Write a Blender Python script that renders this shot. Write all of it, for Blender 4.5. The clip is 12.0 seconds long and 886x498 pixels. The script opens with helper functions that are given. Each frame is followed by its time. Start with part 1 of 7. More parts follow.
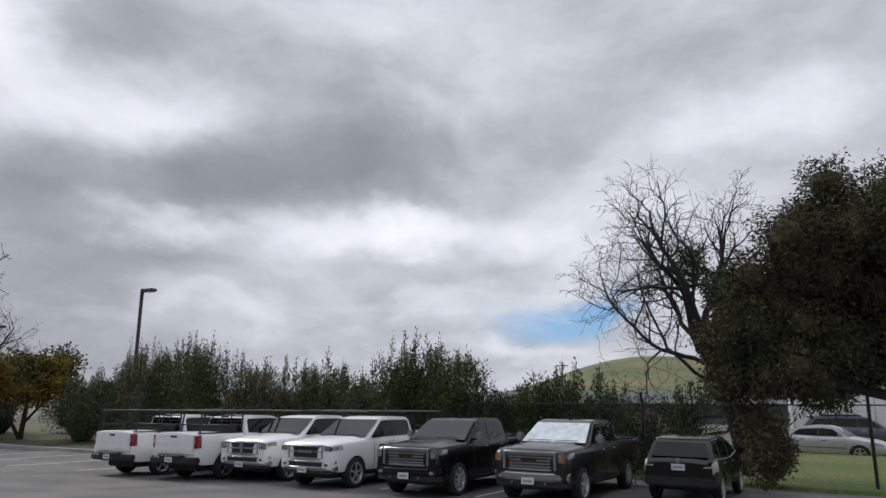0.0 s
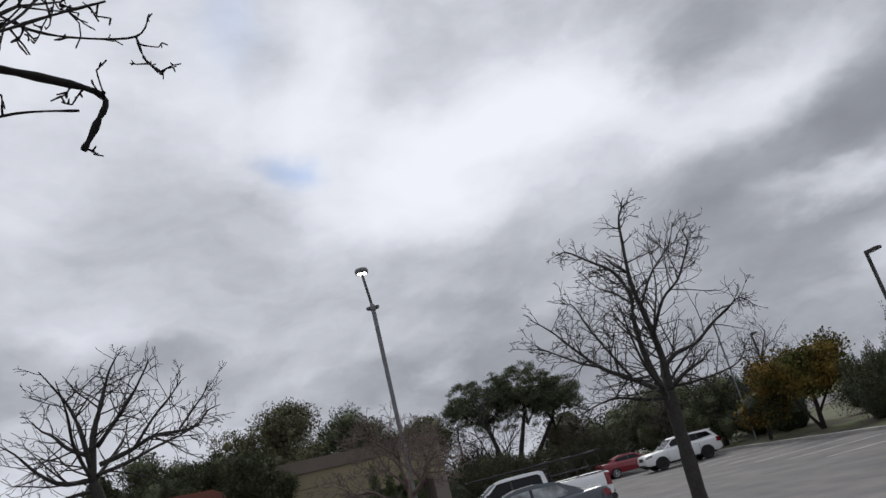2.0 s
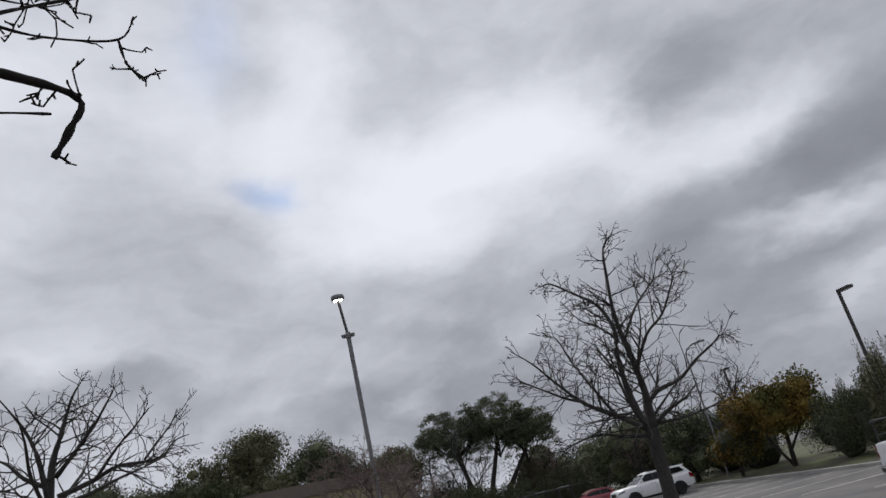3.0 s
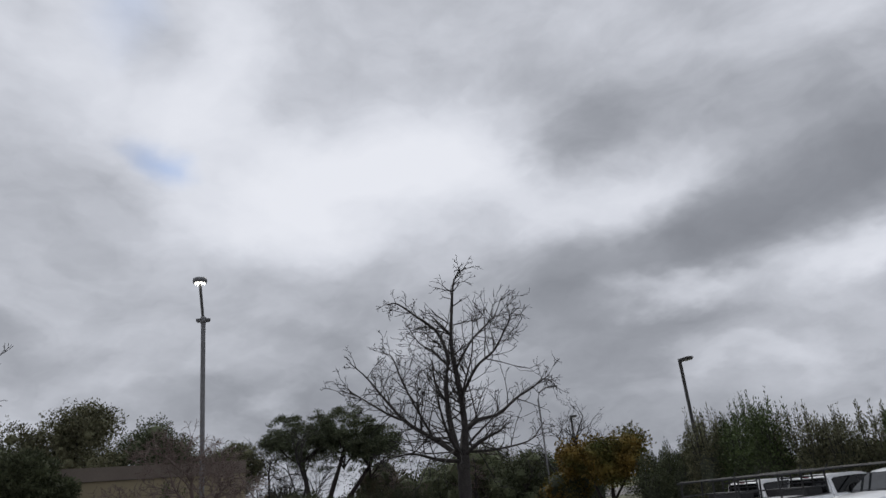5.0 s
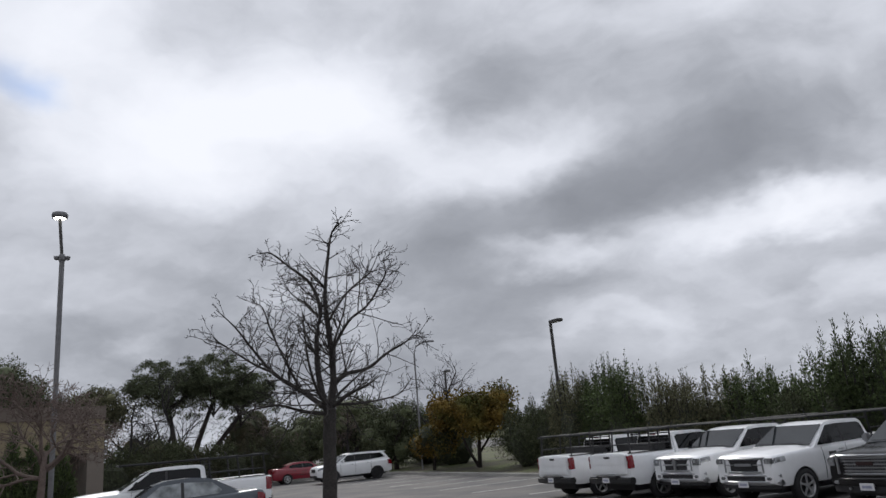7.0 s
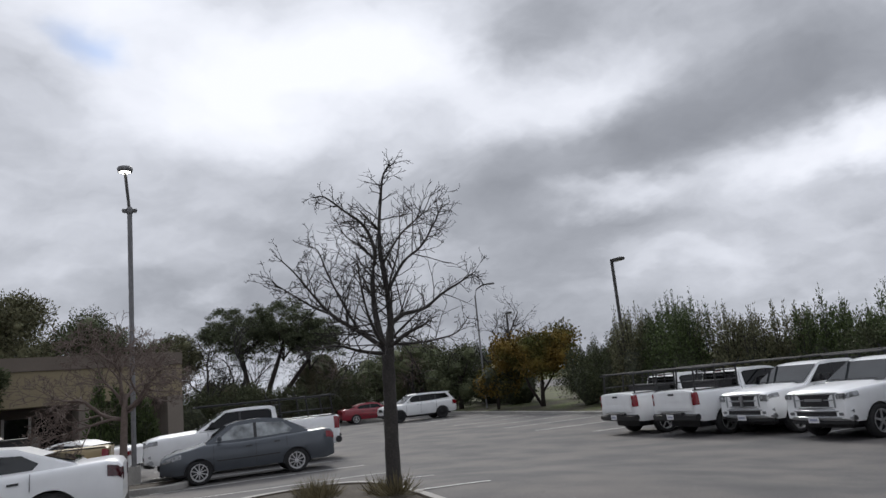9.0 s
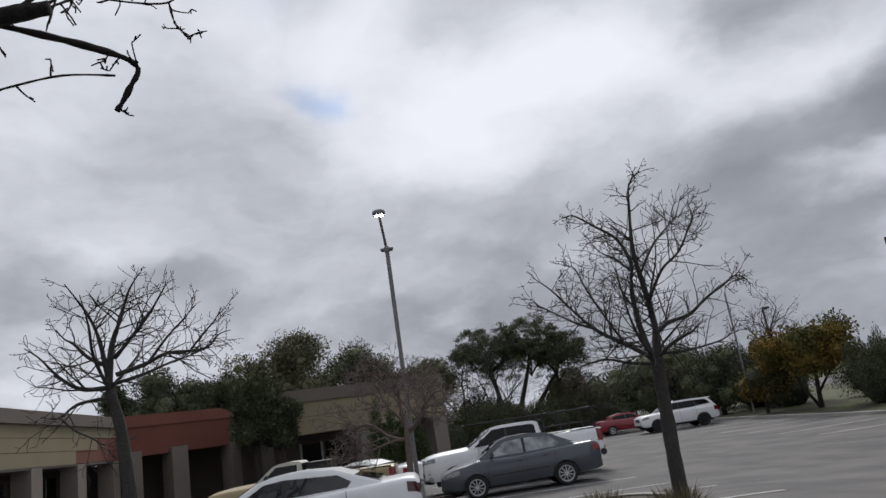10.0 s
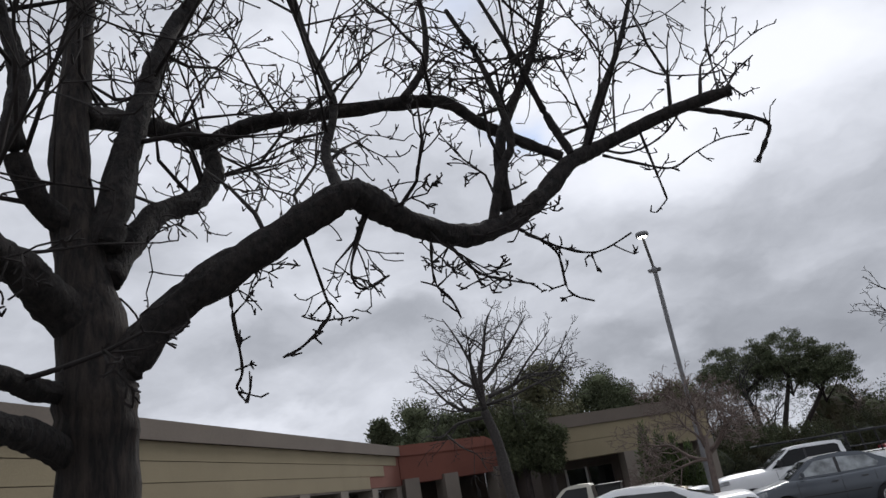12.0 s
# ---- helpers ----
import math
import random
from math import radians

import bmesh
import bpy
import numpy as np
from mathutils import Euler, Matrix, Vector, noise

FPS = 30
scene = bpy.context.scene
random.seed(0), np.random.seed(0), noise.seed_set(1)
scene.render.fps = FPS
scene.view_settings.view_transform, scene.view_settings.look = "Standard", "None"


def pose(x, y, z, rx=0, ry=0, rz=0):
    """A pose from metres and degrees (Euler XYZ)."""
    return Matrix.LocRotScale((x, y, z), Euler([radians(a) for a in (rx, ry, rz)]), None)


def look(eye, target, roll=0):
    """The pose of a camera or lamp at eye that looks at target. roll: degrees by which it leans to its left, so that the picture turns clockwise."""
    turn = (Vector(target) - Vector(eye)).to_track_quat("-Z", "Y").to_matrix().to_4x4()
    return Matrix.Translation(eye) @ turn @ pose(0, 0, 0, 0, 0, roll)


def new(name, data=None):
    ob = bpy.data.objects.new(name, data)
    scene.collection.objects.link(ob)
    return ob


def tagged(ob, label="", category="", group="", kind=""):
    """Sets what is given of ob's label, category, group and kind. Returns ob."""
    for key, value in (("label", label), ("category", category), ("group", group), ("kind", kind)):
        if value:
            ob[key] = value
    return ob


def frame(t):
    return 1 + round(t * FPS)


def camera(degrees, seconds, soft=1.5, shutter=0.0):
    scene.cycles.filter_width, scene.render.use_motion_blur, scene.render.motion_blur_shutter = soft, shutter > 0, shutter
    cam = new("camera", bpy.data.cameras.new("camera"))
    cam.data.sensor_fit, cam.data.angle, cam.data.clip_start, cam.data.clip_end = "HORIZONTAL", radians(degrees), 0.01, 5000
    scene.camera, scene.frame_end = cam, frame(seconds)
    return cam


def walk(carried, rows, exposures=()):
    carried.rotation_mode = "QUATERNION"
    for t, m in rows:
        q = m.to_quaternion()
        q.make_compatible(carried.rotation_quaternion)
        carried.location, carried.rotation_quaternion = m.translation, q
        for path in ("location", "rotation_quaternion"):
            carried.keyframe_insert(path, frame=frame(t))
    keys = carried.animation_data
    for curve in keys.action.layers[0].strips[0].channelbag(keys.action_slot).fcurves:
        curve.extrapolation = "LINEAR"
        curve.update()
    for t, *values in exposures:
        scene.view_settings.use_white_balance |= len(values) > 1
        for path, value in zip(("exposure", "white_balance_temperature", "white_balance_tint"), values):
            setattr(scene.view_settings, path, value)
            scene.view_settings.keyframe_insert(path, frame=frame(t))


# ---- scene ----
cam = camera(63.6, 12.0)
PATH = [
    (0, (0.122, 0.908, 1.851), (0.13, 2.861, 2.28), 0.2),
    (0.5, (0.215, 0.729, 1.928), (-0.602, 2.499, 2.376), -3.6),
    (1, (0.196, 0.7, 1.929), (-1.246, 1.986, 2.446), -5),
    (1.5, (0.01, 0.685, 1.977), (-1.524, 1.812, 2.592), -9.2),
    (2, (-0.142, 0.69, 2.041), (-1.643, 1.859, 2.658), -14.7),
    (2.5, (-0.274, 0.696, 2.098), (-1.771, 1.866, 2.723), -17.3),
    (3, (-0.362, 0.735, 2.134), (-1.793, 1.959, 2.808), -14.1),
    (3.5, (-0.366, 0.851, 2.127), (-1.69, 2.168, 2.844), -9.6),
    (3.7, (-0.33, 0.879, 2.119), (-1.613, 2.231, 2.845), -8.4),
    (5.5, (0.303, 0.87, 1.918), (-0.894, 2.347, 2.54), -6),
    (6, (0.278, 0.893, 1.959), (-0.87, 2.426, 2.534), -5.6),
    (6.5, (0.267, 0.916, 1.979), (-0.788, 2.526, 2.521), -5.2),
    (6.7, (0.274, 0.937, 1.985), (-0.723, 2.586, 2.519), -5),
    (8.3, (0.294, 1.146, 1.903), (-0.757, 2.81, 2.255), -5.4),
    (8.5, (0.287, 1.138, 1.901), (-0.786, 2.791, 2.245), -5.3),
    (9, (0.285, 1.15, 1.92), (-0.881, 2.731, 2.292), -5.8),
    (9.5, (0.297, 1.046, 1.961), (-1.054, 2.455, 2.396), -7.4),
    (9.8, (0.332, 0.79, 1.985), (-1.163, 2.034, 2.451), -8.5),
    (10, (0.282, 0.617, 1.993), (-1.302, 1.738, 2.477), -8.8),
    (10.5, (0.208, 0.149, 1.965), (-1.516, 1.021, 2.484), -9.9),
    (11, (0.109, -0.405, 1.943), (-1.655, 0.354, 2.505), -10.1),
    (11.5, (0.118, -0.96, 1.971), (-1.65, -0.256, 2.585), -9.8),
    (12, (0.191, -1.418, 2.033), (-1.603, -0.816, 2.68), -9.3),
]
walk(cam, [(t, look(eye, target, roll)) for t, eye, target, roll in PATH],
     [(0.0, 0.1), (0.5, 0.12), (1.0, -0.03), (1.5, 0.0), (2.5, -0.07), (3.0, -0.1), (3.5, -0.2), (5.5, -0.12), (6.5, 0.0), (8.5, 0.16), (9.2, 0.1), (10.0, -0.04), (10.5, 0.08), (11.5, 0.1), (12.0, 0.13)])

# ---- light ----
SUN_AZ, SUN_EL = 50.0, 38.0


def sky_world():
    w = bpy.data.worlds.new("sky")
    scene.world = w
    w.use_nodes = True
    nt = w.node_tree
    nt.nodes.clear()
    N, L = nt.nodes.new, nt.links.new

    def math_node(op, a, b=None, clamp=False):
        n = N("ShaderNodeMath")
        n.operation, n.use_clamp = op, clamp
        for k, v in enumerate((a, b)):
            if v is None:
                continue
            if isinstance(v, (int, float)):
                n.inputs[k].default_value = v
            else:
                L(v, n.inputs[k])
        return n.outputs[0]

    co = N("ShaderNodeTexCoord")
    sep = N("ShaderNodeSeparateXYZ")
    L(co.outputs["Generated"], sep.inputs[0])
    X, Y, Z = sep.outputs
    # azimuth to the left of +y and elevation, in degrees
    az = math_node("MULTIPLY", math_node("ARCTAN2", math_node("MULTIPLY", X, -1.0), Y), 57.2958)
    el = math_node("MULTIPLY", math_node("ARCSINE", Z), 57.2958)
    # cloud deck seen in perspective
    inv = math_node("DIVIDE", 1.0, math_node("ADD", math_node("MAXIMUM", Z, 0.0), 0.42))
    deck = N("ShaderNodeCombineXYZ")
    L(math_node("MULTIPLY", X, inv), deck.inputs[0])
    L(math_node("MULTIPLY", Y, inv), deck.inputs[1])
    deck.inputs[2].default_value = 3.1

    def fbm(scale, detail, rough, dist=0.0, shift=0.0):
        m = N("ShaderNodeMapping")
        m.inputs["Location"].default_value = (shift, shift * 1.7, shift)
        L(deck.outputs[0], m.inputs[0])
        n = N("ShaderNodeTexNoise")
        n.inputs["Scale"].default_value, n.inputs["Detail"].default_value = scale, detail
        n.inputs["Roughness"].default_value, n.inputs["Distortion"].default_value = rough, dist
        L(m.outputs[0], n.inputs["Vector"])
        return n.outputs[0]

    big, fine = fbm(1.3, 3, 0.5, 0.4, 2.0), fbm(4.6, 5, 0.5, 0.2, 7.0)
    # the sheets bend with the noise
    warp = N("ShaderNodeCombineXYZ")
    L(math_node("ADD", az, math_node("MULTIPLY", math_node("SUBTRACT", fbm(3.0, 5, 0.55, 0.0, 11.0), 0.5), 15.0)), warp.inputs[0])
    L(math_node("ADD", el, math_node("MULTIPLY", math_node("SUBTRACT", fbm(3.2, 5, 0.55, 0.0, 23.0), 0.5), 8.0)), warp.inputs[1])

    def cloud(a, e, ra, re, turn=0.0):
        m = N("ShaderNodeMapping")
        m.vector_type = "TEXTURE"
        m.inputs["Location"].default_value = (a, e, 0)
        m.inputs["Rotation"].default_value = (0, 0, radians(turn))
        m.inputs["Scale"].default_value = (ra, re, 1)
        L(warp.outputs[0], m.inputs[0])
        g = N("ShaderNodeTexGradient")
        g.gradient_type = "SPHERICAL"
        L(m.outputs[0], g.inputs[0])
        s = N("ShaderNodeMapRange")
        s.interpolation_type = "SMOOTHSTEP"
        L(g.outputs["Fac"], s.inputs["Value"])
        return s.outputs[0]

    value = math_node("ADD", SKY_BASE, math_node("MULTIPLY", math_node("SUBTRACT", big, 0.5), 0.3))
    value = math_node("ADD", value, math_node("MULTIPLY", math_node("SUBTRACT", fine, 0.5), 0.3))
    # heaped puffs
    heap = N("ShaderNodeMapping")
    heap.inputs["Scale"].default_value = (0.085, 0.16, 1)
    L(warp.outputs[0], heap.inputs[0])
    puff = N("ShaderNodeTexNoise")
    puff.inputs["Scale"].default_value, puff.inputs["Detail"].default_value, puff.inputs["Roughness"].default_value = 1.3, 5, 0.5
    L(heap.outputs[0], puff.inputs["Vector"])
    value = math_node("ADD", value, math_node("MULTIPLY", math_node("SUBTRACT", puff.outputs[0], 0.5), 0.36))
    small = N("ShaderNodeMapping")
    small.inputs["Scale"].default_value = (0.21, 0.4, 1)
    L(warp.outputs[0], small.inputs[0])
    curl = N("ShaderNodeTexNoise")
    curl.inputs["Scale"].default_value, curl.inputs["Detail"].default_value, curl.inputs["Roughness"].default_value = 1.0, 6, 0.55
    L(small.outputs[0], curl.inputs["Vector"])
    value = math_node("ADD", value, math_node("MULTIPLY", math_node("SUBTRACT", curl.outputs[0], 0.5), 0.2))
    for a, e, ra, re, turn, amount in CLOUDS:
        value = math_node("ADD", value, math_node("MULTIPLY", cloud(a, e, ra, re, turn), amount))
    ramp = N("ShaderNodeValToRGB")
    cr = ramp.color_ramp
    cr.interpolation = "B_SPLINE"
    cr.elements[0].position, cr.elements[0].color = 0.0, (0.208, 0.22, 0.252, 1)
    cr.elements[1].position, cr.elements[1].color = 1.0, (0.86, 0.88, 0.945, 1)
    for p, c in ((0.3, (0.329, 0.347, 0.39, 1)), (0.5, (0.5, 0.521, 0.578, 1)), (0.72, (0.71, 0.736, 0.81, 1))):
        e2 = cr.elements.new(p)
        e2.color = c
    L(value, ramp.inputs[0])
    # blue sky behind the gaps
    air = N("ShaderNodeTexSky")
    air.sky_type, air.sun_disc = "NISHITA", False
    air.sun_elevation, air.sun_rotation = radians(SUN_EL), radians(-SUN_AZ)
    blue = N("ShaderNodeVectorMath")
    blue.operation = "MULTIPLY"
    L(air.outputs[0], blue.inputs[0])
    blue.inputs[1].default_value = (0.056, 0.075, 0.105)
    deep = N("ShaderNodeMapRange")
    for key, v in (("From Min", 10.0), ("From Max", 25.0), ("To Min", 1.0), ("To Max", 0.78)):
        deep.inputs[key].default_value = v
    L(el, deep.inputs["Value"])
    dim = N("ShaderNodeVectorMath")
    dim.operation = "SCALE"
    L(blue.outputs[0], dim.inputs[0])
    L(deep.outputs[0], dim.inputs["Scale"])
    gap = None
    for a, e, ra, re, turn, amount in GAPS:
        g = math_node("MULTIPLY", cloud(a, e, ra, re, turn), amount)
        gap = g if gap is None else math_node("ADD", gap, g)
    gap = math_node("MULTIPLY", gap, math_node("ADD", math_node("MULTIPLY", fine, 1.6), 0.15), True)
    mix = N("ShaderNodeMix")
    mix.data_type = "RGBA"
    L(gap, mix.inputs["Factor"])
    L(ramp.outputs[0], mix.inputs["A"])
    L(dim.outputs[0], mix.inputs["B"])
    bg = N("ShaderNodeBackground")
    high = N("ShaderNodeMapRange")
    high.interpolation_type = "SMOOTHSTEP"
    for key, v in (("From Min", 40.0), ("From Max", 75.0), ("To Min", SKY_STRENGTH), ("To Max", SKY_STRENGTH * ZENITH)):
        high.inputs[key].default_value = v
    L(el, high.inputs["Value"])
    L(high.outputs[0], bg.inputs["Strength"])
    L(mix.outputs["Result"], bg.inputs[0])
    out = N("ShaderNodeOutputWorld")
    L(bg.outputs[0], out.inputs[0])


# clouds: azimuth, elevation, half sizes, turn (degrees), brighter or darker
SKY_BASE, SKY_STRENGTH, ZENITH = 0.48, 1.06, 1.7
BANKS_OVER_ROW = [
    (24.1, 21.4, 10.9, 4.2, 172, 0.34), (33.0, 22.3, 4.9, 6.5, 168, 0.19), (7.5, 18.6, 21.2, 6.2, -176, -0.22), (-16.4, 27.4, 23.6, 4.8, -170, -0.07),
    (29.6, 15.1, 8.5, 5.3, 172, -0.09), (-25.3, 20.7, 14.2, 4.6, 172, 0.31), (1.8, 14.2, 18.0, 2.9, 178, 0.26), (22.2, 14.0, 7.5, 2.0, 175, 0.17),
    (16.9, 9.7, 17.3, 2.9, 178, -0.07), (-4.6, 8.8, 11.5, 3.3, 171, 0.19), (-5.5, 4.8, 8.0, 1.9, -179, 0.22), (26.9, 10.6, 12.9, 5.4, 175, -0.15),
    (-12.9, 14.0, 14.7, 5.9, -176, 0.19),
]
BANKS_OVER_LOT = [
    (3.9, 22.7, 6.6, 3.9, 180, 0.07), (-31.3, 25.6, 8.0, 3.3, -166, -0.06), (43.2, 27.4, 20.9, 6.0, 176, 0.34), (53.8, 22.1, 14.9, 4.4, 179, 0.19),
    (14.6, 18.2, 19.7, 5.5, 171, -0.22), (8.7, 25.4, 15.0, 4.8, -173, -0.14), (20.3, 13.1, 8.4, 2.0, 180, 0.18), (5.2, 13.6, 10.0, 2.6, 173, 0.25),
    (49.3, 31.7, 8.1, 3.6, 178, -0.09), (44.0, 9.3, 28.5, 4.0, -178, -0.07), (15.5, 8.3, 15.2, 2.3, -177, 0.07), (53.7, 8.5, 3.6, 2.0, -178, 0.19),
    (23.2, 21.7, 16.4, 8.6, -130, -0.17),
]
BANKS_BY_TREE = [
    (23.6, 28.5, 12.2, 6.2, -169, -0.15), (30.3, 13.7, 18.9, 5.4, -173, -0.14), (37.9, 5.4, 44.0, 5.9, -174, -0.17), (47.6, 24.0, 23.3, 5.4, 175, 0.19),
    (58.6, 34.2, 8.0, 10.5, -156, 0.22), (72.0, 25.5, 16.5, 9.1, -160, -0.17), (65.0, 34.8, 4.4, 8.8, -153, -0.07), (54.3, 33.2, 4.5, 6.4, -166, -0.03),
    (83.5, 15.7, 8.3, 2.9, 175, 0.12), (70.0, 15.5, 17.4, 3.2, -176, 0.07), (87.5, 7.4, 10.2, 2.1, 179, 0.19), (69.6, 14.3, 23.0, 4.0, -178, -0.06),
    (83.5, 18.4, 13.2, 3.8, 180, 0.07),
]
BANKS_OVER_OFFICE = [
    (32.8, 18.0, 8.4, 11.4, -158, -0.06), (47.4, 11.9, 13.9, 6.8, -173, -0.10), (82.7, 13.2, 20.6, 3.9, -177, -0.10), (38.3, 24.0, 8.4, 6.9, -156, 0.07),
    (73.4, 31.8, 30.0, 7.6, -169, 0.11), (69.7, 32.1, 48.6, 19.2, -176, 0.21), (46.9, 6.5, 42.2, 5.8, -170, -0.09), (4.0, 29.1, 30.6, 4.8, -177, 0.10),
    (63.3, 27.3, 5.1, 1.9, -159, -0.15), (60.0, 25.2, 19.1, 6.6, 177, 0.07),
]
CLOUDS = BANKS_OVER_ROW + BANKS_OVER_LOT + BANKS_BY_TREE + BANKS_OVER_OFFICE
GAPS = [
    (-10.4, 7.4, 8.6, 2.7, 178, 0.95), (-14.4, 8.2, 5.1, 2.1, -177, 0.80), (63.3, 27.3, 4.6, 2.3, -159, 0.5), (67.1, 37.9, 4.0, 6.6, -146, 0.32),
    (60.9, 26.6, 2.6, 1.8, -168, 0.35),
]
sky_world()
sun = new("sun", bpy.data.lights.new("sun", "SUN"))
sun.data.energy, sun.data.angle, sun.data.color = 2.0, radians(18), (1.0, 0.97, 0.93)
sun.matrix_world = look((0, 0, 50), (math.sin(radians(SUN_AZ)) * math.cos(radians(SUN_EL)) * 50, -math.cos(radians(SUN_AZ)) * math.cos(radians(SUN_EL)) * 50, 50 - math.sin(radians(SUN_EL)) * 50))

# ---- materials ----


def material(name, color, rough=0.6, metal=0.0, grain=0.0, scale=20.0, bump=0.0, big=0.0, big_scale=1.5, coat=0.0, spec=0.5, vary=0.0, emit=0.0, island=False, second=None):
    m = bpy.data.materials.new(name)
    m.use_nodes = True
    nt = m.node_tree
    N, L = nt.nodes.new, nt.links.new
    b = nt.nodes["Principled BSDF"]
    b.inputs["Roughness"].default_value, b.inputs["Metallic"].default_value = rough, metal
    b.inputs["Coat Weight"].default_value, b.inputs["Coat Roughness"].default_value = coat, 0.06
    b.inputs["Specular IOR Level"].default_value = spec
    b.inputs["Base Color"].default_value = (*color, 1)
    if emit:
        b.inputs["Emission Color"].default_value, b.inputs["Emission Strength"].default_value = (*color, 1), emit
    if not (grain or big or bump or vary or second):
        return m
    co = N("ShaderNodeTexCoord")
    geo = N("ShaderNodeNewGeometry")
    at = geo.outputs["Position"]

    def noise_at(s, d):
        n = N("ShaderNodeTexNoise")
        n.inputs["Scale"].default_value, n.inputs["Detail"].default_value = s, d
        L(at, n.inputs["Vector"])
        return n.outputs[0]

    def scaled(sock, amount):
        n = N("ShaderNodeMapRange")
        n.inputs["From Min"].default_value, n.inputs["From Max"].default_value = 0.25, 0.75
        n.inputs["To Min"].default_value, n.inputs["To Max"].default_value = 1 - amount, 1 + amount
        L(sock, n.inputs["Value"])
        return n.outputs[0]

    value = None
    fine = noise_at(scale, 4)
    for sock, amount in ((fine, grain), (noise_at(big_scale, 5) if big else None, big)):
        if amount:
            s = scaled(sock, amount)
            if value is None:
                value = s
            else:
                k = N("ShaderNodeMath")
                k.operation = "MULTIPLY"
                L(value, k.inputs[0])
                L(s, k.inputs[1])
                value = k.outputs[0]
    if vary:
        if island:
            rnd = geo.outputs["Random Per Island"]
        else:
            rnd = N("ShaderNodeObjectInfo").outputs["Random"]
        n = N("ShaderNodeMapRange")
        n.inputs["To Min"].default_value, n.inputs["To Max"].default_value = 1 - vary, 1 + vary
        L(rnd, n.inputs["Value"])
        if value is None:
            value = n.outputs[0]
        else:
            k = N("ShaderNodeMath")
            k.operation = "MULTIPLY"
            L(value, k.inputs[0])
            L(n.outputs[0], k.inputs[1])
            value = k.outputs[0]
    base = None
    if second:
        mx = N("ShaderNodeMix")
        mx.data_type = "RGBA"
        mx.inputs["A"].default_value, mx.inputs["B"].default_value = (*color, 1), (*second, 1)
        s = N("ShaderNodeMapRange")
        s.inputs["From Min"].default_value, s.inputs["From Max"].default_value = 0.4, 0.62
        L(noise_at(big_scale, 3), s.inputs["Value"])
        L(s.outputs[0], mx.inputs["Factor"])
        base = mx.outputs["Result"]
    if value is not None:
        v = N("ShaderNodeVectorMath")
        v.operation = "SCALE"
        if base is not None:
            L(base, v.inputs[0])
        else:
            v.inputs[0].default_value = color
        L(value, v.inputs["Scale"])
        base = v.outputs[0]
    if base is not None:
        L(base, b.inputs["Base Color"])
    if bump:
        bm_ = N("ShaderNodeBump")
        bm_.inputs["Strength"].default_value, bm_.inputs["Distance"].default_value = 1.0, bump
        L(fine, bm_.inputs["Height"])
        L(bm_.outputs[0], b.inputs["Normal"])
    return m


M_ASPHALT = material("asphalt", (0.094, 0.092, 0.092), 0.9, grain=0.3, scale=45, bump=0.004, big=0.3, big_scale=0.6, second=(0.112, 0.104, 0.098))
M_LINE = material("line_paint", (0.5, 0.5, 0.48), 0.8, grain=0.35, scale=25)
M_CONCRETE = material("concrete", (0.33, 0.32, 0.3), 0.9, grain=0.15, scale=30, bump=0.003, big=0.2)
M_SOIL = material("soil", (0.06, 0.05, 0.033), 0.95, grain=0.4, scale=14, bump=0.02, big=0.3, second=(0.07, 0.085, 0.025), big_scale=0.5)
M_GRASS = material("grass", (0.075, 0.115, 0.025), 0.95, grain=0.4, scale=8, bump=0.02, big=0.3, second=(0.1, 0.1, 0.03), big_scale=0.25)
M_HILL = material("hill_grass", (0.095, 0.118, 0.045), 0.95, grain=0.15, scale=0.2, big=0.25, big_scale=0.03, second=(0.125, 0.115, 0.055))
M_WHITE = material("white_paint", (0.82, 0.83, 0.84), 0.32, coat=0.5, big=0.05, big_scale=3)
M_GREY = material("grey_paint", (0.075, 0.085, 0.1), 0.28, metal=0.4, coat=0.5, big=0.06, big_scale=3)
M_BLACK = material("black_paint", (0.004, 0.004, 0.005), 0.2, coat=0.25, spec=0.35, big=0.1, big_scale=3)
M_BROWN = material("dark_brown_paint", (0.022, 0.019, 0.018), 0.25, metal=0.3, coat=0.35, spec=0.4, big=0.08, big_scale=3)
M_RED = material("red_paint", (0.22, 0.008, 0.022), 0.3, coat=0.7, big=0.06, big_scale=3)
M_GOLD = material("tan_paint", (0.36, 0.28, 0.15), 0.45, coat=0.2, big=0.12, big_scale=2)
M_CREAM = material("faded_cream_paint", (0.42, 0.4, 0.34), 0.5, coat=0.15, big=0.12, big_scale=2)
M_SILVER = material("silver_paint", (0.5, 0.51, 0.53), 0.3, metal=0.5, coat=0.6, big=0.05)
M_GLASS = material("car_glass", (0.007, 0.008, 0.009), 0.03, spec=0.28, big=0.1)
# pale, uneven base colour paints daylight seen through the windows
M_DAYLIGHT_GLASS = material("painted_daylight_glass", (0.27, 0.29, 0.3), 0.04, spec=0.5, big=0.7, big_scale=3.5)
M_SCREEN = material("windscreen_glass", (0.018, 0.021, 0.023), 0.03, spec=0.6, big=0.5, big_scale=2.2)
M_SEAM = material("dark_seam", (0.03, 0.03, 0.032), 0.6, grain=0.1)
M_SHADE = material("sunshade", (0.6, 0.65, 0.68), 0.22, metal=0.6, grain=0.25, scale=5, bump=0.01)
M_TYRE = material("tyre_rubber", (0.02, 0.02, 0.021), 0.85, grain=0.2, scale=30)
M_ALLOY = material("alloy", (0.6, 0.6, 0.61), 0.35, metal=0.6, grain=0.1)
M_CHROME = material("chrome", (0.42, 0.43, 0.45), 0.3, metal=1.0, grain=0.05)
M_PLASTIC = material("black_plastic", (0.018, 0.018, 0.02), 0.6, grain=0.15)
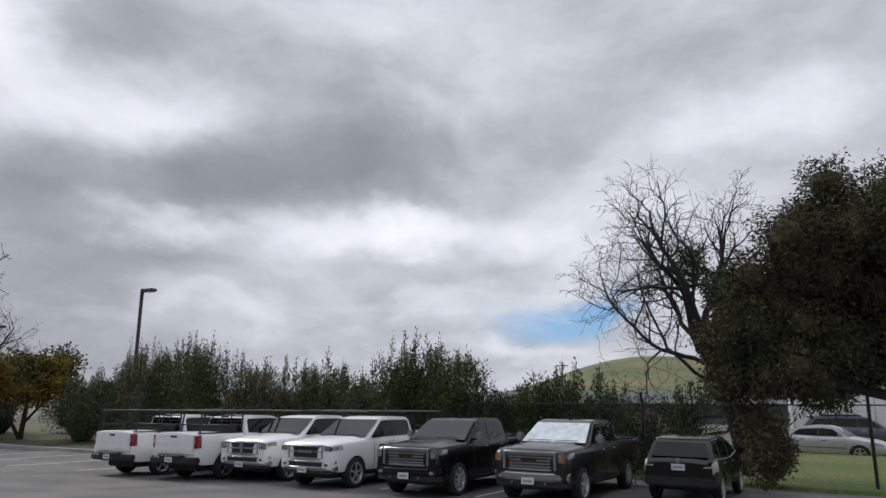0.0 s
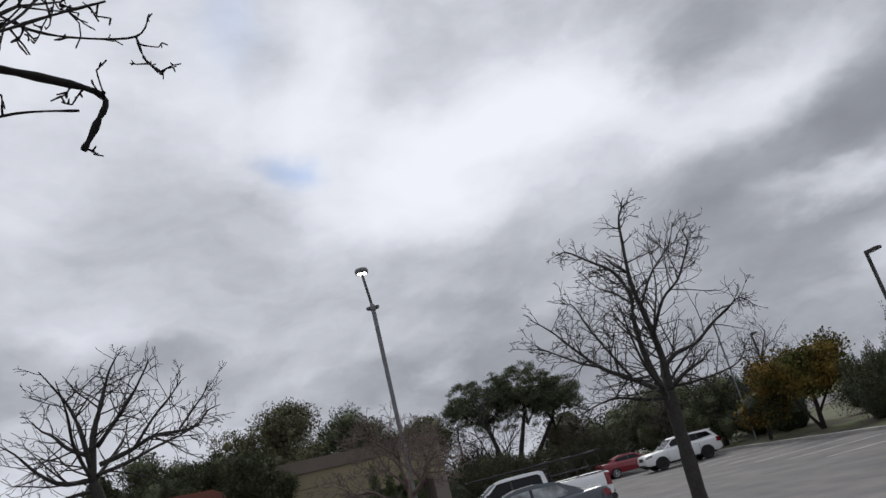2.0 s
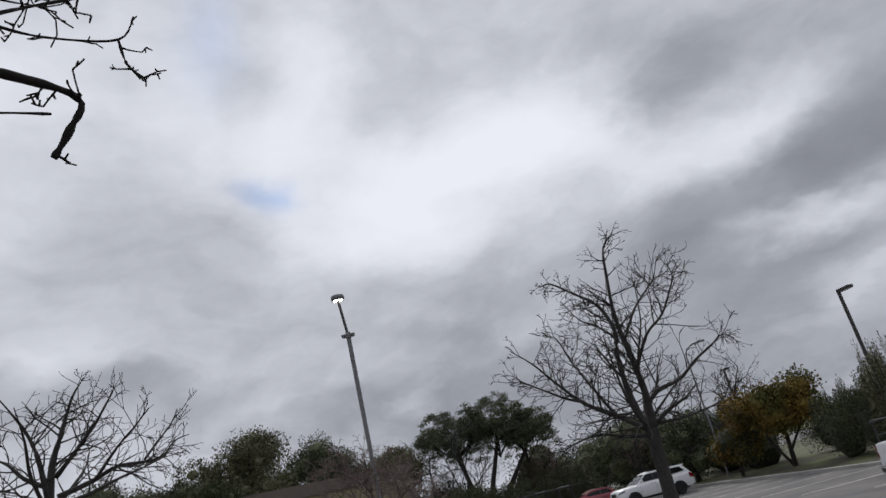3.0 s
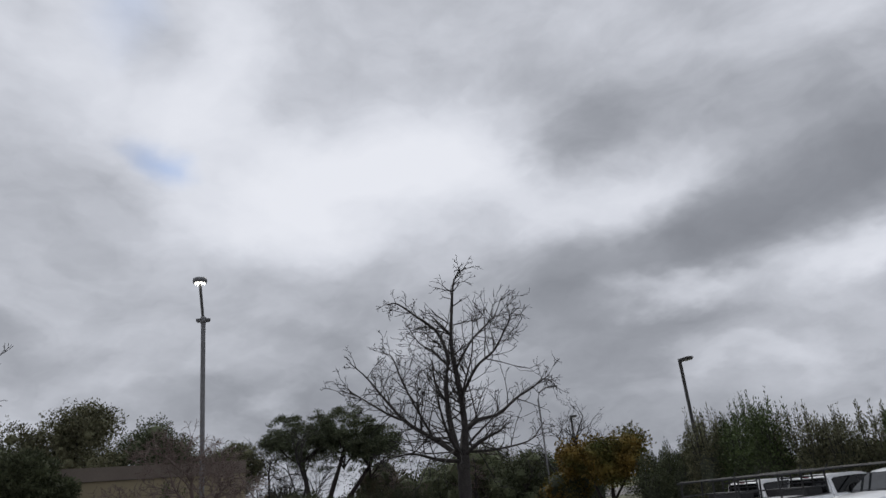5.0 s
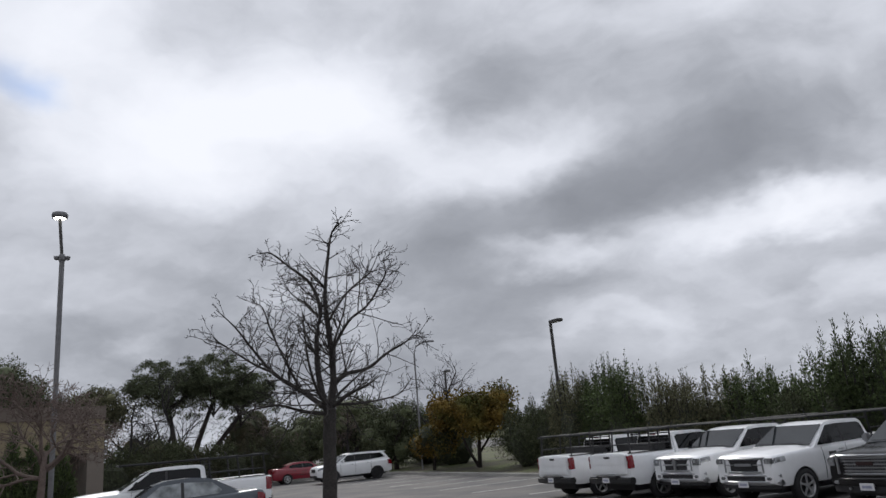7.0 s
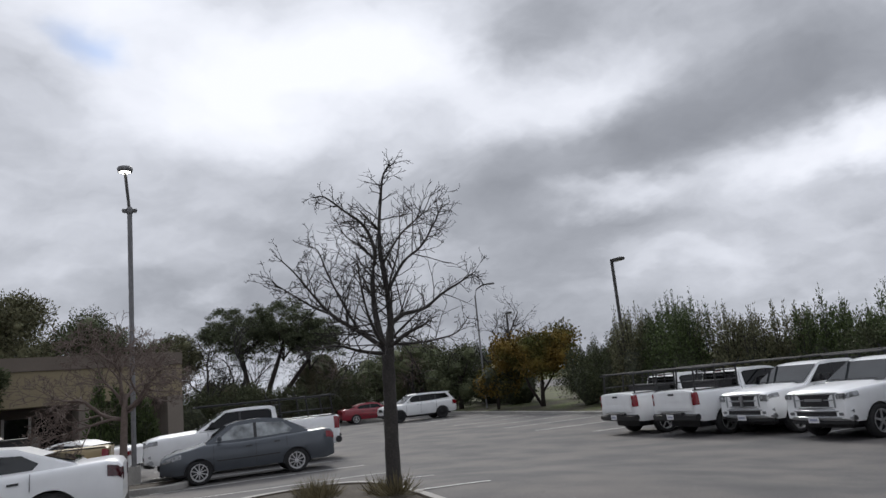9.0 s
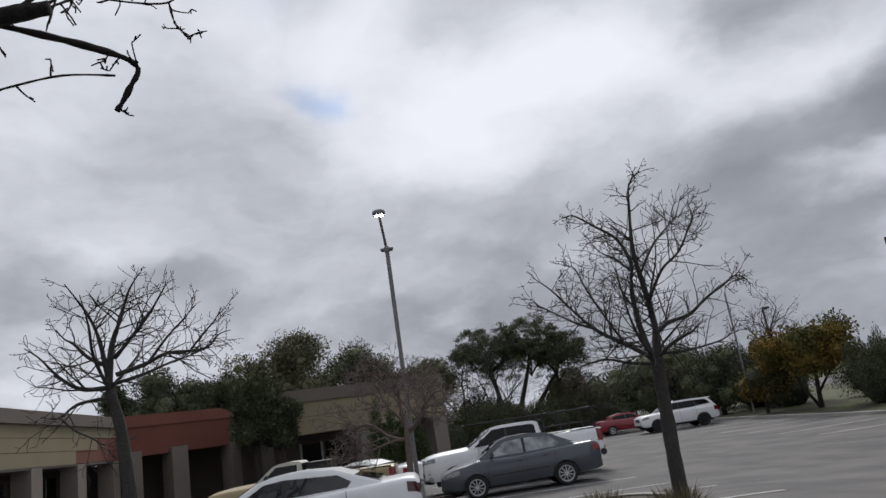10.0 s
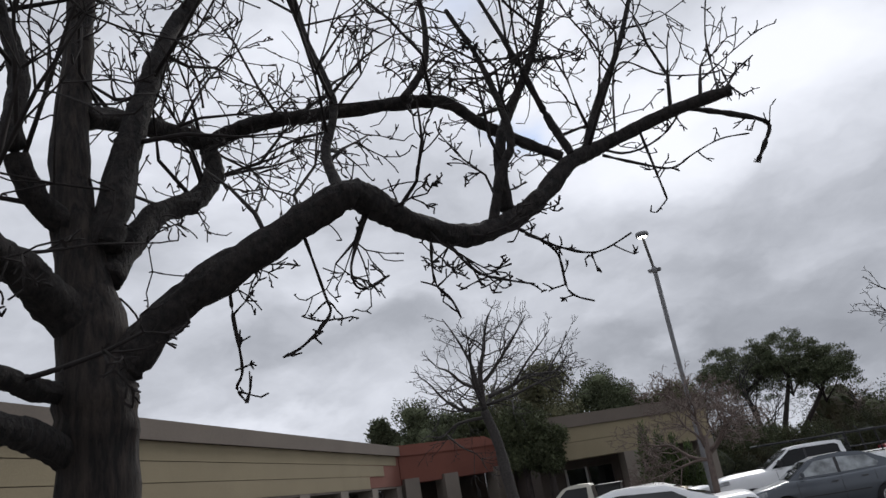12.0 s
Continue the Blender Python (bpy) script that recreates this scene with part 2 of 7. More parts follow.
M_STEEL = material("black_steel", (0.014, 0.014, 0.015), 0.5, grain=0.2)
M_HEAD = material("headlight_lens", (0.3, 0.31, 0.32), 0.1, metal=0.5, grain=0.6, scale=16)
M_TAIL = material("tail_light_lens", (0.19, 0.005, 0.012), 0.15, coat=0.5, grain=0.2, scale=20)
M_AMBER = material("amber_lens", (0.4, 0.12, 0.01), 0.2, coat=0.4, grain=0.2, scale=20)
M_TAILCLEAR = material("clear_tail_lens", (0.5, 0.47, 0.46), 0.15, coat=0.5, grain=0.2, scale=20)
M_BADGE = material("badge_enamel", (0.03, 0.01, 0.011), 0.3, coat=0.4, grain=0.1)
M_PLATE = material("plate", (0.68, 0.68, 0.7), 0.5, grain=0.1)
M_BAR = material("plate_bar", (0.3, 0.32, 0.42), 0.5, grain=0.1)
M_POLE = material("pole_paint", (0.16, 0.16, 0.165), 0.6, grain=0.2, scale=8, big=0.15)
M_DARKPOLE = material("dark_pole_paint", (0.05, 0.048, 0.045), 0.6, grain=0.2, scale=8)
M_LED = material("lamp_lens", (1.0, 0.97, 0.9), 0.3, emit=6.0)
M_LENS = material("unlit_lens", (0.45, 0.45, 0.42), 0.3, grain=0.1)
M_TAN = material("tan_stucco", (0.25, 0.208, 0.132), 0.92, grain=0.1, scale=40, bump=0.004, big=0.08, big_scale=0.6)
M_FASCIA = material("brown_fascia", (0.14, 0.115, 0.095), 0.85, grain=0.1, scale=20, big=0.1, big_scale=0.7)
M_TERRA = material("terracotta_stucco", (0.175, 0.063, 0.044), 0.92, grain=0.12, scale=35, bump=0.004, big=0.12, big_scale=0.5)
M_COLUMN = material("column_stucco", (0.2, 0.172, 0.145), 0.92, grain=0.12, scale=35, bump=0.004, big=0.12, big_scale=0.8)
# walls set back behind columns: their shade is put into this dark colour
M_RECESS_SHADE = material("shaded_recess_wall", (0.075, 0.06, 0.05), 0.9, grain=0.15, scale=20)
M_WINDOW = material("tinted_window", (0.01, 0.011, 0.012), 0.06, spec=0.6, grain=0.1)
M_FRAME = material("window_frame", (0.35, 0.34, 0.32), 0.5, grain=0.1)
M_BARK = material("grey_bark", (0.047, 0.042, 0.039), 0.95, grain=0.4, scale=45, bump=0.012, big=0.2, big_scale=5)
M_TWIG = material("twig_bark", (0.028, 0.025, 0.024), 0.95, grain=0.3, scale=30)
M_DARKBARK = material("dark_bark", (0.035, 0.027, 0.024), 0.95, grain=0.5, scale=30, bump=0.02, big=0.25, big_scale=4)


def furrow(m, color, pale, along=0.16, size=42):
    """Long furrows that run up the trunk, with paler ridges."""
    nt = m.node_tree
    N, L = nt.nodes.new, nt.links.new
    p = nt.nodes["Principled BSDF"]
    geo = N("ShaderNodeNewGeometry")
    mp = N("ShaderNodeMapping")
    mp.inputs["Scale"].default_value = (1, 1, along)
    L(geo.outputs["Position"], mp.inputs[0])
    n = N("ShaderNodeTexNoise")
    n.inputs["Scale"].default_value, n.inputs["Detail"].default_value, n.inputs["Roughness"].default_value = size, 6, 0.65
    L(mp.outputs[0], n.inputs["Vector"])
    r = N("ShaderNodeValToRGB")
    r.color_ramp.elements[0].position, r.color_ramp.elements[0].color = 0.4, (*color, 1)
    r.color_ramp.elements[1].position, r.color_ramp.elements[1].color = 0.68, (*pale, 1)
    L(n.outputs[0], r.inputs[0])
    L(r.outputs[0], p.inputs["Base Color"])
    bp = N("ShaderNodeBump")
    bp.inputs["Strength"].default_value, bp.inputs["Distance"].default_value = 1.0, 0.03
    L(n.outputs[0], bp.inputs["Height"])
    L(bp.outputs[0], p.inputs["Normal"])


M_OLDBARK = material("old_furrowed_bark", (0.03, 0.024, 0.021), 0.95)
furrow(M_OLDBARK, (0.009, 0.007, 0.0066), (0.052, 0.039, 0.032))
M_LIMBBARK = material("dark_limb_bark", (0.014, 0.0105, 0.01), 0.95)
furrow(M_LIMBBARK, (0.0075, 0.006, 0.0058), (0.034, 0.027, 0.024), 0.7, 38)
M_SPURBARK = material("spur_twig_bark", (0.017, 0.013, 0.012), 0.95, grain=0.3, scale=40)
M_REDTWIG = material("reddish_twig", (0.15, 0.115, 0.1), 0.95, grain=0.3, scale=30)
M_LEAF_PINE = material("pine_needles", (0.085, 0.098, 0.056), 0.8, spec=0.2, vary=0.5, island=True, big=0.25, big_scale=0.6)
M_LEAF_OLIVE = material("olive_leaves", (0.125, 0.125, 0.072), 0.75, spec=0.2, vary=0.5, island=True, big=0.25, big_scale=0.6)
M_LEAF_DARK = material("dark_leaves", (0.07, 0.08, 0.042), 0.75, spec=0.2, vary=0.5, island=True, big=0.3, big_scale=0.5)
M_LEAF_GREEN = material("shrub_leaves", (0.068, 0.092, 0.036), 0.7, spec=0.2, vary=0.5, island=True, big=0.3, big_scale=0.5)
M_LEAF_ORANGE = material("autumn_leaves", (0.15, 0.098, 0.022), 0.75, spec=0.2, vary=0.45, island=True, second=(0.07, 0.08, 0.022), big_scale=0.55)
M_LEAF_RUST = material("rusty_leaves", (0.05, 0.058, 0.03), 0.8, spec=0.2, vary=0.3, island=True, second=(0.068, 0.056, 0.034), big_scale=0.6)
M_MULCH = material("bark_mulch", (0.05, 0.04, 0.028), 0.95, grain=0.5, scale=25, bump=0.02, big=0.3)
# darker than the leaves: paints the shade deep inside the foliage
M_CORE_SHADE = material("shaded_inner_leaves", (0.035, 0.04, 0.022), 0.9, grain=0.5, scale=9, bump=0.05, big=0.3)
M_TAILDARK = material("dark_tail_lens", (0.05, 0.006, 0.01), 0.15, coat=0.5, grain=0.2)
M_BLADE = material("grass_blades", (0.135, 0.112, 0.055), 0.8, vary=0.5, island=True)
M_WALLGREY = material("grey_siding", (0.1, 0.105, 0.115), 0.8, grain=0.1, scale=3, big=0.1)
M_ROOFGREY = material("pale_roof", (0.42, 0.43, 0.42), 0.8, grain=0.1, scale=3, big=0.1)

# ---- terrain ----
LEVELS = [(-8.8, 27.0, -0.38), (-6.4, 25.8, -0.37), (-2.0, 23.7, -0.37), (0.8, 22.1, -0.37), (3.7, 21.0, -0.38), (6.9, 20.4, -0.45), (-16.5, 13.95, 0.04), (-30.9, 38.7, -0.2), (-7, 9.2, 0.34),
          (0, 0, 0.45), (-19.3, 15.9, -0.07), (-12.4, 6, 0.17), (-20.5, 12.6, -0.06), (-15, 33.6, -0.24), (-30, 5, 0.0), (-40, 15, 0.0), (12.0, 20.8, -0.5), (24, 22, -0.3), (30, 60, 0), (-80, 60, 0), (60, -40, 0), (-50, -60, 0), (0, 150, 0)]


def gz(x, y):
    s = w = 0.0
    for a, b, z in LEVELS:
        k = 1.0 / ((x - a) ** 2 + (y - b) ** 2 + 4.0) ** 1.5
        s, w = s + k * z, w + k
    return s / w


# ---- builders ----


def mesh_object(name, verts, faces, mat, parent=None, label="", smooth=False):
    me = bpy.data.meshes.new(name)
    me.from_pydata(verts, [], faces)
    me.update()
    if smooth:
        me.polygons.foreach_set("use_smooth", [True] * len(me.polygons))
    for m in (mat if isinstance(mat, (list, tuple)) else [mat]):
        me.materials.append(m)
    ob = new(name, me)
    ob.parent = parent
    if label:
        ob["label"] = label
    return ob


def part(name, bm, mat, parent=None, label="", smooth=False):
    bmesh.ops.recalc_face_normals(bm, faces=bm.faces)
    me = bpy.data.meshes.new(name)
    bm.to_mesh(me)
    bm.free()
    if smooth:
        me.polygons.foreach_set("use_smooth", [True] * len(me.polygons))
    me.materials.append(mat)
    ob = new(name, me)
    ob.parent = parent
    if label:
        ob["label"] = label
    return ob


def thing(name, m, label, category, group="", kind=""):
    ob = new(name)
    ob.empty_display_size = 0.2
    ob.matrix_basis = m
    return tagged(ob, label, category, group, kind)


def box_bm(boxes, bevel=0.0, segments=2):
    """Boxes as (x0, y0, z0, x1, y1, z1)."""
    bm = bmesh.new()
    for x0, y0, z0, x1, y1, z1 in boxes:
        bmesh.ops.create_cube(bm, size=1, matrix=Matrix.Translation(((x0 + x1) / 2, (y0 + y1) / 2, (z0 + z1) / 2)) @ Matrix.Diagonal((abs(x1 - x0), abs(y1 - y0), abs(z1 - z0), 1)))
    if bevel:
        bmesh.ops.bevel(bm, geom=bm.edges[:], offset=bevel, segments=segments, affect="EDGES", clamp_overlap=True)
    return bm


def tube_data(rows, sides=6, closed=True):
    """rows: lists of (point, radius) along branches; gives verts and faces."""
    verts, faces = [], []
    for row in rows:
        base = len(verts)
        for k, (p, r) in enumerate(row):
            a = Vector(row[max(k - 1, 0)][0])
            b = Vector(row[min(k + 1, len(row) - 1)][0])
            d = (b - a).normalized() if (b - a).length > 1e-6 else Vector((0, 0, 1))
            u = d.orthogonal().normalized() if abs(d.z) > 0.95 else d.cross(Vector((0, 0, 1))).normalized()
            v = d.cross(u)
            for s in range(sides):
                an = 2 * math.pi * s / sides
                verts.append(Vector(p) + (u * math.cos(an) + v * math.sin(an)) * r)
        for k in range(len(row) - 1):
            for s in range(sides):
                s2 = (s + 1) % sides
                faces.append((base + k * sides + s, base + k * sides + s2, base + (k + 1) * sides + s2, base + (k + 1) * sides + s))
        if closed:
            faces.append(tuple(base + (len(row) - 1) * sides + s for s in range(sides)))
            faces.append(tuple(base + s for s in reversed(range(sides))))
    return verts, faces


def tube(name, points, r, mat, parent=None, sides=8, label=""):
    v, f = tube_data([[(p, r) for p in points]], sides)
    return mesh_object(name, v, f, mat, parent, label)


def prism_bm(profile, bevel=0.0, segments=2):
    """A solid from a side outline of (y, z, half width)."""
    bm = bmesh.new()
    right = [bm.verts.new((w, y, z)) for y, z, w in profile]
    left = [bm.verts.new((-w, y, z)) for y, z, w in profile]
    n = len(profile)
    sides = [bm.faces.new(right), bm.faces.new(left[::-1])]
    for k in range(n):
        bm.faces.new((right[k], left[k], left[(k + 1) % n], right[(k + 1) % n]))
    rim = list({e for f in sides for e in f.edges})
    bmesh.ops.recalc_face_normals(bm, faces=bm.faces)
    if bevel:
        bmesh.ops.bevel(bm, geom=rim, offset=bevel, segments=segments, affect="EDGES", clamp_overlap=True)
    ng = [f for f in bm.faces if len(f.verts) > 4]
    bmesh.ops.triangulate(bm, faces=ng, ngon_method="EAR_CLIP")
    return bm


def plate_bm(points, thick):
    """A thin solid pane on a ring of points, pushed outwards."""
    bm = bmesh.new()
    ring = [bm.verts.new(p) for p in points]
    f = bm.faces.new(ring)
    f.normal_update()
    r = bmesh.ops.extrude_face_region(bm, geom=[f])
    nv = [v for v in r["geom"] if isinstance(v, bmesh.types.BMVert)]
    bmesh.ops.translate(bm, verts=nv, vec=f.normal * thick)
    return bm

# ---- setting ----


def ground_sheet():
    xs = [-3000, -1500, -800, -400, -200, -120, -80] + [-60 + 1.5 * k for k in range(62)] + [36, 45, 60, 90, 150, 300, 800, 1500, 3000]
    ys = [-3000, -1500, -800, -400, -200, -100, -60, -40] + [-25 + 1.5 * k for k in range(56)] + [62, 70, 80, 100, 150, 300, 800, 1500, 3000]
    verts = [(x, y, gz(x, y)) for y in ys for x in xs]
    n = len(xs)
    faces = [(j * n + i, j * n + i + 1, (j + 1) * n + i + 1, (j + 1) * n + i) for j in range(len(ys) - 1) for i in range(n - 1)]
    return tagged(mesh_object("ground", verts, faces, M_ASPHALT, smooth=True), "grey worn asphalt of the parking lot", "ground", kind="structure")


ROW = radians(-31.5)
ALONG, AWAY = Vector((math.cos(ROW), math.sin(ROW), 0)), Vector((-math.sin(ROW), math.cos(ROW), 0))
EDGE = Vector((-15.0, 33.6, 0))  # a point on the far kerb


def bend(s):
    """How far the kerb steps back beside the row of pickups."""
    k = min(max((s - 4.0) / 5.0, 0.0), 1.0)
    return 2.1 * k * k * (3 - 2 * k)


def strip(name, mat, s0, s1, offsets, step, label, category, kind="structure", origin=EDGE):
    """A sheet along the row; offsets: (metres away from the kerb, height above the ground)."""
    n = max(2, int((s1 - s0) / step) + 1)
    verts, faces = [], []
    for k in range(n):
        s = s0 + (s1 - s0) * k / (n - 1)
        for d, h in offsets:
            p = origin + ALONG * s + AWAY * (d + bend(s))
            verts.append((p.x, p.y, gz(p.x, p.y) + h))
    m = len(offsets)
    for k in range(n - 1):
        for j in range(m - 1):
            a = k * m + j
            faces.append((a, a + m, a + m + 1, a + 1))
    return tagged(mesh_object(name, verts, faces, mat), label, category, kind=kind)


def stripe(a, b, width=0.1):
    a, b = Vector((*a, 0)), Vector((*b, 0))
    d = (b - a).normalized()
    side = Vector((-d.y, d.x, 0)) * width / 2
    n = max(2, int((b - a).length / 0.5) + 1)
    verts, faces = [], []
    for k in range(n):
        p = a.lerp(b, k / (n - 1))
        for q in (p - side, p + side):
            verts.append((q.x, q.y, gz(q.x, q.y) + 0.006))
    for k in range(n - 1):
        faces.append((2 * k, 2 * k + 1, 2 * k + 3, 2 * k + 2))
    return tagged(mesh_object("parking_line", verts, faces, M_LINE), "worn white painted parking stall line", "road marking", "parking lines", "structure")


def island(name, centre, ra, rb, turn, label):
    """A kerbed planting island."""
    n = 40
    verts, faces = [], []
    ring = [(1.0, -0.1), (1.0, 0.13), (0.985, 0.15), (0.9, 0.15), (0.89, 0.12), (0.5, 0.16), (0.0, 0.2)]
    c, s = math.cos(radians(turn)), math.sin(radians(turn))
    for k, h in ring:
        for i in range(n):
            an = 2 * math.pi * i / n
            u = ra * k * math.copysign(abs(math.cos(an)) ** 0.6, math.cos(an))
            v = rb * k * math.copysign(abs(math.sin(an)) ** 0.6, math.sin(an))
            x, y = centre[0] + u * c - v * s, centre[1] + u * s + v * c
            verts.append((x, y, gz(x, y) + h))
    for j in range(len(ring) - 1):
        for i in range(n):
            i2 = (i + 1) % n
            faces.append((j * n + i, j * n + i2, (j + 1) * n + i2, (j + 1) * n + i))
    ob = mesh_object(name, verts, faces, [M_CONCRETE, M_MULCH])
    for p in ob.data.polygons:
        p.material_index = 1 if p.index >= 3 * n else 0
    return tagged(ob, label, "planter", kind="structure")


ground_sheet()
strip("kerb", M_CONCRETE, -60, 19.6, [(0.0, -0.1), (0.0, 0.14), (0.02, 0.16), (0.15, 0.16), (0.15, -0.1)], 1.0, "pale concrete kerb along the planting", "kerb")
strip("planting_bed", M_SOIL, -60, 19.6, [(0.15, 0.12), (1.5, 0.2), (4, 0.3), (8, 0.3), (20, 0.3), (40, 0.3)], 2.0, "dark earth and weeds under the shrubs", "soil")
strip("lawn", M_GRASS, 19.6, 46, [(1.2, -0.02), (1.4, 0.1), (4, 0.2), (8, 0.3), (20, 0.3)], 2.0, "rough green grass strip", "lawn")

# ---- vehicles ----


def wheel(car, y, x, r, width, style):
    w = part("wheel", lathe_x([(width / 2 - 0.02, r * 0.68), (width / 2, r * 0.74), (width / 2, r * 0.9), (width / 2 - 0.04, r), (-width / 2 + 0.04, r), (-width / 2, r * 0.9), (-width / 2, r * 0.6)], 28), M_TYRE, car, smooth=True)
    w.location = (x, y, r)
    if x < 0:
        w.rotation_euler = (0, 0, math.pi)
    rim = M_ALLOY if style != "dark" else M_PLASTIC
    bm = lathe_x([(width / 2 - 0.012, r * 0.705), (width / 2 - 0.002, r * 0.66), (width / 2 - 0.05, r * 0.62), (-width / 2 + 0.04, r * 0.56)], 28)
    part("rim", bm, rim, w, "alloy rim" if style != "dark" else "black rim", smooth=True)
    n = {"ten": 10, "five": 5, "six": 6, "dark": 5, "eight": 8}[style]
    bm = bmesh.new()
    for k in range(n):
        an = 2 * math.pi * k / n
        wd = r * (0.07 if n > 8 else 0.12)
        m = Matrix.Rotation(an, 4, "X") @ Matrix.Translation((width / 2 - 0.03, 0, r * 0.36)) @ Matrix.Diagonal((0.03, wd, r * 0.6, 1))
        bmesh.ops.create_cube(bm, size=1, matrix=m)
    bmesh.ops.create_cone(bm, cap_ends=True, segments=14, radius1=r * 0.14, radius2=r * 0.12, depth=0.06, matrix=Matrix.Translation((width / 2 - 0.03, 0, 0)) @ Matrix.Rotation(math.pi / 2, 4, "Y"))
    part("spokes", bm, rim, w)
    bm = bmesh.new()
    bmesh.ops.create_cone(bm, cap_ends=True, segments=20, radius1=r * 0.62, radius2=r * 0.62, depth=0.02, matrix=Matrix.Translation((width / 2 - 0.13, 0, 0)) @ Matrix.Rotation(math.pi / 2, 4, "Y"))
    part("brake_disc", bm, M_PLASTIC, w)


def lathe_x(profile, n):
    bm = bmesh.new()
    rings = []
    for x, r in profile:
        rings.append([bm.verts.new((x, r * math.cos(2 * math.pi * k / n), r * math.sin(2 * math.pi * k / n))) for k in range(n)])
    for a, b in zip(rings, rings[1:]):
        for k in range(n):
            bm.faces.new((a[k], a[(k + 1) % n], b[(k + 1) % n], b[k]))
    return bm


def line_at(pts, y):
    """Height of a top line, listed from front to rear, at y."""
    for (ya, za), (yb, zb) in zip(pts, pts[1:]):
        if yb <= y <= ya:
            return za + (zb - za) * (ya - y) / max(ya - yb, 1e-6)
    return pts[0][1] if y > pts[0][0] else pts[-1][1]


LEVELS_UP = (0.0, 0.1, 0.24, 0.4, 0.56, 0.7, 0.82, 0.91, 0.97, 1.0)
SECTION = (0.95, 0.975, 0.992, 1.0, 1.0, 0.994, 0.985, 0.972, 0.952, 0.925)


class Shell:
    """The lofted lower body of a vehicle."""

    def __init__(self, S):
        self.S = S
        self.y1, self.y0 = S["top"][0][0], S["top"][-1][0]

    def bottom(self, y):
        S = self.S
        z = S["sill"]
        z += 0.22 * max(0.0, (y - self.y1 + 0.3) / 0.3) ** 2 * S.get("lift", 0.5) + 0.22 * max(0.0, (self.y0 + 0.35 - y) / 0.35) ** 2 * S.get("lift", 0.5)
        ra = S["r"] * 1.2
        for c in (S["front"], S["rear"]):
            if abs(y - c) < ra:
                z = max(z, S["r"] * 0.93 + math.sqrt(max(ra * ra - (y - c) ** 2, 0)))
        return z

    def half(self, y):
        S = self.S
        w = S["hw"]
        c, a = S.get("nose", (0.55, 0.15))
        w *= 1 - a * max(0.0, (y - self.y1 + c) / c) ** 2.4
        c, a = S.get("tail", (0.4, 0.1))
        w *= 1 - a * max(0.0, (self.y0 + c - y) / c) ** 2.4
        return w

    def at(self, y, g, side=1, off=0.0):
        zt = line_at(self.S["top"], y)
        sill = self.S["sill"]
        z = max(self.bottom(y), sill + (zt - sill) * g)
        k = 0
        while k < len(LEVELS_UP) - 2 and LEVELS_UP[k + 1] < g:
            k += 1
        f = (g - LEVELS_UP[k]) / (LEVELS_UP[k + 1] - LEVELS_UP[k])
        w = (SECTION[k] + (SECTION[k + 1] - SECTION[k]) * f) * self.half(y)
        return Vector((side * (w + off), y, z))

    def stations(self):
        S = self.S
        ys = {round(self.y0 + (self.y1 - self.y0) * k / 44, 4) for k in range(45)}
        for k in range(9):
            ys |= {round(self.y1 - 0.5 * (k / 8) ** 2, 4), round(self.y0 + 0.4 * (k / 8) ** 2, 4)}
        ra = S["r"] * 1.2
        for c in (S["front"], S["rear"]):
            ys = {y for y in ys if abs(y - c) > ra * 1.02}
            ys |= {round(c - ra * math.cos(math.pi * k / 18), 4) for k in range(19)}
            ys |= {round(c - ra * 1.002, 4), round(c + ra * 1.002, 4)}
        return sorted(y for y in ys if self.y0 <= y <= self.y1)

    def mesh(self):
        verts, faces = [], []
        n = len(LEVELS_UP)
        ys = self.stations()
        for y in ys:
            right = [self.at(y, g) for g in LEVELS_UP]
            w, zt = right[-1].x, right[-1].z
            lump = self.S.get("bulge", 0.0) * min(1.0, max(0.0, (y - 0.9) / 0.3)) * min(1.0, max(0.0, (self.y1 - 0.1 - y) / 0.35))
            topline = [Vector((w * k, y, zt + 0.035 * (1 - k * k) + 0.008 + lump * (abs(k) < 0.7) * (0.8 if abs(k) < 0.3 else 1.0))) for k in (0.9, 0.72, 0.6, 0.25, -0.25, -0.6, -0.72, -0.9)]
            left = [Vector((-p.x, p.y, p.z)) for p in reversed(right)]
            verts += right + topline + left
        m = 2 * n + 8
        for k in range(len(ys) - 1):
            for j in range(m - 1):
                a = k * m + j
                faces.append((a, a + 1, a + m + 1, a + m))
        faces.append(tuple(range(m)))
        faces.append(tuple(reversed(range((len(ys) - 1) * m, len(ys) * m))))
        return verts, faces


def patch(shell, name, y0, y1, g0, g1, mat, car, label="", off=0.012, both=True):
    """A lens, grille or strip that lies on the body's own surface."""
    for side in ((1, -1) if both else (1,)):
        nu, nv = 7, 4
        verts = [shell.at(y0 + (y1 - y0) * i / nu, g0 + (g1 - g0) * j / nv, side, o) for o in (off, -0.01) for i in range(nu + 1) for j in range(nv + 1)]
        w = nv + 1
        faces = [(i * w + j, i * w + j + 1, (i + 1) * w + j + 1, (i + 1) * w + j) for i in range(nu) for j in range(nv)]
        base = (nu + 1) * w
        rim = [j for j in range(w)] + [i * w + nv for i in range(1, nu + 1)] + [nu * w + j for j in range(nv - 1, -1, -1)] + [i * w for i in range(nu - 1, 0, -1)]
        for a, c in zip(rim, rim[1:] + rim[:1]):
            faces.append((a, c, c + base, a + base))
        ob = mesh_object(name, verts, faces, mat, car, label)
        ob.data.polygons.foreach_set("use_smooth", [True] * len(ob.data.polygons))
        ob.data.set_sharp_from_angle(angle=radians(50))


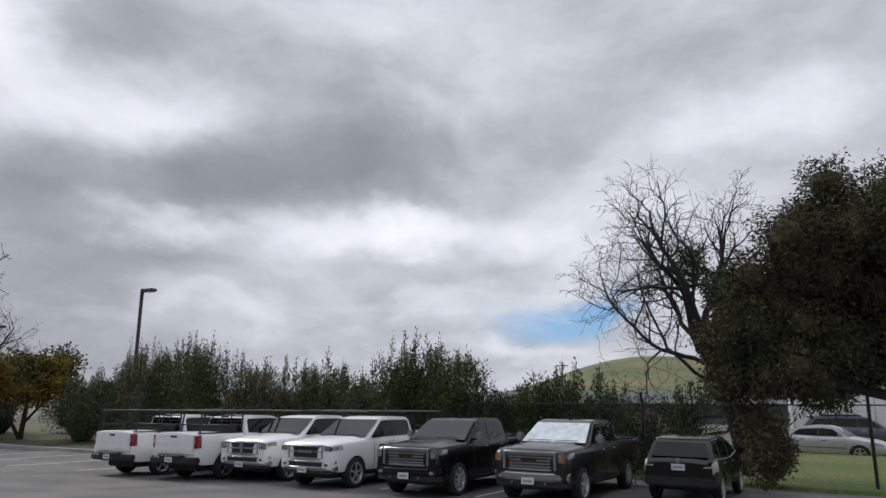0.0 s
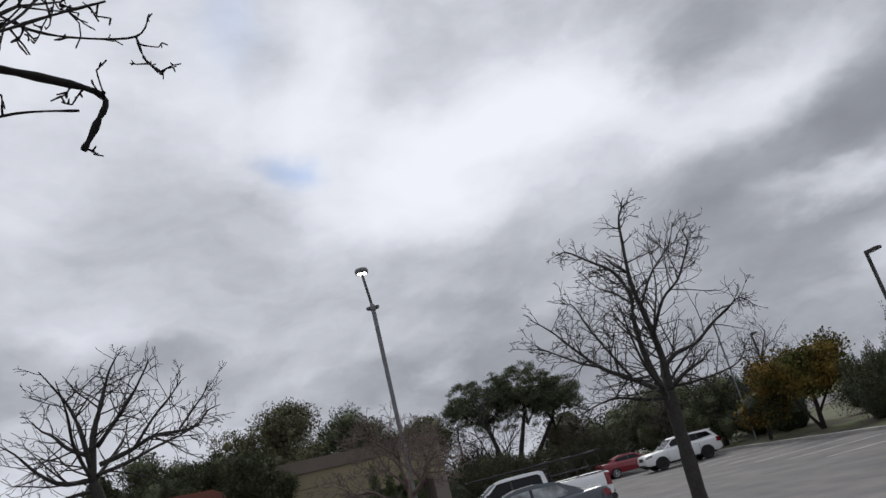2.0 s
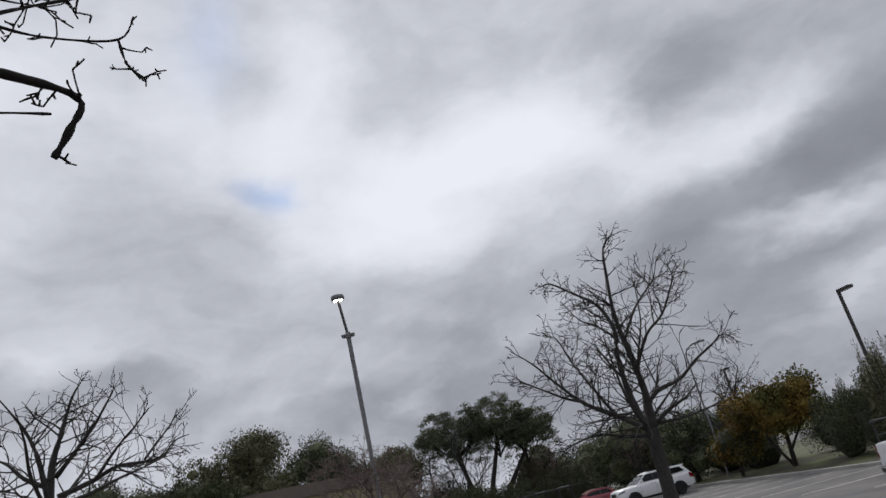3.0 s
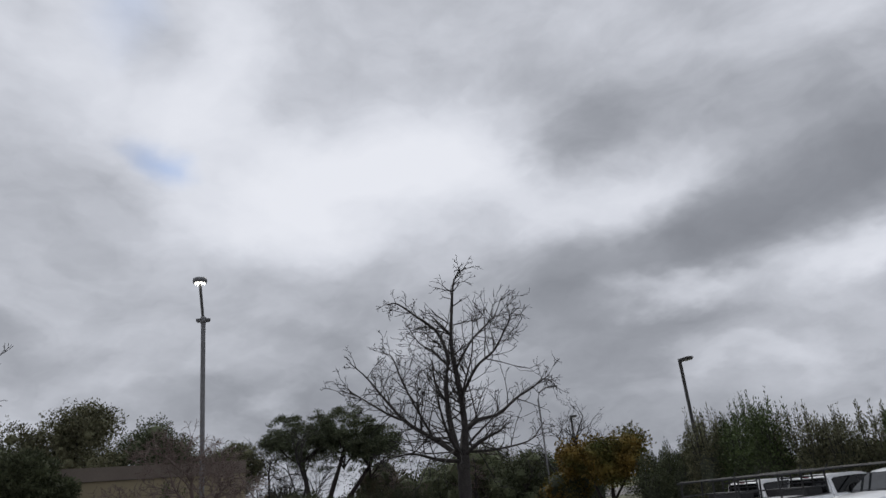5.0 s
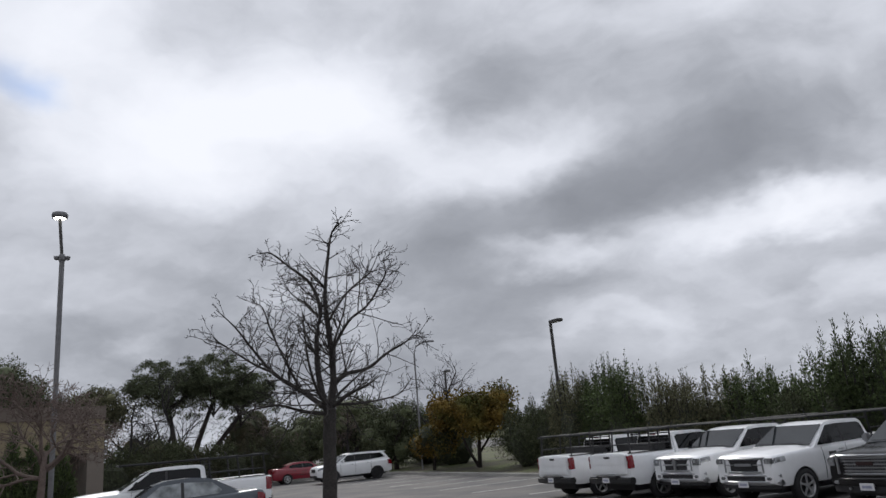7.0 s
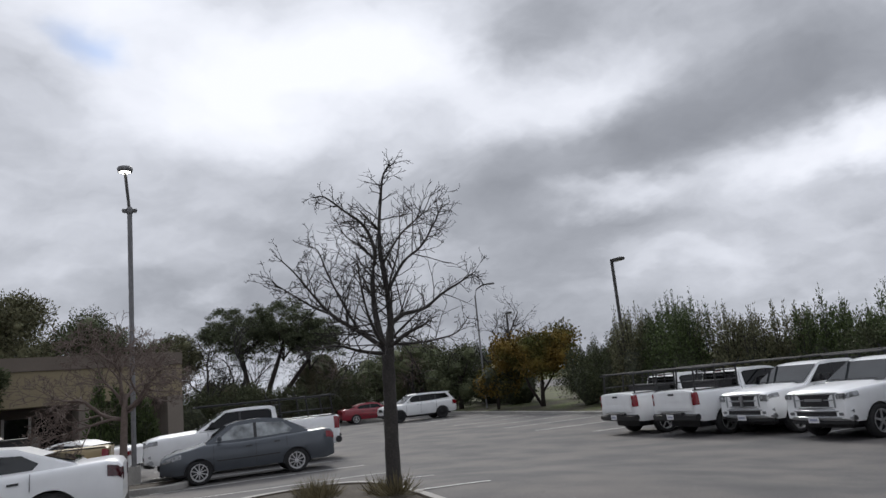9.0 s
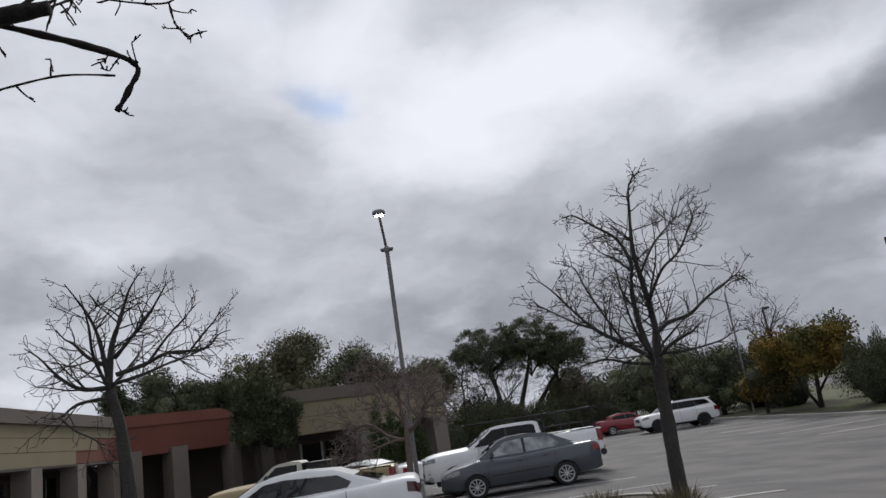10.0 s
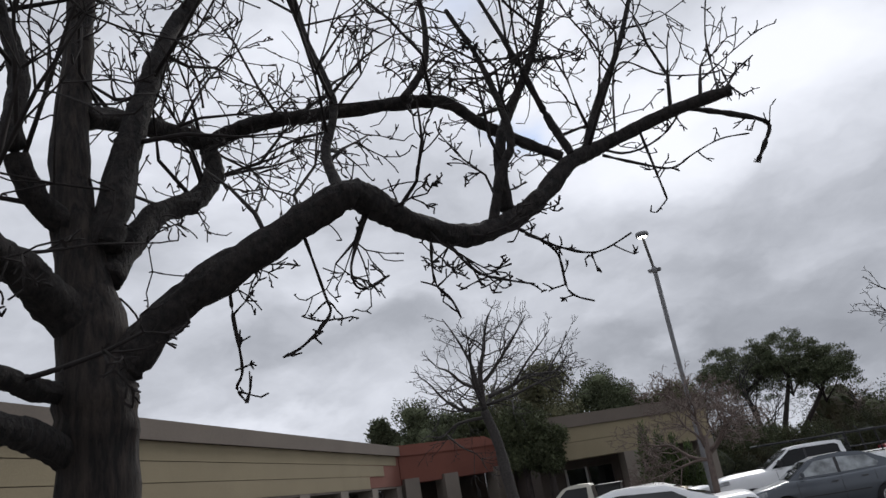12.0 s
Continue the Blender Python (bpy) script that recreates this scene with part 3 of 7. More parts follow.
def make_vehicle(spec, name, m, paint, label, category, group=""):
    car = thing(name, m, label, category, group)
    S = spec
    w, sill = S["hw"], S["sill"]
    sh = Shell(S)
    v, f = sh.mesh()
    body = mesh_object("body", v, f, paint, car, smooth=True)
    body.data.set_sharp_from_angle(angle=radians(42))
    zb, wb, zr, wr = S["glass"]
    flat = [(y, z, wb + (wr - wb) * (z - zb) / (zr - zb)) for y, z, _ in S["cab"]]
    cab = part("cab", prism_bm(flat, S.get("cab_bevel", 0.07), 4), paint, car, "painted roof and pillars", smooth=True)
    cab.data.set_sharp_from_angle(angle=radians(38))
    part("underbody", box_bm([(-w + 0.32, sh.y0 + 0.35, 0.28, w - 0.32, sh.y1 - 0.35, sill + 0.3)], 0.03), M_PLASTIC, car)
    for c in (S["front"], S["rear"]):
        part("wheel_well", box_bm([(-w + 0.06, c - S["r"] * 1.1, S["r"] * 0.9, w - 0.06, c + S["r"] * 1.1, S["r"] * 2.0)], 0.0), M_PLASTIC, car)
    for y in (S["front"], S["rear"]):
        for x in (w - 0.12, -w + 0.12):
            wheel(car, y, x, S["r"], 0.26 if S["r"] > 0.36 else 0.21, S.get("style", "five"))

    def xw(z):
        return wb + (wr - wb) * (z - zb) / (zr - zb) + 0.003

    for poly in S["side"]:
        for sgn in (1, -1):
            pts = [(sgn * xw(z), y, z) for y, z in poly]
            bm = plate_bm(pts if sgn > 0 else pts[::-1], 0.006)
            fix_out(bm, (sgn, 0, 0))
            part("side_window", bm, S.get("glass_mat", M_GLASS), car)
    for fore, aft in zip(S["side"], S["side"][1:]):
        for sgn in (1, -1):
            pts = [(sgn * (xw(z) - 0.001), y, z) for y, z in (fore[1], aft[0], aft[-1], fore[2])]
            bm = plate_bm(pts if sgn > 0 else pts[::-1], 0.006)
            fix_out(bm, (sgn, 0, 0))
            part("pillar_trim", bm, M_PLASTIC, car, "black door pillar")
    for key, nm in (("screen", "windscreen"), ("back", "rear_window")):
        if key in S:
            (ya, za, wa), (yb, zb2, wb2) = S[key]
            out = Vector((0, (zb2 - za), (ya - yb))) * (1 if key == "screen" else -1)
            bm = plate_bm([(-wa, ya, za), (wa, ya, za), (wb2, yb, zb2), (-wb2, yb, zb2)], 0.01)
            fix_out(bm, out)
            part(nm, bm, S.get("screen_mat", M_SCREEN) if key == "screen" else M_GLASS, car)
    for nm, y0, y1, g0, g1, mat, lab in S.get("patches", ()):
        patch(sh, nm, y0, y1, g0, g1, mat, car, lab)
    for nm, boxes, mat, bev, lab in S["extras"]:
        mirror = nm in ("headlight", "tail_light", "wing_mirror", "fog_light", "roof_rail")
        for b in boxes:
            if len(b) == 7:
                part(nm, bow_bm(*b), mat, car, lab, smooth=True).data.set_sharp_from_angle(angle=radians(40))
                continue
            part(nm, box_bm([b], bev), mat, car, lab)
            if mirror:
                part(nm, box_bm([(-b[3], b[1], b[2], -b[0], b[4], b[5])], bev), mat, car, lab)
    return car


def bow_bm(half, y, sweep, z0, z1, depth, bevel):
    """A bar across the vehicle that sweeps back towards its ends."""
    bm = bmesh.new()
    sgn = 1 if y > 0 else -1
    rings = []
    for k in range(15):
        x = half * (k / 7 - 1)
        yy = y - sgn * sweep * abs(k / 7 - 1) ** 2.6
        rings.append([bm.verts.new((x, yy - (sgn * depth if back else 0), z)) for back, z in ((0, z0), (0, z1), (1, z1), (1, z0))])
    for a, b in zip(rings, rings[1:]):
        for j in range(4):
            bm.faces.new((a[j], a[(j + 1) % 4], b[(j + 1) % 4], b[j]))
    bm.faces.new(rings[0][::-1])
    bm.faces.new(rings[-1])
    bmesh.ops.recalc_face_normals(bm, faces=bm.faces)
    if bevel:
        long = [e for e in bm.edges if abs(e.verts[0].co.x - e.verts[1].co.x) > 1e-4]
        bmesh.ops.bevel(bm, geom=long, offset=bevel, segments=3, affect="EDGES", clamp_overlap=True)
    return bm


def fix_out(bm, direction):
    """Shift a pane so that its thickness lies outwards of its ring."""
    d = Vector(direction).normalized()
    bmesh.ops.recalc_face_normals(bm, faces=bm.faces)
    ring = list(bm.verts)[: len(bm.verts) // 2]
    rest = list(bm.verts)[len(bm.verts) // 2:]
    off = (sum((v.co for v in rest), Vector()) - sum((v.co for v in ring), Vector())) / len(ring)
    if off.dot(d) < 0:
        bmesh.ops.translate(bm, verts=rest, vec=-2 * off)


def add_plate(car, y, z, out):
    p = part("number_plate", box_bm([(-0.16, y, z - 0.075, 0.16, y + 0.012 * out, z + 0.075)], 0.004), M_PLATE, car)
    part("plate_bar", box_bm([(-0.11, y + 0.012 * out, z - 0.03, 0.11, y + 0.015 * out, z + 0.025)]), M_BAR, p)


def pickup_spec(hood=1.22, rail=1.37, roof=1.9, front_kind="none", bright=True):
    S = dict(hw=1.0, sill=0.46, r=0.405, front=1.93, rear=-1.71, style="five", bulge=0.035)
    S["nose"], S["tail"], S["lift"] = (0.5, 0.13), (0.2, 0.03), 0.4
    S["top"] = [(2.93, hood - 0.24), (2.92, hood - 0.13), (2.88, hood - 0.06), (2.78, hood - 0.02), (2.3, hood + 0.02), (1.32, hood + 0.07), (0.5, hood + 0.085), (-0.96, rail - 0.05), (-1.0, rail - 0.01), (-2.8, rail), (-2.9, rail - 0.02)]
    base = hood + 0.06
    S["cab"] = [(1.5, base - 0.04, 0.93), (1.42, base + 0.04, 0.92), (0.62, roof - 0.09, 0.78), (0.46, roof - 0.035, 0.76), (0.1, roof - 0.005, 0.75), (-0.3, roof, 0.75), (-0.8, roof - 0.02, 0.76), (-0.93, roof - 0.08, 0.8), (-1.0, base + 0.02, 0.95), (-0.98, base - 0.04, 0.96)]
    S["glass"] = (base, 0.955, roof - 0.05, 0.775)
    S["side"] = [[(1.24, base + 0.04), (0.2, base + 0.06), (0.2, roof - 0.1), (0.6, roof - 0.12)], [(0.13, base + 0.06), (-0.82, base + 0.08), (-0.8, roof - 0.16), (-0.7, roof - 0.11), (0.13, roof - 0.1)]]
    S["screen"] = ((1.43, base + 0.06, 0.86), (0.65, roof - 0.09, 0.735))
    S["back"] = ((-0.993, base + 0.1, 0.78), (-0.937, roof - 0.1, 0.7))
    ex = [("wing_mirror", [(0.99, 0.92, base + 0.06, 1.2, 1.08, base + 0.27)], M_CHROME if front_kind == "gmc" else M_PLASTIC, 0.045, "")]
    ex += [("mirror_stalk", [(0.9, 0.97, base + 0.06, 1.02, 1.05, base + 0.11), (-1.02, 0.97, base + 0.06, -0.9, 1.05, base + 0.11)], M_PLASTIC, 0.01, "")]
    ex += [("wiper", [(0.05, 1.405, base + 0.105, 0.7, 1.42, base + 0.12), (-0.65, 1.405, base + 0.105, -0.02, 1.42, base + 0.12)], M_PLASTIC, 0.0, "")]
    ex += [("bed_liner", [(-0.86, -2.7, rail - 0.004, 0.86, -1.08, rail + 0.006)], M_PLASTIC, 0, "")]
    ex += [("bed_rail_cap", [(0.87, -2.84, rail + 0.005, 0.95, -1.04, rail + 0.03), (-0.95, -2.84, rail + 0.005, -0.87, -1.04, rail + 0.03)], M_PLASTIC, 0.01, "")]
    ex += [("third_brake_light", [(-0.12, -0.955, roof - 0.07, 0.12, -0.925, roof - 0.04)], M_TAIL, 0.005, "")]
    ex += [("running_board", [(0.9, -0.9, 0.4, 1.02, 1.35, 0.46), (-1.02, -0.9, 0.4, -0.9, 1.35, 0.46)], M_PLASTIC, 0.015, "")]
    S["patches"] = [("tail_light", -2.9, -2.74, 0.55, 0.96, M_TAIL, "red tail light"), ("door_seam", 1.12, 1.13, 0.06, 0.97, M_SEAM, ""), ("door_seam", 0.16, 0.17, 0.02, 0.97, M_SEAM, ""), ("door_seam", -0.86, -0.85, 0.06, 0.97, M_SEAM, ""),
                    ("bed_seam", -1.0, -0.98, 0.04, 0.98, M_SEAM, ""), ("door_handle", 0.3, 0.48, 0.82, 0.85, M_CHROME, "chrome handle"), ("door_handle", -0.62, -0.44, 0.82, 0.85, M_CHROME, "chrome handle")]
    ex += [("tail_light", [(0.885, -2.925, 0.95, 0.965, -2.88, rail - 0.05)], M_TAIL, 0.015, "red tail light")]
    ex += [("reversing_light", [(0.89, -2.931, 1.1, 0.93, -2.92, 1.19), (-0.93, -2.931, 1.1, -0.89, -2.92, 1.19)], M_TAILCLEAR, 0.004, "clear lens")]
    ex += [("rear_bumper", [(1.0, -3.08, 0.12, 0.5, 0.7, 0.2, 0.04), (0.5, -3.09, 0.02, 0.67, 0.75, 0.16, 0.02)], M_STEEL, 0, "black rear bumper")]
    ex += [("tailgate", [(-0.865, -2.95, 0.78, 0.865, -2.9, rail - 0.015)], None, 0.02, "")]
    ex += [("tailgate_crease", [(-0.8, -2.962, 0.86, 0.8, -2.945, 1.02), (-0.8, -2.962, 1.06, 0.8, -2.945, 1.22)], None, 0.008, "")]
    ex += [("tailgate_handle", [(-0.14, -2.965, rail - 0.12, 0.14, -2.94, rail - 0.06)], M_PLASTIC, 0.01, "")]
    if front_kind != "none":
        S["patches"].append(("headlight", 2.55, 2.84, 0.78, 0.94, M_HEAD, "clear headlight"))
    if front_kind in ("ram_old", "ram_new"):
        ex += [("grille", [(0.6, 2.955, 0.06, 0.82, 1.14, 0.06, 0.01)], M_PLASTIC, 0, "")]
        bars = [(0.66, 2.99, 0.08, 1.115, 1.165, 0.07, 0.015), (0.6, 2.985, 0.07, 0.79, 0.83, 0.06, 0.012), (-0.62, 2.88, 0.8, -0.575, 2.955, 1.15), (0.575, 2.88, 0.8, 0.62, 2.955, 1.15)]
        if front_kind == "ram_old":
            bars += [(-0.05, 2.92, 0.82, 0.05, 2.99, 1.13), (0.58, 2.98, 0.065, 0.955, 1.0, 0.05, 0.012)]
            bars += [(-0.09, 2.95, 1.0, 0.09, 2.995, 1.08)]
        else:
            bars += [(-0.57, 2.9, 0.975, -0.3, 2.968, 1.0), (0.3, 2.9, 0.975, 0.57, 2.968, 1.0), (-0.27, 2.93, 0.955, 0.27, 2.975, 1.02)]
            ex += [("grille_slat", [(0.57, 2.962, 0.06, z, z + 0.012, 0.02, 0.0) for z in (0.86, 0.9, 0.94, 1.05, 1.09)], M_STEEL, 0, "")]
        ex += [("grille_bar", bars, M_CHROME, 0.012, "chrome grille bar")]
        ex += [("headlight", [(0.64, 2.78, 0.93 if front_kind == "ram_old" else 0.99, 0.9, 2.95, 1.14)], M_HEAD, 0.03, "clear headlight")]
        ex += [("headlight_bulb", [(x - 0.045, 2.93, 1.02, x + 0.045, 2.955, 1.11) for x in (-0.74, 0.74)], M_CHROME, 0.02, "")]
        ex += [("front_bumper", [(0.955, 3.03, 0.2, 0.5, 0.62, 0.2, 0.04), (0.955, 3.01, 0.2, 0.68, 0.765, 0.2, 0.03)], M_CHROME, 0, "chrome front bumper")]
        ex += [("bumper_recess", [(0.9, 2.99, 0.17, 0.6, 0.7, 0.1, 0.0)], M_PLASTIC, 0, "")]
        ex += [("fog_light", [(0.66, 2.83, 0.615, 0.8, 2.96, 0.69)], M_HEAD, 0.02, "")]
        ex += [("lower_valance", [(0.92, 2.98, 0.2, 0.4, 0.5, 0.14, 0.02)], M_PLASTIC, 0, "")]
    if front_kind == "gmc":
        ex += [("grille", [(0.64, 2.955, 0.06, 0.78, 1.16, 0.06, 0.01)], M_PLASTIC, 0, "")]
        bars = [(0.69, 3.0, 0.08, 1.13, 1.2, 0.08, 0.02), (0.62, 2.985, 0.07, 0.755, 0.8, 0.06, 0.012), (-0.68, 2.88, 0.77, -0.615, 2.965, 1.18), (0.615, 2.88, 0.77, 0.68, 2.965, 1.18)]
        bars += [(0.61, 2.972, 0.06, z, z + 0.022, 0.02, 0.004) for z in (0.83, 0.9, 0.97, 1.04, 1.1)]
        ex += [("grille_bar", bars, M_CHROME, 0.012, "chrome grille bar")]
        ex += [("grille_rib", [(x - 0.004, 2.92, 0.8, x + 0.004, 2.962 - 0.06 * abs(x / 0.62) ** 2.6, 1.13) for x in (-0.54, -0.48, -0.42, -0.36, -0.3, -0.24, -0.18, -0.12, -0.06, 0.0, 0.06, 0.12, 0.18, 0.24, 0.3, 0.36, 0.42, 0.48, 0.54)], M_CHROME, 0.0, "")]
        ex += [("badge", [(-0.19, 2.95, 0.96, 0.19, 2.985, 1.045)], M_BADGE, 0.01, "dark grille badge")]
        ex += [("headlight", [(0.7, 2.76, 0.92, 0.895, 2.945, 1.14)], M_HEAD, 0.03, "clear headlight")]
        ex += [("indicator", [(0.82, 2.94, 0.95, 0.885, 2.95, 1.1), (-0.885, 2.94, 0.95, -0.82, 2.95, 1.1)], M_AMBER if bright else M_HEAD, 0.008, "amber lens" if bright else "clear lens")]
        ex += [("front_bumper", [(0.955, 3.04, 0.2, 0.53, 0.72, 0.22, 0.04)], M_CHROME if bright else None, 0, "chrome front bumper" if bright else "painted front bumper")]
        ex += [("lower_valance", [(0.93, 2.99, 0.2, 0.38, 0.54, 0.16, 0.02)], M_PLASTIC, 0, "")]
        ex += [("fog_light", [(0.68, 2.85, 0.56, 0.82, 2.975, 0.64)], M_HEAD, 0.02, "")]
        ex += [("tow_hook", [(x - 0.03, 2.95, 0.45, x + 0.03, 3.03, 0.5) for x in (-0.42, 0.42)], M_CHROME, 0.015, "")]
        ex += [("roof_antenna", [(-0.03, 0.0, roof - 0.01, 0.03, 0.16, roof + 0.06)], M_PLASTIC, 0.012, "")]
    S["extras"] = ex
    return S


def with_paint(spec, paint):
    """Parts with no material of their own take the paint."""
    spec = dict(spec)
    spec["extras"] = [(a, b, c or paint, d, e) for a, b, c, d, e in spec["extras"]]
    return spec


def pickup(m, paint, front_kind, label, group="", style="five", screen=None, emblem=False):
    S = with_paint(pickup_spec(front_kind=front_kind, bright=paint is not M_BLACK), paint)
    S["style"] = style
    if emblem:
        S["patches"] = S["patches"] + [("door_emblem", 0.62, 0.9, 0.62, 0.8, M_SEAM, "dark door emblem"), ("door_lettering", 0.62, 1.0, 0.5, 0.53, M_SEAM, "")]
    if screen:
        S["screen_mat"] = screen
    car = make_vehicle(S, "pickup_truck", m, paint, label, "pickup truck", group)
    if front_kind == "none":
        add_plate(car, -3.085, 0.62, -1)
    else:
        add_plate(car, 3.045, 0.52, 1)
    return car


def ladder_rack(m, label, over_cab=2.2, top=2.02, back=True):
    """A black steel rack that stands on the rails of the bed and reaches over the cab."""
    r = thing("ladder_rack", m, label, "ladder rack", "ladder racks")
    for x in (-0.9, 0.9):
        for y in (-2.75, -1.95, -1.1):
            tube("upright", [(x, y, 1.38), (x * 0.97, y + 0.06, top)], 0.028, M_STEEL, r, 6)
        tube("side_rail", [(x * 0.97, -2.85, top), (x * 0.97, -1.0 + over_cab, top + 0.02)], 0.032, M_STEEL, r, 6)
        tube("lower_rail", [(x * 0.98, -2.72, 1.6), (x * 0.98, -1.1, 1.6)], 0.022, M_STEEL, r, 6)
    for y in (-2.75, -1.95, -1.1, -1.0 + over_cab * 0.6, -1.0 + over_cab):
        tube("cross_bar", [(-0.9, y + 0.05, top + 0.03), (0.9, y + 0.05, top + 0.03)], 0.026, M_STEEL, r, 6)
    for y in (-1.9, -0.95):
        tube("stop_post", [(0.82, y, top), (0.9, y + 0.1, top + 0.2)], 0.015, M_STEEL, r, 6)
    bm = box_bm([(-0.88, -1.13, 1.46, 0.88, -1.09, 1.53), (-0.88, -1.13, 1.7, 0.88, -1.09, 1.73), (-0.88, -1.13, 1.86, 0.88, -1.09, 1.9)] + [(x, -1.13, 1.39, x + 0.03, -1.09, 2.0) for x in (-0.45, 0.42)])
    part("cab_guard", bm, M_STEEL, r)
    return r


def sedan_spec(L=4.5, hw=0.865, roof=1.53, r=0.315, front=1.3, rear=-1.2, belt=0.94, hood=0.98, trunk=1.06, cab0=1.15, cab1=-1.55, style="ten", sill=0.3, screen_top=0.32, back_top=-0.95, tail=M_TAIL, nose=0.0):
    h = L / 2
    S = dict(hw=hw, sill=sill, r=r, front=front, rear=rear, style=style)
    S["nose"], S["tail"], S["lift"] = (0.7, 0.2), (0.5, 0.13), 0.3
    S["top"] = [(h, 0.6), (h - 0.03, 0.69), (h - 0.12, 0.76 + nose), (h - 0.4, 0.85 + nose), (h - 0.8, hood - 0.06), (cab0, hood + 0.01), (0.2, belt + 0.04), (cab1 + 0.05, trunk - 0.02), (-h + 0.2, trunk), (-h + 0.06, trunk - 0.03), (-h, trunk - 0.1)]
    S["cab"] = [(cab0 + 0.1, hood - 0.04, hw - 0.07), (cab0, hood + 0.02, hw - 0.08), (screen_top + 0.2, roof - 0.1, hw - 0.22), (screen_top - 0.1, roof - 0.02, hw - 0.25), (-0.35, roof, hw - 0.26), (back_top + 0.15, roof - 0.05, hw - 0.25), (back_top - 0.08, roof - 0.14, hw - 0.22), (cab1, trunk + 0.02, hw - 0.1), (cab1 - 0.05, trunk - 0.05, hw - 0.1)]
    S["glass"] = (belt, hw - 0.065, roof - 0.05, hw - 0.228)
    mid = -0.15
    S["side"] = [[(cab0 - 0.28, belt + 0.1), (mid + 0.04, belt + 0.1), (mid + 0.04, roof - 0.11), (screen_top + 0.06, roof - 0.14)], [(mid - 0.04, belt + 0.1), (back_top - 0.1, belt + 0.13), (back_top - 0.18, belt + 0.22), (back_top + 0.06, roof - 0.16), (mid - 0.04, roof - 0.11)]]
    S["screen"] = ((cab0 - 0.04, hood + 0.06, hw - 0.15), (screen_top + 0.24, roof - 0.12, hw - 0.27))
    S["back"] = ((cab1 + 0.02, trunk + 0.06, hw - 0.2), (back_top - 0.1, roof - 0.17, hw - 0.28))
    S["extras"] = [
        ("wing_mirror", [(hw - 0.02, cab0 - 0.42, belt + 0.1, hw + 0.15, cab0 - 0.32, belt + 0.24)], None, 0.025, ""),
        ("grille", [(-0.34, h - 0.12, 0.5, 0.34, h - 0.005, 0.68)], M_PLASTIC, 0.03, ""),
        ("air_intake", [(-0.5, h - 0.12, 0.3, 0.5, h + 0.005, 0.42)], M_PLASTIC, 0.02, ""),
        ("tail_light", [(hw - 0.34, -h - 0.012, 0.78, hw - 0.13, -h + 0.03, trunk - 0.12)], tail, 0.01, "tail light"),
        ("rear_valance", [(-hw + 0.25, -h - 0.01, 0.36, hw - 0.25, -h + 0.05, 0.46)], M_PLASTIC, 0.01, ""),
    ]
    S["patches"] = [("headlight", h - 0.52, h - 0.06, 0.72, 0.93, M_HEAD, "clear headlight"), ("tail_light", -h + 0.01, -h + 0.22, 0.7, 0.92, tail, "tail light"), ("door_seam", cab0 - 0.22, cab0 - 0.212, 0.08, 0.97, M_SEAM, ""), ("door_seam", mid, mid + 0.008, 0.04, 0.97, M_SEAM, ""), ("door_seam", rear + r * 0.75, rear + r * 0.75 + 0.008, 0.62, 0.97, M_SEAM, ""),
                    ("door_handle", mid + 0.1, mid + 0.26, 0.77, 0.82, M_SEAM, ""), ("door_handle", rear + 0.42, rear + 0.58, 0.79, 0.84, M_SEAM, ""), ("side_trim", rear + r * 1.4, front - r * 1.4, 0.36, 0.4, M_SEAM, "")]
    return S


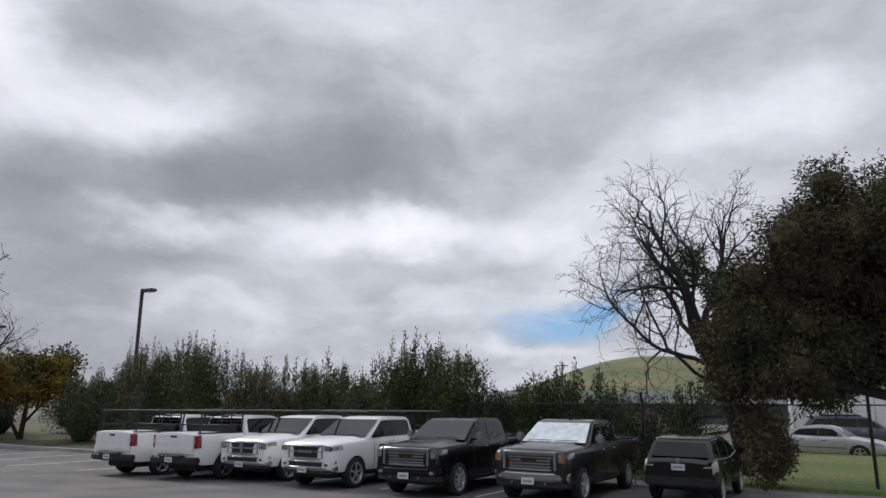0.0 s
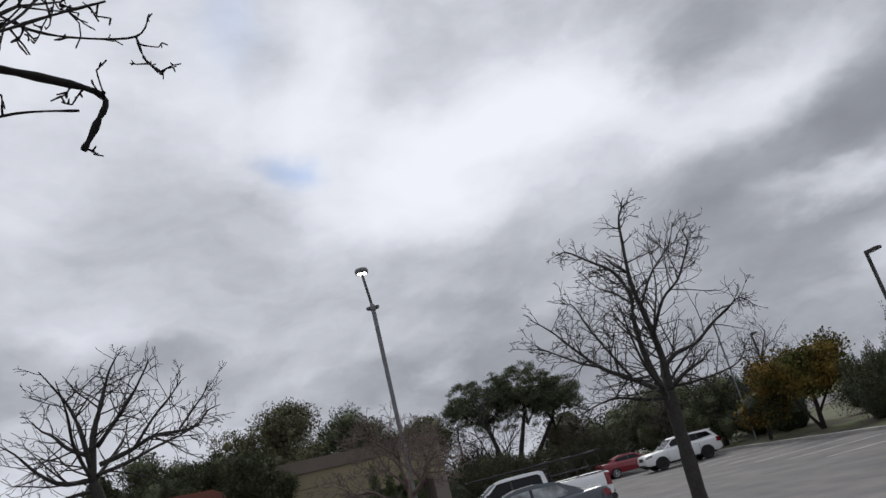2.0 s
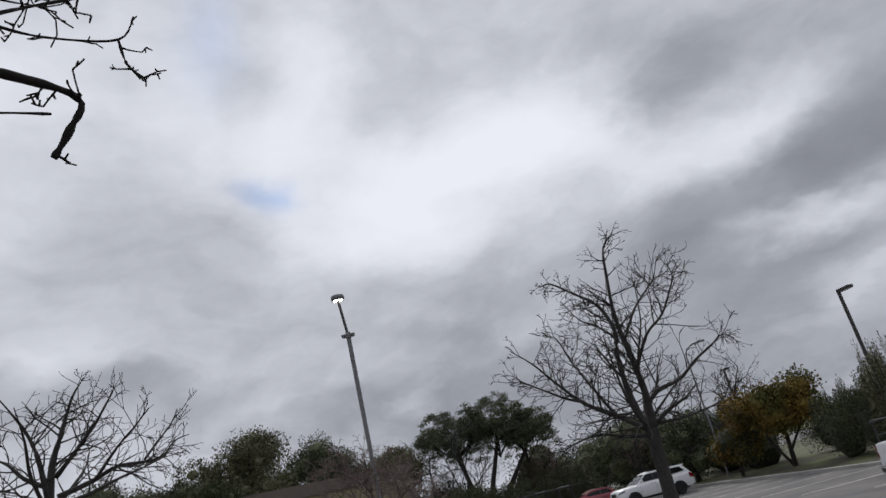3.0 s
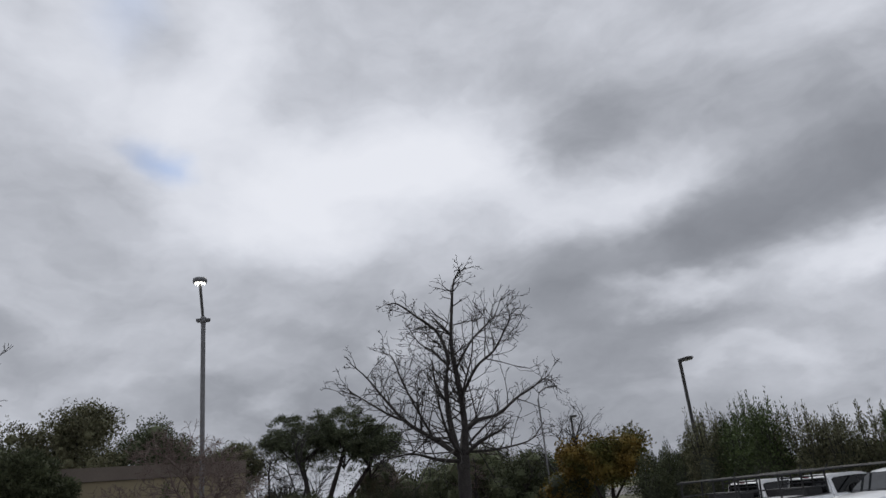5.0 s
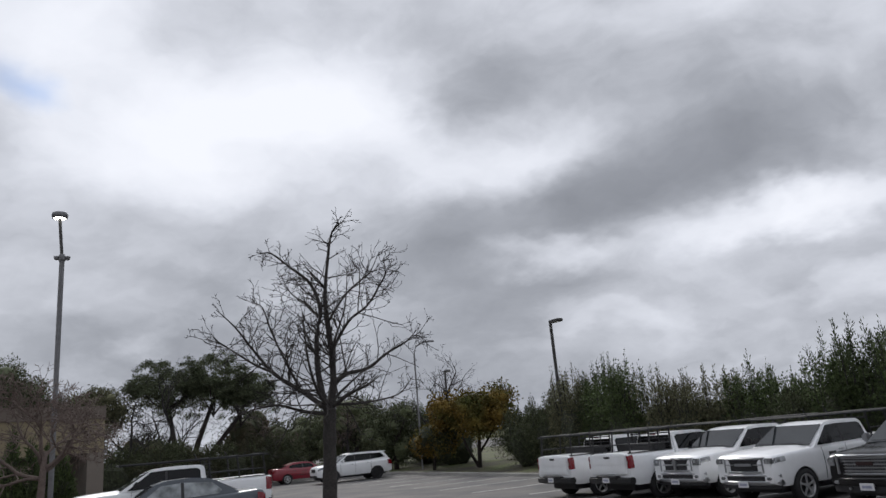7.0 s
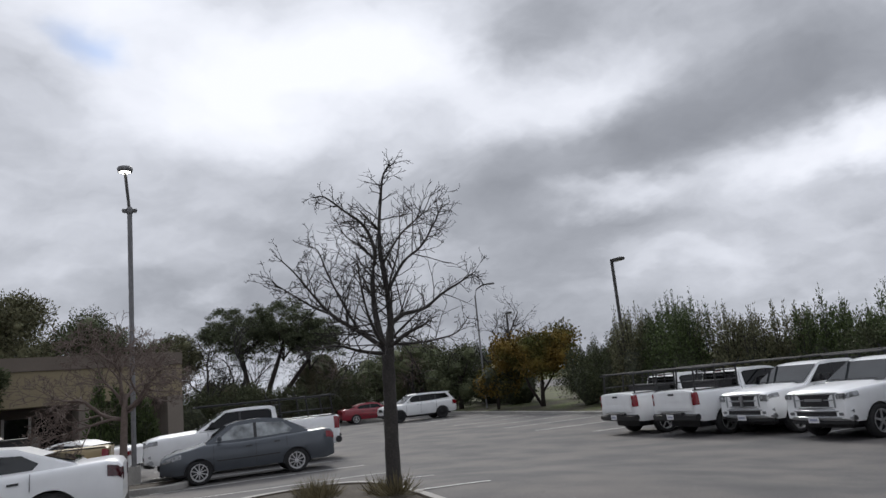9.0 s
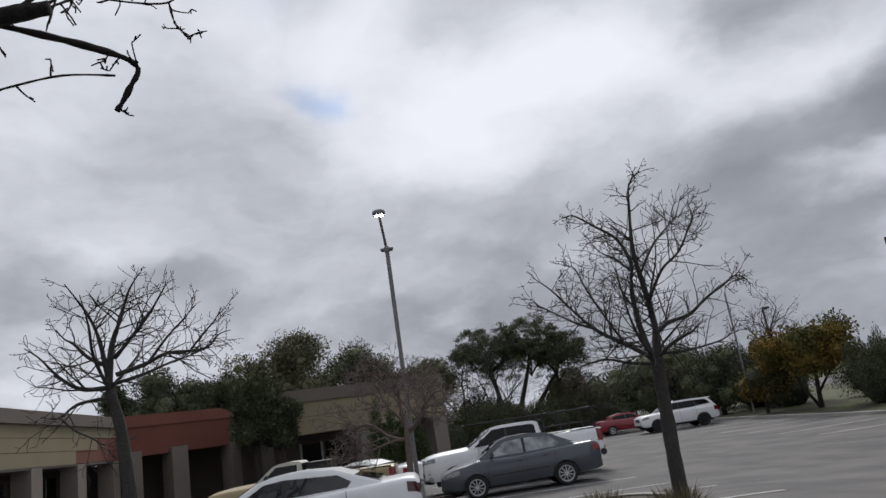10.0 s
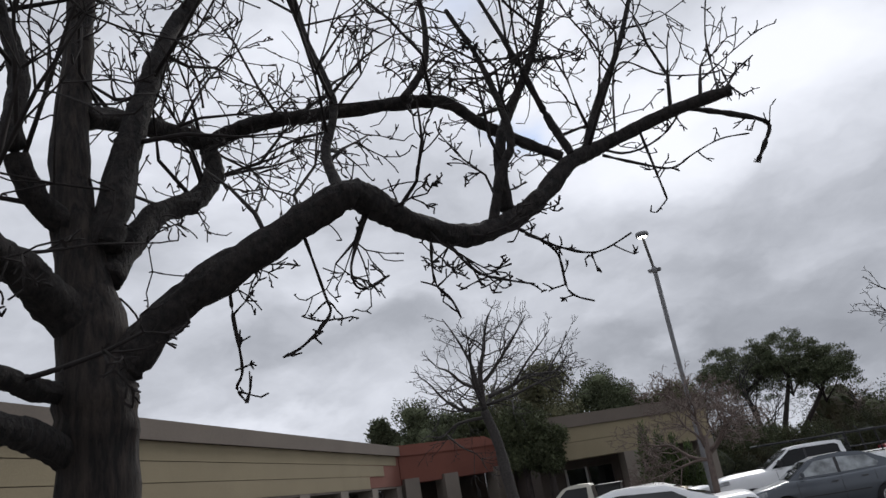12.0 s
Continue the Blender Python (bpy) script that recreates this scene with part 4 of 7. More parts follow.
def suv_spec(L=5.0, hw=0.98, roof=1.76, r=0.39, front=1.5, rear=-1.45, style="dark", belt=1.12, tail=M_TAIL):
    h = L / 2
    S = dict(hw=hw, sill=0.4, r=r, front=front, rear=rear, style=style)
    S["nose"], S["tail"], S["lift"] = (0.6, 0.15), (0.4, 0.1), 0.3
    S["top"] = [(h, 0.86), (h - 0.03, 0.95), (h - 0.12, 1.02), (h - 0.4, 1.08), (1.15, 1.13), (0.2, belt + 0.04), (-h + 0.25, belt + 0.06), (-h + 0.08, belt + 0.03), (-h, belt - 0.06)]
    S["patches"] = [("headlight", h - 0.48, h - 0.05, 0.72, 0.9, M_HEAD, "clear headlight"), ("tail_light", -h + 0.01, -h + 0.3, 0.6, 0.95, tail, "tail light")] + [("door_seam", y, y + 0.008, 0.06, 0.97, M_SEAM, "") for y in (1.0, 0.0, -1.06)] + [("door_handle", y, y + 0.16, 0.82, 0.86, M_CHROME, "") for y in (0.12, -0.92)]
    S["cab"] = [(1.3, 1.08, hw - 0.06), (1.2, 1.16, hw - 0.08), (0.45, roof - 0.1, hw - 0.2), (0.15, roof - 0.025, hw - 0.22), (-0.4, roof, hw - 0.22), (-h + 0.75, roof - 0.05, hw - 0.22), (-h + 0.48, roof - 0.11, hw - 0.2), (-h + 0.1, belt + 0.02, hw - 0.08), (-h + 0.15, belt - 0.04, hw - 0.08)]
    S["glass"] = (belt, hw - 0.07, roof - 0.05, hw - 0.21)
    S["side"] = [[(0.95, belt + 0.1), (0.05, belt + 0.1), (0.05, roof - 0.13), (0.48, roof - 0.15)], [(-0.03, belt + 0.1), (-1.02, belt + 0.12), (-1.02, roof - 0.13), (-0.03, roof - 0.13)], [(-1.1, belt + 0.13), (-h + 0.45, belt + 0.2), (-h + 0.72, roof - 0.16), (-1.1, roof - 0.14)]]
    S["screen"] = ((1.18, 1.21, hw - 0.15), (0.5, roof - 0.11, hw - 0.26))
    S["back"] = ((-h + 0.13, belt + 0.1, hw - 0.2), (-h + 0.44, roof - 0.15, hw - 0.28))
    S["extras"] = [
        ("wing_mirror", [(hw - 0.02, 0.78, belt + 0.08, hw + 0.17, 0.9, belt + 0.25)], None, 0.03, ""),
        ("grille", [(-0.46, h - 0.12, 0.7, 0.46, h + 0.006, 0.96)], M_PLASTIC, 0.03, ""),
        ("front_bumper", [(-0.8, h - 0.1, 0.4, 0.8, h + 0.03, 0.56)], M_PLASTIC, 0.03, ""),
        ("rear_bumper", [(-0.82, -h - 0.05, 0.4, 0.82, -h + 0.1, 0.62)], M_PLASTIC, 0.03, ""),
        ("tail_light", [(hw - 0.3, -h - 0.012, 0.84, hw - 0.1, -h + 0.04, belt - 0.08)], tail, 0.015, "tail light"),
        ("roof_rail", [(hw - 0.3, -1.6, roof - 0.03, hw - 0.26, 0.2, roof + 0.035)], M_STEEL, 0.01, ""),
        ("rear_spoiler", [(-0.66, -h + 0.3, roof - 0.11, 0.66, -h + 0.7, roof - 0.05)], None, 0.015, ""),
    ]
    return S


def placed(x, y, turn):
    """Pose of a vehicle that stands with all its wheels on the ground."""
    a = radians(turn)
    f, r = Vector((-math.sin(a), math.cos(a))), Vector((math.cos(a), math.sin(a)))
    h = [[gz(x + f.x * u + r.x * v, y + f.y * u + r.y * v) for v in (-0.85, 0.85)] for u in (-1.8, 1.8)]
    up = math.degrees(math.atan2(sum(h[1]) - sum(h[0]), 7.2))
    roll = math.degrees(math.atan2(h[0][0] + h[1][0] - h[0][1] - h[1][1], 3.4))
    z = sum(h[0] + h[1]) / 4
    return Matrix.Translation((x, y, z)) @ pose(0, 0, 0, 0, 0, turn) @ pose(0, 0, 0, up, roll, 0)


def axle_pose(px, py, turn, axle):
    """Pose of a vehicle whose axle (its local y) has its middle at (px, py)."""
    f = Vector((-math.sin(radians(turn)), math.cos(radians(turn))))
    return placed(px - f.x * axle, py - f.y * axle, turn)


OUT, IN = -31.5, 148.5
# the row of pickups by the planting
m1, m2 = placed(-8.77, 27.05, -32.0), placed(-6.38, 25.81, -31.3)
pickup(m1, M_WHITE, "none", "white crew-cab work pickup with its tail to the lot", group="parked pickups")
pickup(m2, M_WHITE, "none", "white crew-cab work pickup with its tail to the lot", group="parked pickups")
m3, m4 = placed(-4.25, 25.48, 149.8), placed(-2.0, 23.69, 148.4)
pickup(m3, M_WHITE, "ram_old", "white pickup with a chrome cross-bar grille", group="parked pickups")
pickup(m4, M_WHITE, "ram_new", "white crew-cab pickup with a wide chrome bumper", group="parked pickups", emblem=True)
for mm in (m1, m2, m3, m4):
    ladder_rack(mm, "black steel ladder rack on a white pickup", 2.3)
for mm in (m1, m2):
    box = thing("tool_box", mm, "long black tool chest across a pickup's bed", "tool box", "tool boxes")
    part("chest", box_bm([(-0.86, -1.75, 1.376, 0.86, -1.25, 1.56)], 0.02), M_STEEL, box)
    part("lid", box_bm([(-0.89, -1.78, 1.56, 0.89, -1.22, 1.61)], 0.015), M_STEEL, box)
m5, m6 = placed(0.77, 22.08, 149.5), placed(3.74, 21.0, 149.3)
pickup(m5, M_BLACK, "gmc", "black crew-cab pickup with a chrome mesh grille", group="parked pickups", style="eight")
pickup(m6, M_BROWN, "gmc", "dark brown crew-cab pickup with a silver sunshade", group="parked pickups", screen=M_SHADE)
S = with_paint(suv_spec(4.1, 0.88, 1.56, 0.35, 1.3, -1.25, "five", 0.98, M_TAILCLEAR), M_BLACK)
S["extras"] = [e for e in S["extras"] if e[0] not in ("rear_spoiler", "roof_rail")]
car = make_vehicle(S, "suv", axle_pose(6.3, 19.55, OUT, -1.25), M_BLACK, "black crossover with clear tail lights, tail to the lot", "suv")
add_plate(car, -2.06, 0.85, -1)
round_badge = bmesh.new()
bmesh.ops.create_cone(round_badge, cap_ends=True, segments=20, radius1=0.06, radius2=0.05, depth=0.03, matrix=Matrix.Translation((0, -2.06, 1.0)) @ Matrix.Rotation(math.pi / 2, 4, "X"))
part("badge", round_badge, M_CHROME, car, "round chrome badge")
# across the aisle
S = with_paint(sedan_spec(), M_GREY)
# the cab is solid, so light through its windows is in the glass colour
S["glass_mat"] = M_DAYLIGHT_GLASS
make_vehicle(S, "sedan", placed(-16.51, 13.95, 148.2), M_GREY, "dark grey four-door sedan with ten-spoke wheels", "car")
m8 = placed(-19.28, 15.93, 148.4)
pickup(m8, M_WHITE, "ram_new", "white crew-cab pickup behind the grey sedan", group="parked pickups")
ladder_rack(m8, "black steel ladder rack on a white pickup", 2.4)
S = with_paint(sedan_spec(5.04, 0.95, 1.48, 0.36, 1.55, -1.5, 0.96, 1.0, 1.1, 1.0, -1.85, "five", 0.32, 0.15, -1.15, M_TAILDARK), M_WHITE)
S["glass_mat"] = M_SCREEN
make_vehicle(S, "sedan", placed(-13.15, 5.7, IN), M_WHITE, "white four-door muscle sedan with dark tail lights", "car")
S = with_paint(sedan_spec(4.75, 0.94, 1.38, 0.35, 1.4, -1.35, 0.9, 0.95, 1.04, 0.8, -1.7, "five", 0.3, 0.0, -0.9), M_WHITE)
make_vehicle(S, "coupe", placed(-24.3, 12.7, IN - 20), M_WHITE, "low white two-door coupe by the building", "car")
S = with_paint(pickup_spec(hood=1.12, rail=1.2, roof=1.76), M_GOLD)
S["cab"] = [(1.5, 1.14, 0.93), (1.42, 1.22, 0.92), (0.86, 1.68, 0.78), (0.66, 1.74, 0.76), (0.4, 1.76, 0.75), (0.04, 1.74, 0.76), (-0.03, 1.68, 0.8), (-0.09, 1.2, 0.95), (-0.07, 1.14, 0.96)]
S["side"] = [[(1.22, 1.24), (0.1, 1.24), (0.1, 1.65), (0.76, 1.64)]]
S["screen"], S["back"] = ((1.4, 1.25, 0.84), (0.9, 1.66, 0.72)), ((-0.083, 1.28, 0.78), (-0.025, 1.66, 0.7))
S["extras"] = [e for e in S["extras"] if e[0] != "bed_liner"] + [("bed_liner", [(-0.86, -2.7, 1.196, 0.86, -0.16, 1.206)], M_PLASTIC, 0, "")]
m9 = axle_pose(-21.5, 11.45, IN, -1.78)
car = make_vehicle(S, "pickup_truck", m9, M_GOLD, "old tan pickup with a single cream cab", "pickup truck")
for ch in car.children:
    if ch.name.startswith("cab"):
        ch.data.materials[0] = M_CREAM
box = thing("tool_box", m9, "black tool chest behind an old pickup's cab", "tool box", "tool boxes")
part("chest", box_bm([(-0.8, -0.95, 1.207, 0.8, -0.2, 1.6)], 0.02), M_STEEL, box)
part("lid", box_bm([(-0.83, -0.98, 1.6, 0.83, -0.17, 1.66)], 0.015), M_STEEL, box)
S = with_paint(suv_spec(), M_WHITE)
make_vehicle(S, "suv", placed(-30.9, 38.7, 147.9), M_WHITE, "white sport utility vehicle with black wheels", "suv")
S = with_paint(sedan_spec(4.5, 0.88, 1.42, 0.32, 1.35, -1.25, 0.92, 0.95, 1.05, 1.0, -1.7, "five"), M_RED)
make_vehicle(S, "sedan", placed(-36.6, 40.2, OUT), M_RED, "red compact sedan beside a white suv", "car")

# ---- stall lines ----
for k in range(-14, 8):
    p = EDGE + ALONG * (0.3 + k * 2.95) + AWAY * bend(0.3 + k * 2.95)
    q = p - AWAY * 5.6
    stripe((p.x, p.y), (q.x, q.y))
SEDAN = Vector((-16.5, 13.95, 0))
for k in range(-4, 6):
    p = SEDAN + ALONG * (1.38 + k * 2.75) - AWAY * 2.5
    q = p + AWAY * 5.4
    stripe((p.x, p.y), (q.x, q.y))

# ---- buildings ----
HALL = [(-15.4, -5.2), (-39.4, 7.5)]


def wall_box(name, a, b, z0, z1, t, mat, parent, label="", proud=0.0):
    """A slab between two plan points, t thick towards the building, its front pushed out by proud."""
    a, b = Vector((*a, 0)), Vector((*b, 0))
    d = (b - a).normalized()
    n = Vector((d.y, -d.x, 0))
    bm = bmesh.new()
    q = [a - n * proud, b - n * proud, b + n * t, a + n * t]
    lo = [bm.verts.new((p.x, p.y, z0)) for p in q]
    hi = [bm.verts.new((p.x, p.y, z1)) for p in q]
    bm.faces.new(lo[::-1])
    bm.faces.new(hi)
    for k in range(4):
        bm.faces.new((lo[k], lo[(k + 1) % 4], hi[(k + 1) % 4], hi[k]))
    return part(name, bm, mat, parent, label)


def lerp2(a, b, t):
    return (a[0] + (b[0] - a[0]) * t, a[1] + (b[1] - a[1]) * t)


def inward(a, b, d):
    v = Vector((b[0] - a[0], b[1] - a[1])).normalized()
    n = Vector((v.y, -v.x)) * d
    return (a[0] + n.x, a[1] + n.y), (b[0] + n.x, b[1] + n.y)


def hall():
    """Long office wing: fascia, three bands of panels, columns before a recess coloured dark for shade."""
    h = thing("office_building", Matrix(), "long low tan office building with a brown fascia and columns", "building")
    b, a = HALL
    b = (b[0] + (b[0] - a[0]) * 1.2, b[1] + (b[1] - a[1]) * 1.2)
    length = math.hypot(b[0] - a[0], b[1] - a[1])
    wall_box("fascia", a, b, 4.42, 4.92, 8.0, M_FASCIA, h, "brown roof fascia", 0.12)
    for k, (z0, z1) in enumerate(((3.94, 4.41), (3.42, 3.92), (2.88, 3.40))):
        start = lerp2(a, b, (1.0 + 2.4 * k) / length)
        wall_box("panel", start, b, z0, z1, 0.5, M_TAN, h, "tan stucco band")
    wall_box("backing", a, b, 2.9, 4.4, 0.4, M_FASCIA, h, "", -0.06)
    wall_box("stepped_panel", a, lerp2(a, b, 7.0 / length), 2.9, 4.41, 0.3, M_TERRA, h, "terracotta stucco end", -0.02)
    wall_box("soffit", a, b, 2.8, 2.88, 3.0, M_FASCIA, h, "", -0.02)
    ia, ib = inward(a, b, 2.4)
    wall_box("shaded_recess_wall", lerp2(ia, ib, -0.1), ib, -0.3, 2.85, 0.3, M_RECESS_SHADE, h, "wall behind the columns, coloured dark for its shade")
    n = int(length / 4.2)
    for k in range(n):
        c0, c1 = lerp2(a, b, (0.6 + k * 4.2) / length), lerp2(a, b, (1.5 + k * 4.2) / length)
        wall_box("column", c0, c1, -0.3, 2.85, 0.7, M_COLUMN, h, "", 0.02)
        if k < n - 1:
            w0, w1 = lerp2(ia, ib, (2.0 + k * 4.2) / length), lerp2(ia, ib, (4.2 + k * 4.2) / length)
            wd = wall_box("window", w0, w1, 0.3, 2.5, 0.05, M_WINDOW, h, "dark tinted window", 0.03)
            wall_box("mullion", lerp2(w0, w1, 0.48), lerp2(w0, w1, 0.52), 0.3, 2.5, 0.03, M_FRAME, wd, "", 0.06)
    return h


def red_block():
    h = thing("entry_block", Matrix(), "terracotta stucco entry block with a sloped roof end", "building")
    a, b = (-40.9, 14.0), (-39.0, 7.3)
    wall_box("upper_wall", a, b, 2.95, 4.55, 6.0, M_TERRA, h)
    bm = bmesh.new()
    va, vb = Vector((*a, 0)), Vector((*b, 0))
    d = (vb - va).normalized()
    n = Vector((d.y, -d.x, 0))
    pts = [(va - n * 0.06, 4.4), (vb - n * 0.06, 4.4), (vb - n * 0.02, 4.98), (va + d * 1.2 - n * 0.02, 4.98)]
    ring = [bm.verts.new((p.x, p.y, z)) for p, z in pts]
    back = [bm.verts.new((p.x + n.x * 5, p.y + n.y * 5, z)) for p, z in pts]
    bm.faces.new(ring)
    bm.faces.new(back[::-1])
    for k in range(4):
        bm.faces.new((ring[k], back[k], back[(k + 1) % 4], ring[(k + 1) % 4]))
    part("roof", bm, M_TERRA, h, "terracotta sloped roof edge")
    L = (vb - va).length
    for t in (0.0, 0.5, 0.86):
        c0, c1 = lerp2(a, b, t), lerp2(a, b, t + 0.9 / L)
        wall_box("column", c0, c1, -0.3, 3.2, 0.8, M_COLUMN, h, "", 0.25)
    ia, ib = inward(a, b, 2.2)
    wall_box("shaded_recess_wall", ia, ib, -0.3, 2.95, 0.3, M_RECESS_SHADE, h)
    # lower red canopy beside it
    g = thing("entry_canopy", Matrix(), "low terracotta canopy on stucco columns", "canopy")
    a2, b2 = (-38.3, 17.0), (-38.6, 13.4)
    wall_box("canopy", a2, b2, 2.75, 3.55, 3.0, M_TERRA, g)
    wall_box("column", a2, lerp2(a2, b2, 0.25), -0.3, 2.75, 0.8, M_COLUMN, g)
    wall_box("shaded_recess_wall", *inward(a2, b2, 2.0), -0.3, 2.8, 0.3, M_RECESS_SHADE, g)


def wing():
    h = thing("office_wing", Matrix(), "tan office wing with a brown fascia and a glass door", "building")
    a, b = (-32.6, 22.4), (-33.6, 13.6)
    L = math.hypot(a[0] - b[0], a[1] - b[1])
    wall_box("fascia", a, b, 4.3, 4.9, 10.0, M_FASCIA, h, "brown roof fascia", 0.1)
    for z0, z1 in ((3.58, 4.29), (2.75, 3.56)):
        wall_box("panel", a, b, z0, z1, 9.8, M_TAN, h, "tan stucco band")
    for t in (0.0, 0.47):
        wall_box("column", lerp2(a, b, t), lerp2(a, b, t + 0.09), -0.3, 2.75, 0.8, M_COLUMN, h, "", 0.02)
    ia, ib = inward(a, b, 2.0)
    wall_box("shaded_recess_wall", ia, ib, -0.3, 2.75, 6.0, M_RECESS_SHADE, h)
    door = wall_box("door", lerp2(ia, ib, 0.72), lerp2(ia, ib, 0.84), -0.1, 2.3, 0.05, M_WINDOW, h, "glass door", 0.03)
    for t in (0.715, 0.84):
        wall_box("door_frame", lerp2(ia, ib, t), lerp2(ia, ib, t + 0.012), -0.1, 2.35, 0.05, M_FRAME, door, "", 0.06)
    wall_box("window", lerp2(ia, ib, 0.56), lerp2(ia, ib, 0.7), 0.4, 2.3, 0.05, M_WINDOW, h, "", 0.03)


hall()
red_block()
wing()

# ---- lamps ----


def parking_lamp(x, y, top):
    z = gz(x, y)
    p = thing("parking_lamp", Matrix.Translation((x, y, z)), "tall grey lamp pole with a lit round head", "street lamp")
    bm = bmesh.new()
    bmesh.ops.create_cone(bm, cap_ends=True, segments=24, radius1=0.17, radius2=0.16, depth=0.7, matrix=Matrix.Translation((0, 0, 0.25)))
    part("base", bm, M_CONCRETE, p, "round concrete base")
    dx, dy = -0.06, -0.09  # the upper stem leans
    tube("pole", [(0, 0, 0.6), (0, 0, top - 1.35 - z)], 0.07, M_POLE, p, 12)
    tube("upper_pole", [(0, 0, top - 1.35 - z), (dx, dy, top - 0.1 - z)], 0.045, M_DARKPOLE, p, 10)
    c = part("collar", lathe_z([(0.08, -0.1), (0.1, -0.06), (0.1, 0.03), (0.07, 0.1), (0.02, 0.1)], 20), M_POLE, p)
    c.location.z = top - 1.3 - z
    for s in (-1, 1):
        cm = part("camera_dome", lathe_z([(0.0, -0.08), (0.055, -0.055), (0.075, 0.0), (0.075, 0.04), (0.0, 0.05)], 14), M_POLE, p, smooth=True)
        cm.location = (s * 0.14 * math.cos(1.0), s * 0.14 * math.sin(1.0), top - 1.3 - z)
    head = part("lamp_head", lathe_z([(0.08, -0.13), (0.2, -0.11), (0.22, -0.02), (0.2, 0.04), (0.0, 0.06)], 28), M_POLE, p, smooth=True)
    head.location = (dx, dy, top - z)
    lens = part("lamp_lens", lathe_z([(0.0, -0.135), (0.13, -0.132), (0.16, -0.12), (0.16, -0.09), (0.0, -0.09)], 24), M_LED, head, "lit lens")


def lathe_z(profile, n):
    bm = bmesh.new()
    rings = []
    for r, z in profile:
        rings.append([bm.verts.new((r * math.cos(2 * math.pi * k / n), r * math.sin(2 * math.pi * k / n), z)) for k in range(n)] if r > 1e-4 else [bm.verts.new((0, 0, z))])
    for a, b in zip(rings, rings[1:]):
        for k in range(n):
            k2 = (k + 1) % n
            if len(a) == 1:
                bm.faces.new((a[0], b[k2], b[k]))
            elif len(b) == 1:
                bm.faces.new((a[k], a[k2], b[0]))
            else:
                bm.faces.new((a[k], a[k2], b[k2], b[k]))
    if len(rings[0]) > 1:
        bm.faces.new(rings[0][::-1])
    if len(rings[-1]) > 1:
        bm.faces.new(rings[-1])
    return bm


def arm_lamp(x, y, top, turn, r=0.07):
    z = gz(x, y)
    p = thing("street_lamp", Matrix.Translation((x, y, z)) @ pose(0, 0, 0, 0, 0, turn), "dark square lamp pole with a flat shoebox head", "street lamp", "lot lamps")
    bm = box_bm([(-r, -r, 0, r, r, top - z)], 0.02)
    part("pole", bm, M_DARKPOLE, p)
    part("arm", box_bm([(r, -0.05, top - z - 0.2, 0.35, 0.05, top - z - 0.1)], 0.01), M_DARKPOLE, p)
    hd = part("lamp_head", box_bm([(0.2, -0.18, top - z - 0.18, 0.85, 0.18, top - z - 0.03)], 0.03), M_DARKPOLE, p)
    part("lamp_lens", box_bm([(0.28, -0.13, top - z - 0.195, 0.78, 0.13, top - z - 0.182)]), M_LENS, hd)


parking_lamp(-19.2, 12.18, 9.2)

# ---- plants ----


def leaf_mesh(name, blobs, count, length, width, mat, parent, seed, up=0.0, shell=0.55, droop=0.0, label=""):
    """Many small leaves round blobs (x, y, z, rx, ry, rz); up: how far they point outwards and upwards."""
    rng = np.random.default_rng(seed)
    vol = np.array([b[3] * b[4] + b[3] * b[5] + b[4] * b[5] for b in blobs])
    pick = rng.choice(len(blobs), count, p=vol / vol.sum())
    B = np.array(blobs)[pick]
    d = rng.normal(size=(count, 3))
    d /= np.linalg.norm(d, axis=1)[:, None]
    lump = 1 + 0.22 * np.sin(d[:, 0] * 5.1 + pick) * np.sin(d[:, 1] * 4.3 + 2 * pick) + 0.16 * np.sin(d[:, 2] * 9 + pick * 1.3) * np.cos(d[:, 0] * 8)
    rad = (shell + (1.08 - shell) * rng.random(count) ** 0.7) * lump
    c = B[:, :3] + d * B[:, 3:] * rad[:, None]
    axis = d * (0.4 + up) + rng.normal(size=(count, 3)) * (0.9 - 0.5 * min(up, 1)) + np.array([0, 0, up * 1.2 - droop])
    axis /= np.linalg.norm(axis, axis=1)[:, None]
    side = np.cross(axis, rng.normal(size=(count, 3)))
    side /= np.linalg.norm(side, axis=1)[:, None]
    L = (length * (0.6 + 0.8 * rng.random(count)))[:, None]
    W = (width * (0.6 + 0.8 * rng.random(count)))[:, None]
    v = np.stack([c, c + axis * L * 0.5 + side * W * 0.5, c + axis * L, c + axis * L * 0.5 - side * W * 0.5], 1).reshape(-1, 3)
    me = bpy.data.meshes.new(name)
    me.vertices.add(count * 4)
    me.vertices.foreach_set("co", v.ravel())
    me.loops.add(count * 4)
    me.loops.foreach_set("vertex_index", np.arange(count * 4))
    me.polygons.add(count)
    me.polygons.foreach_set("loop_start", np.arange(0, count * 4, 4))
    me.polygons.foreach_set("loop_total", np.full(count, 4))
    me.update()
    me.materials.append(mat)
    ob = new(name, me)
    ob.parent = parent
    if label:
        ob["label"] = label
    return ob


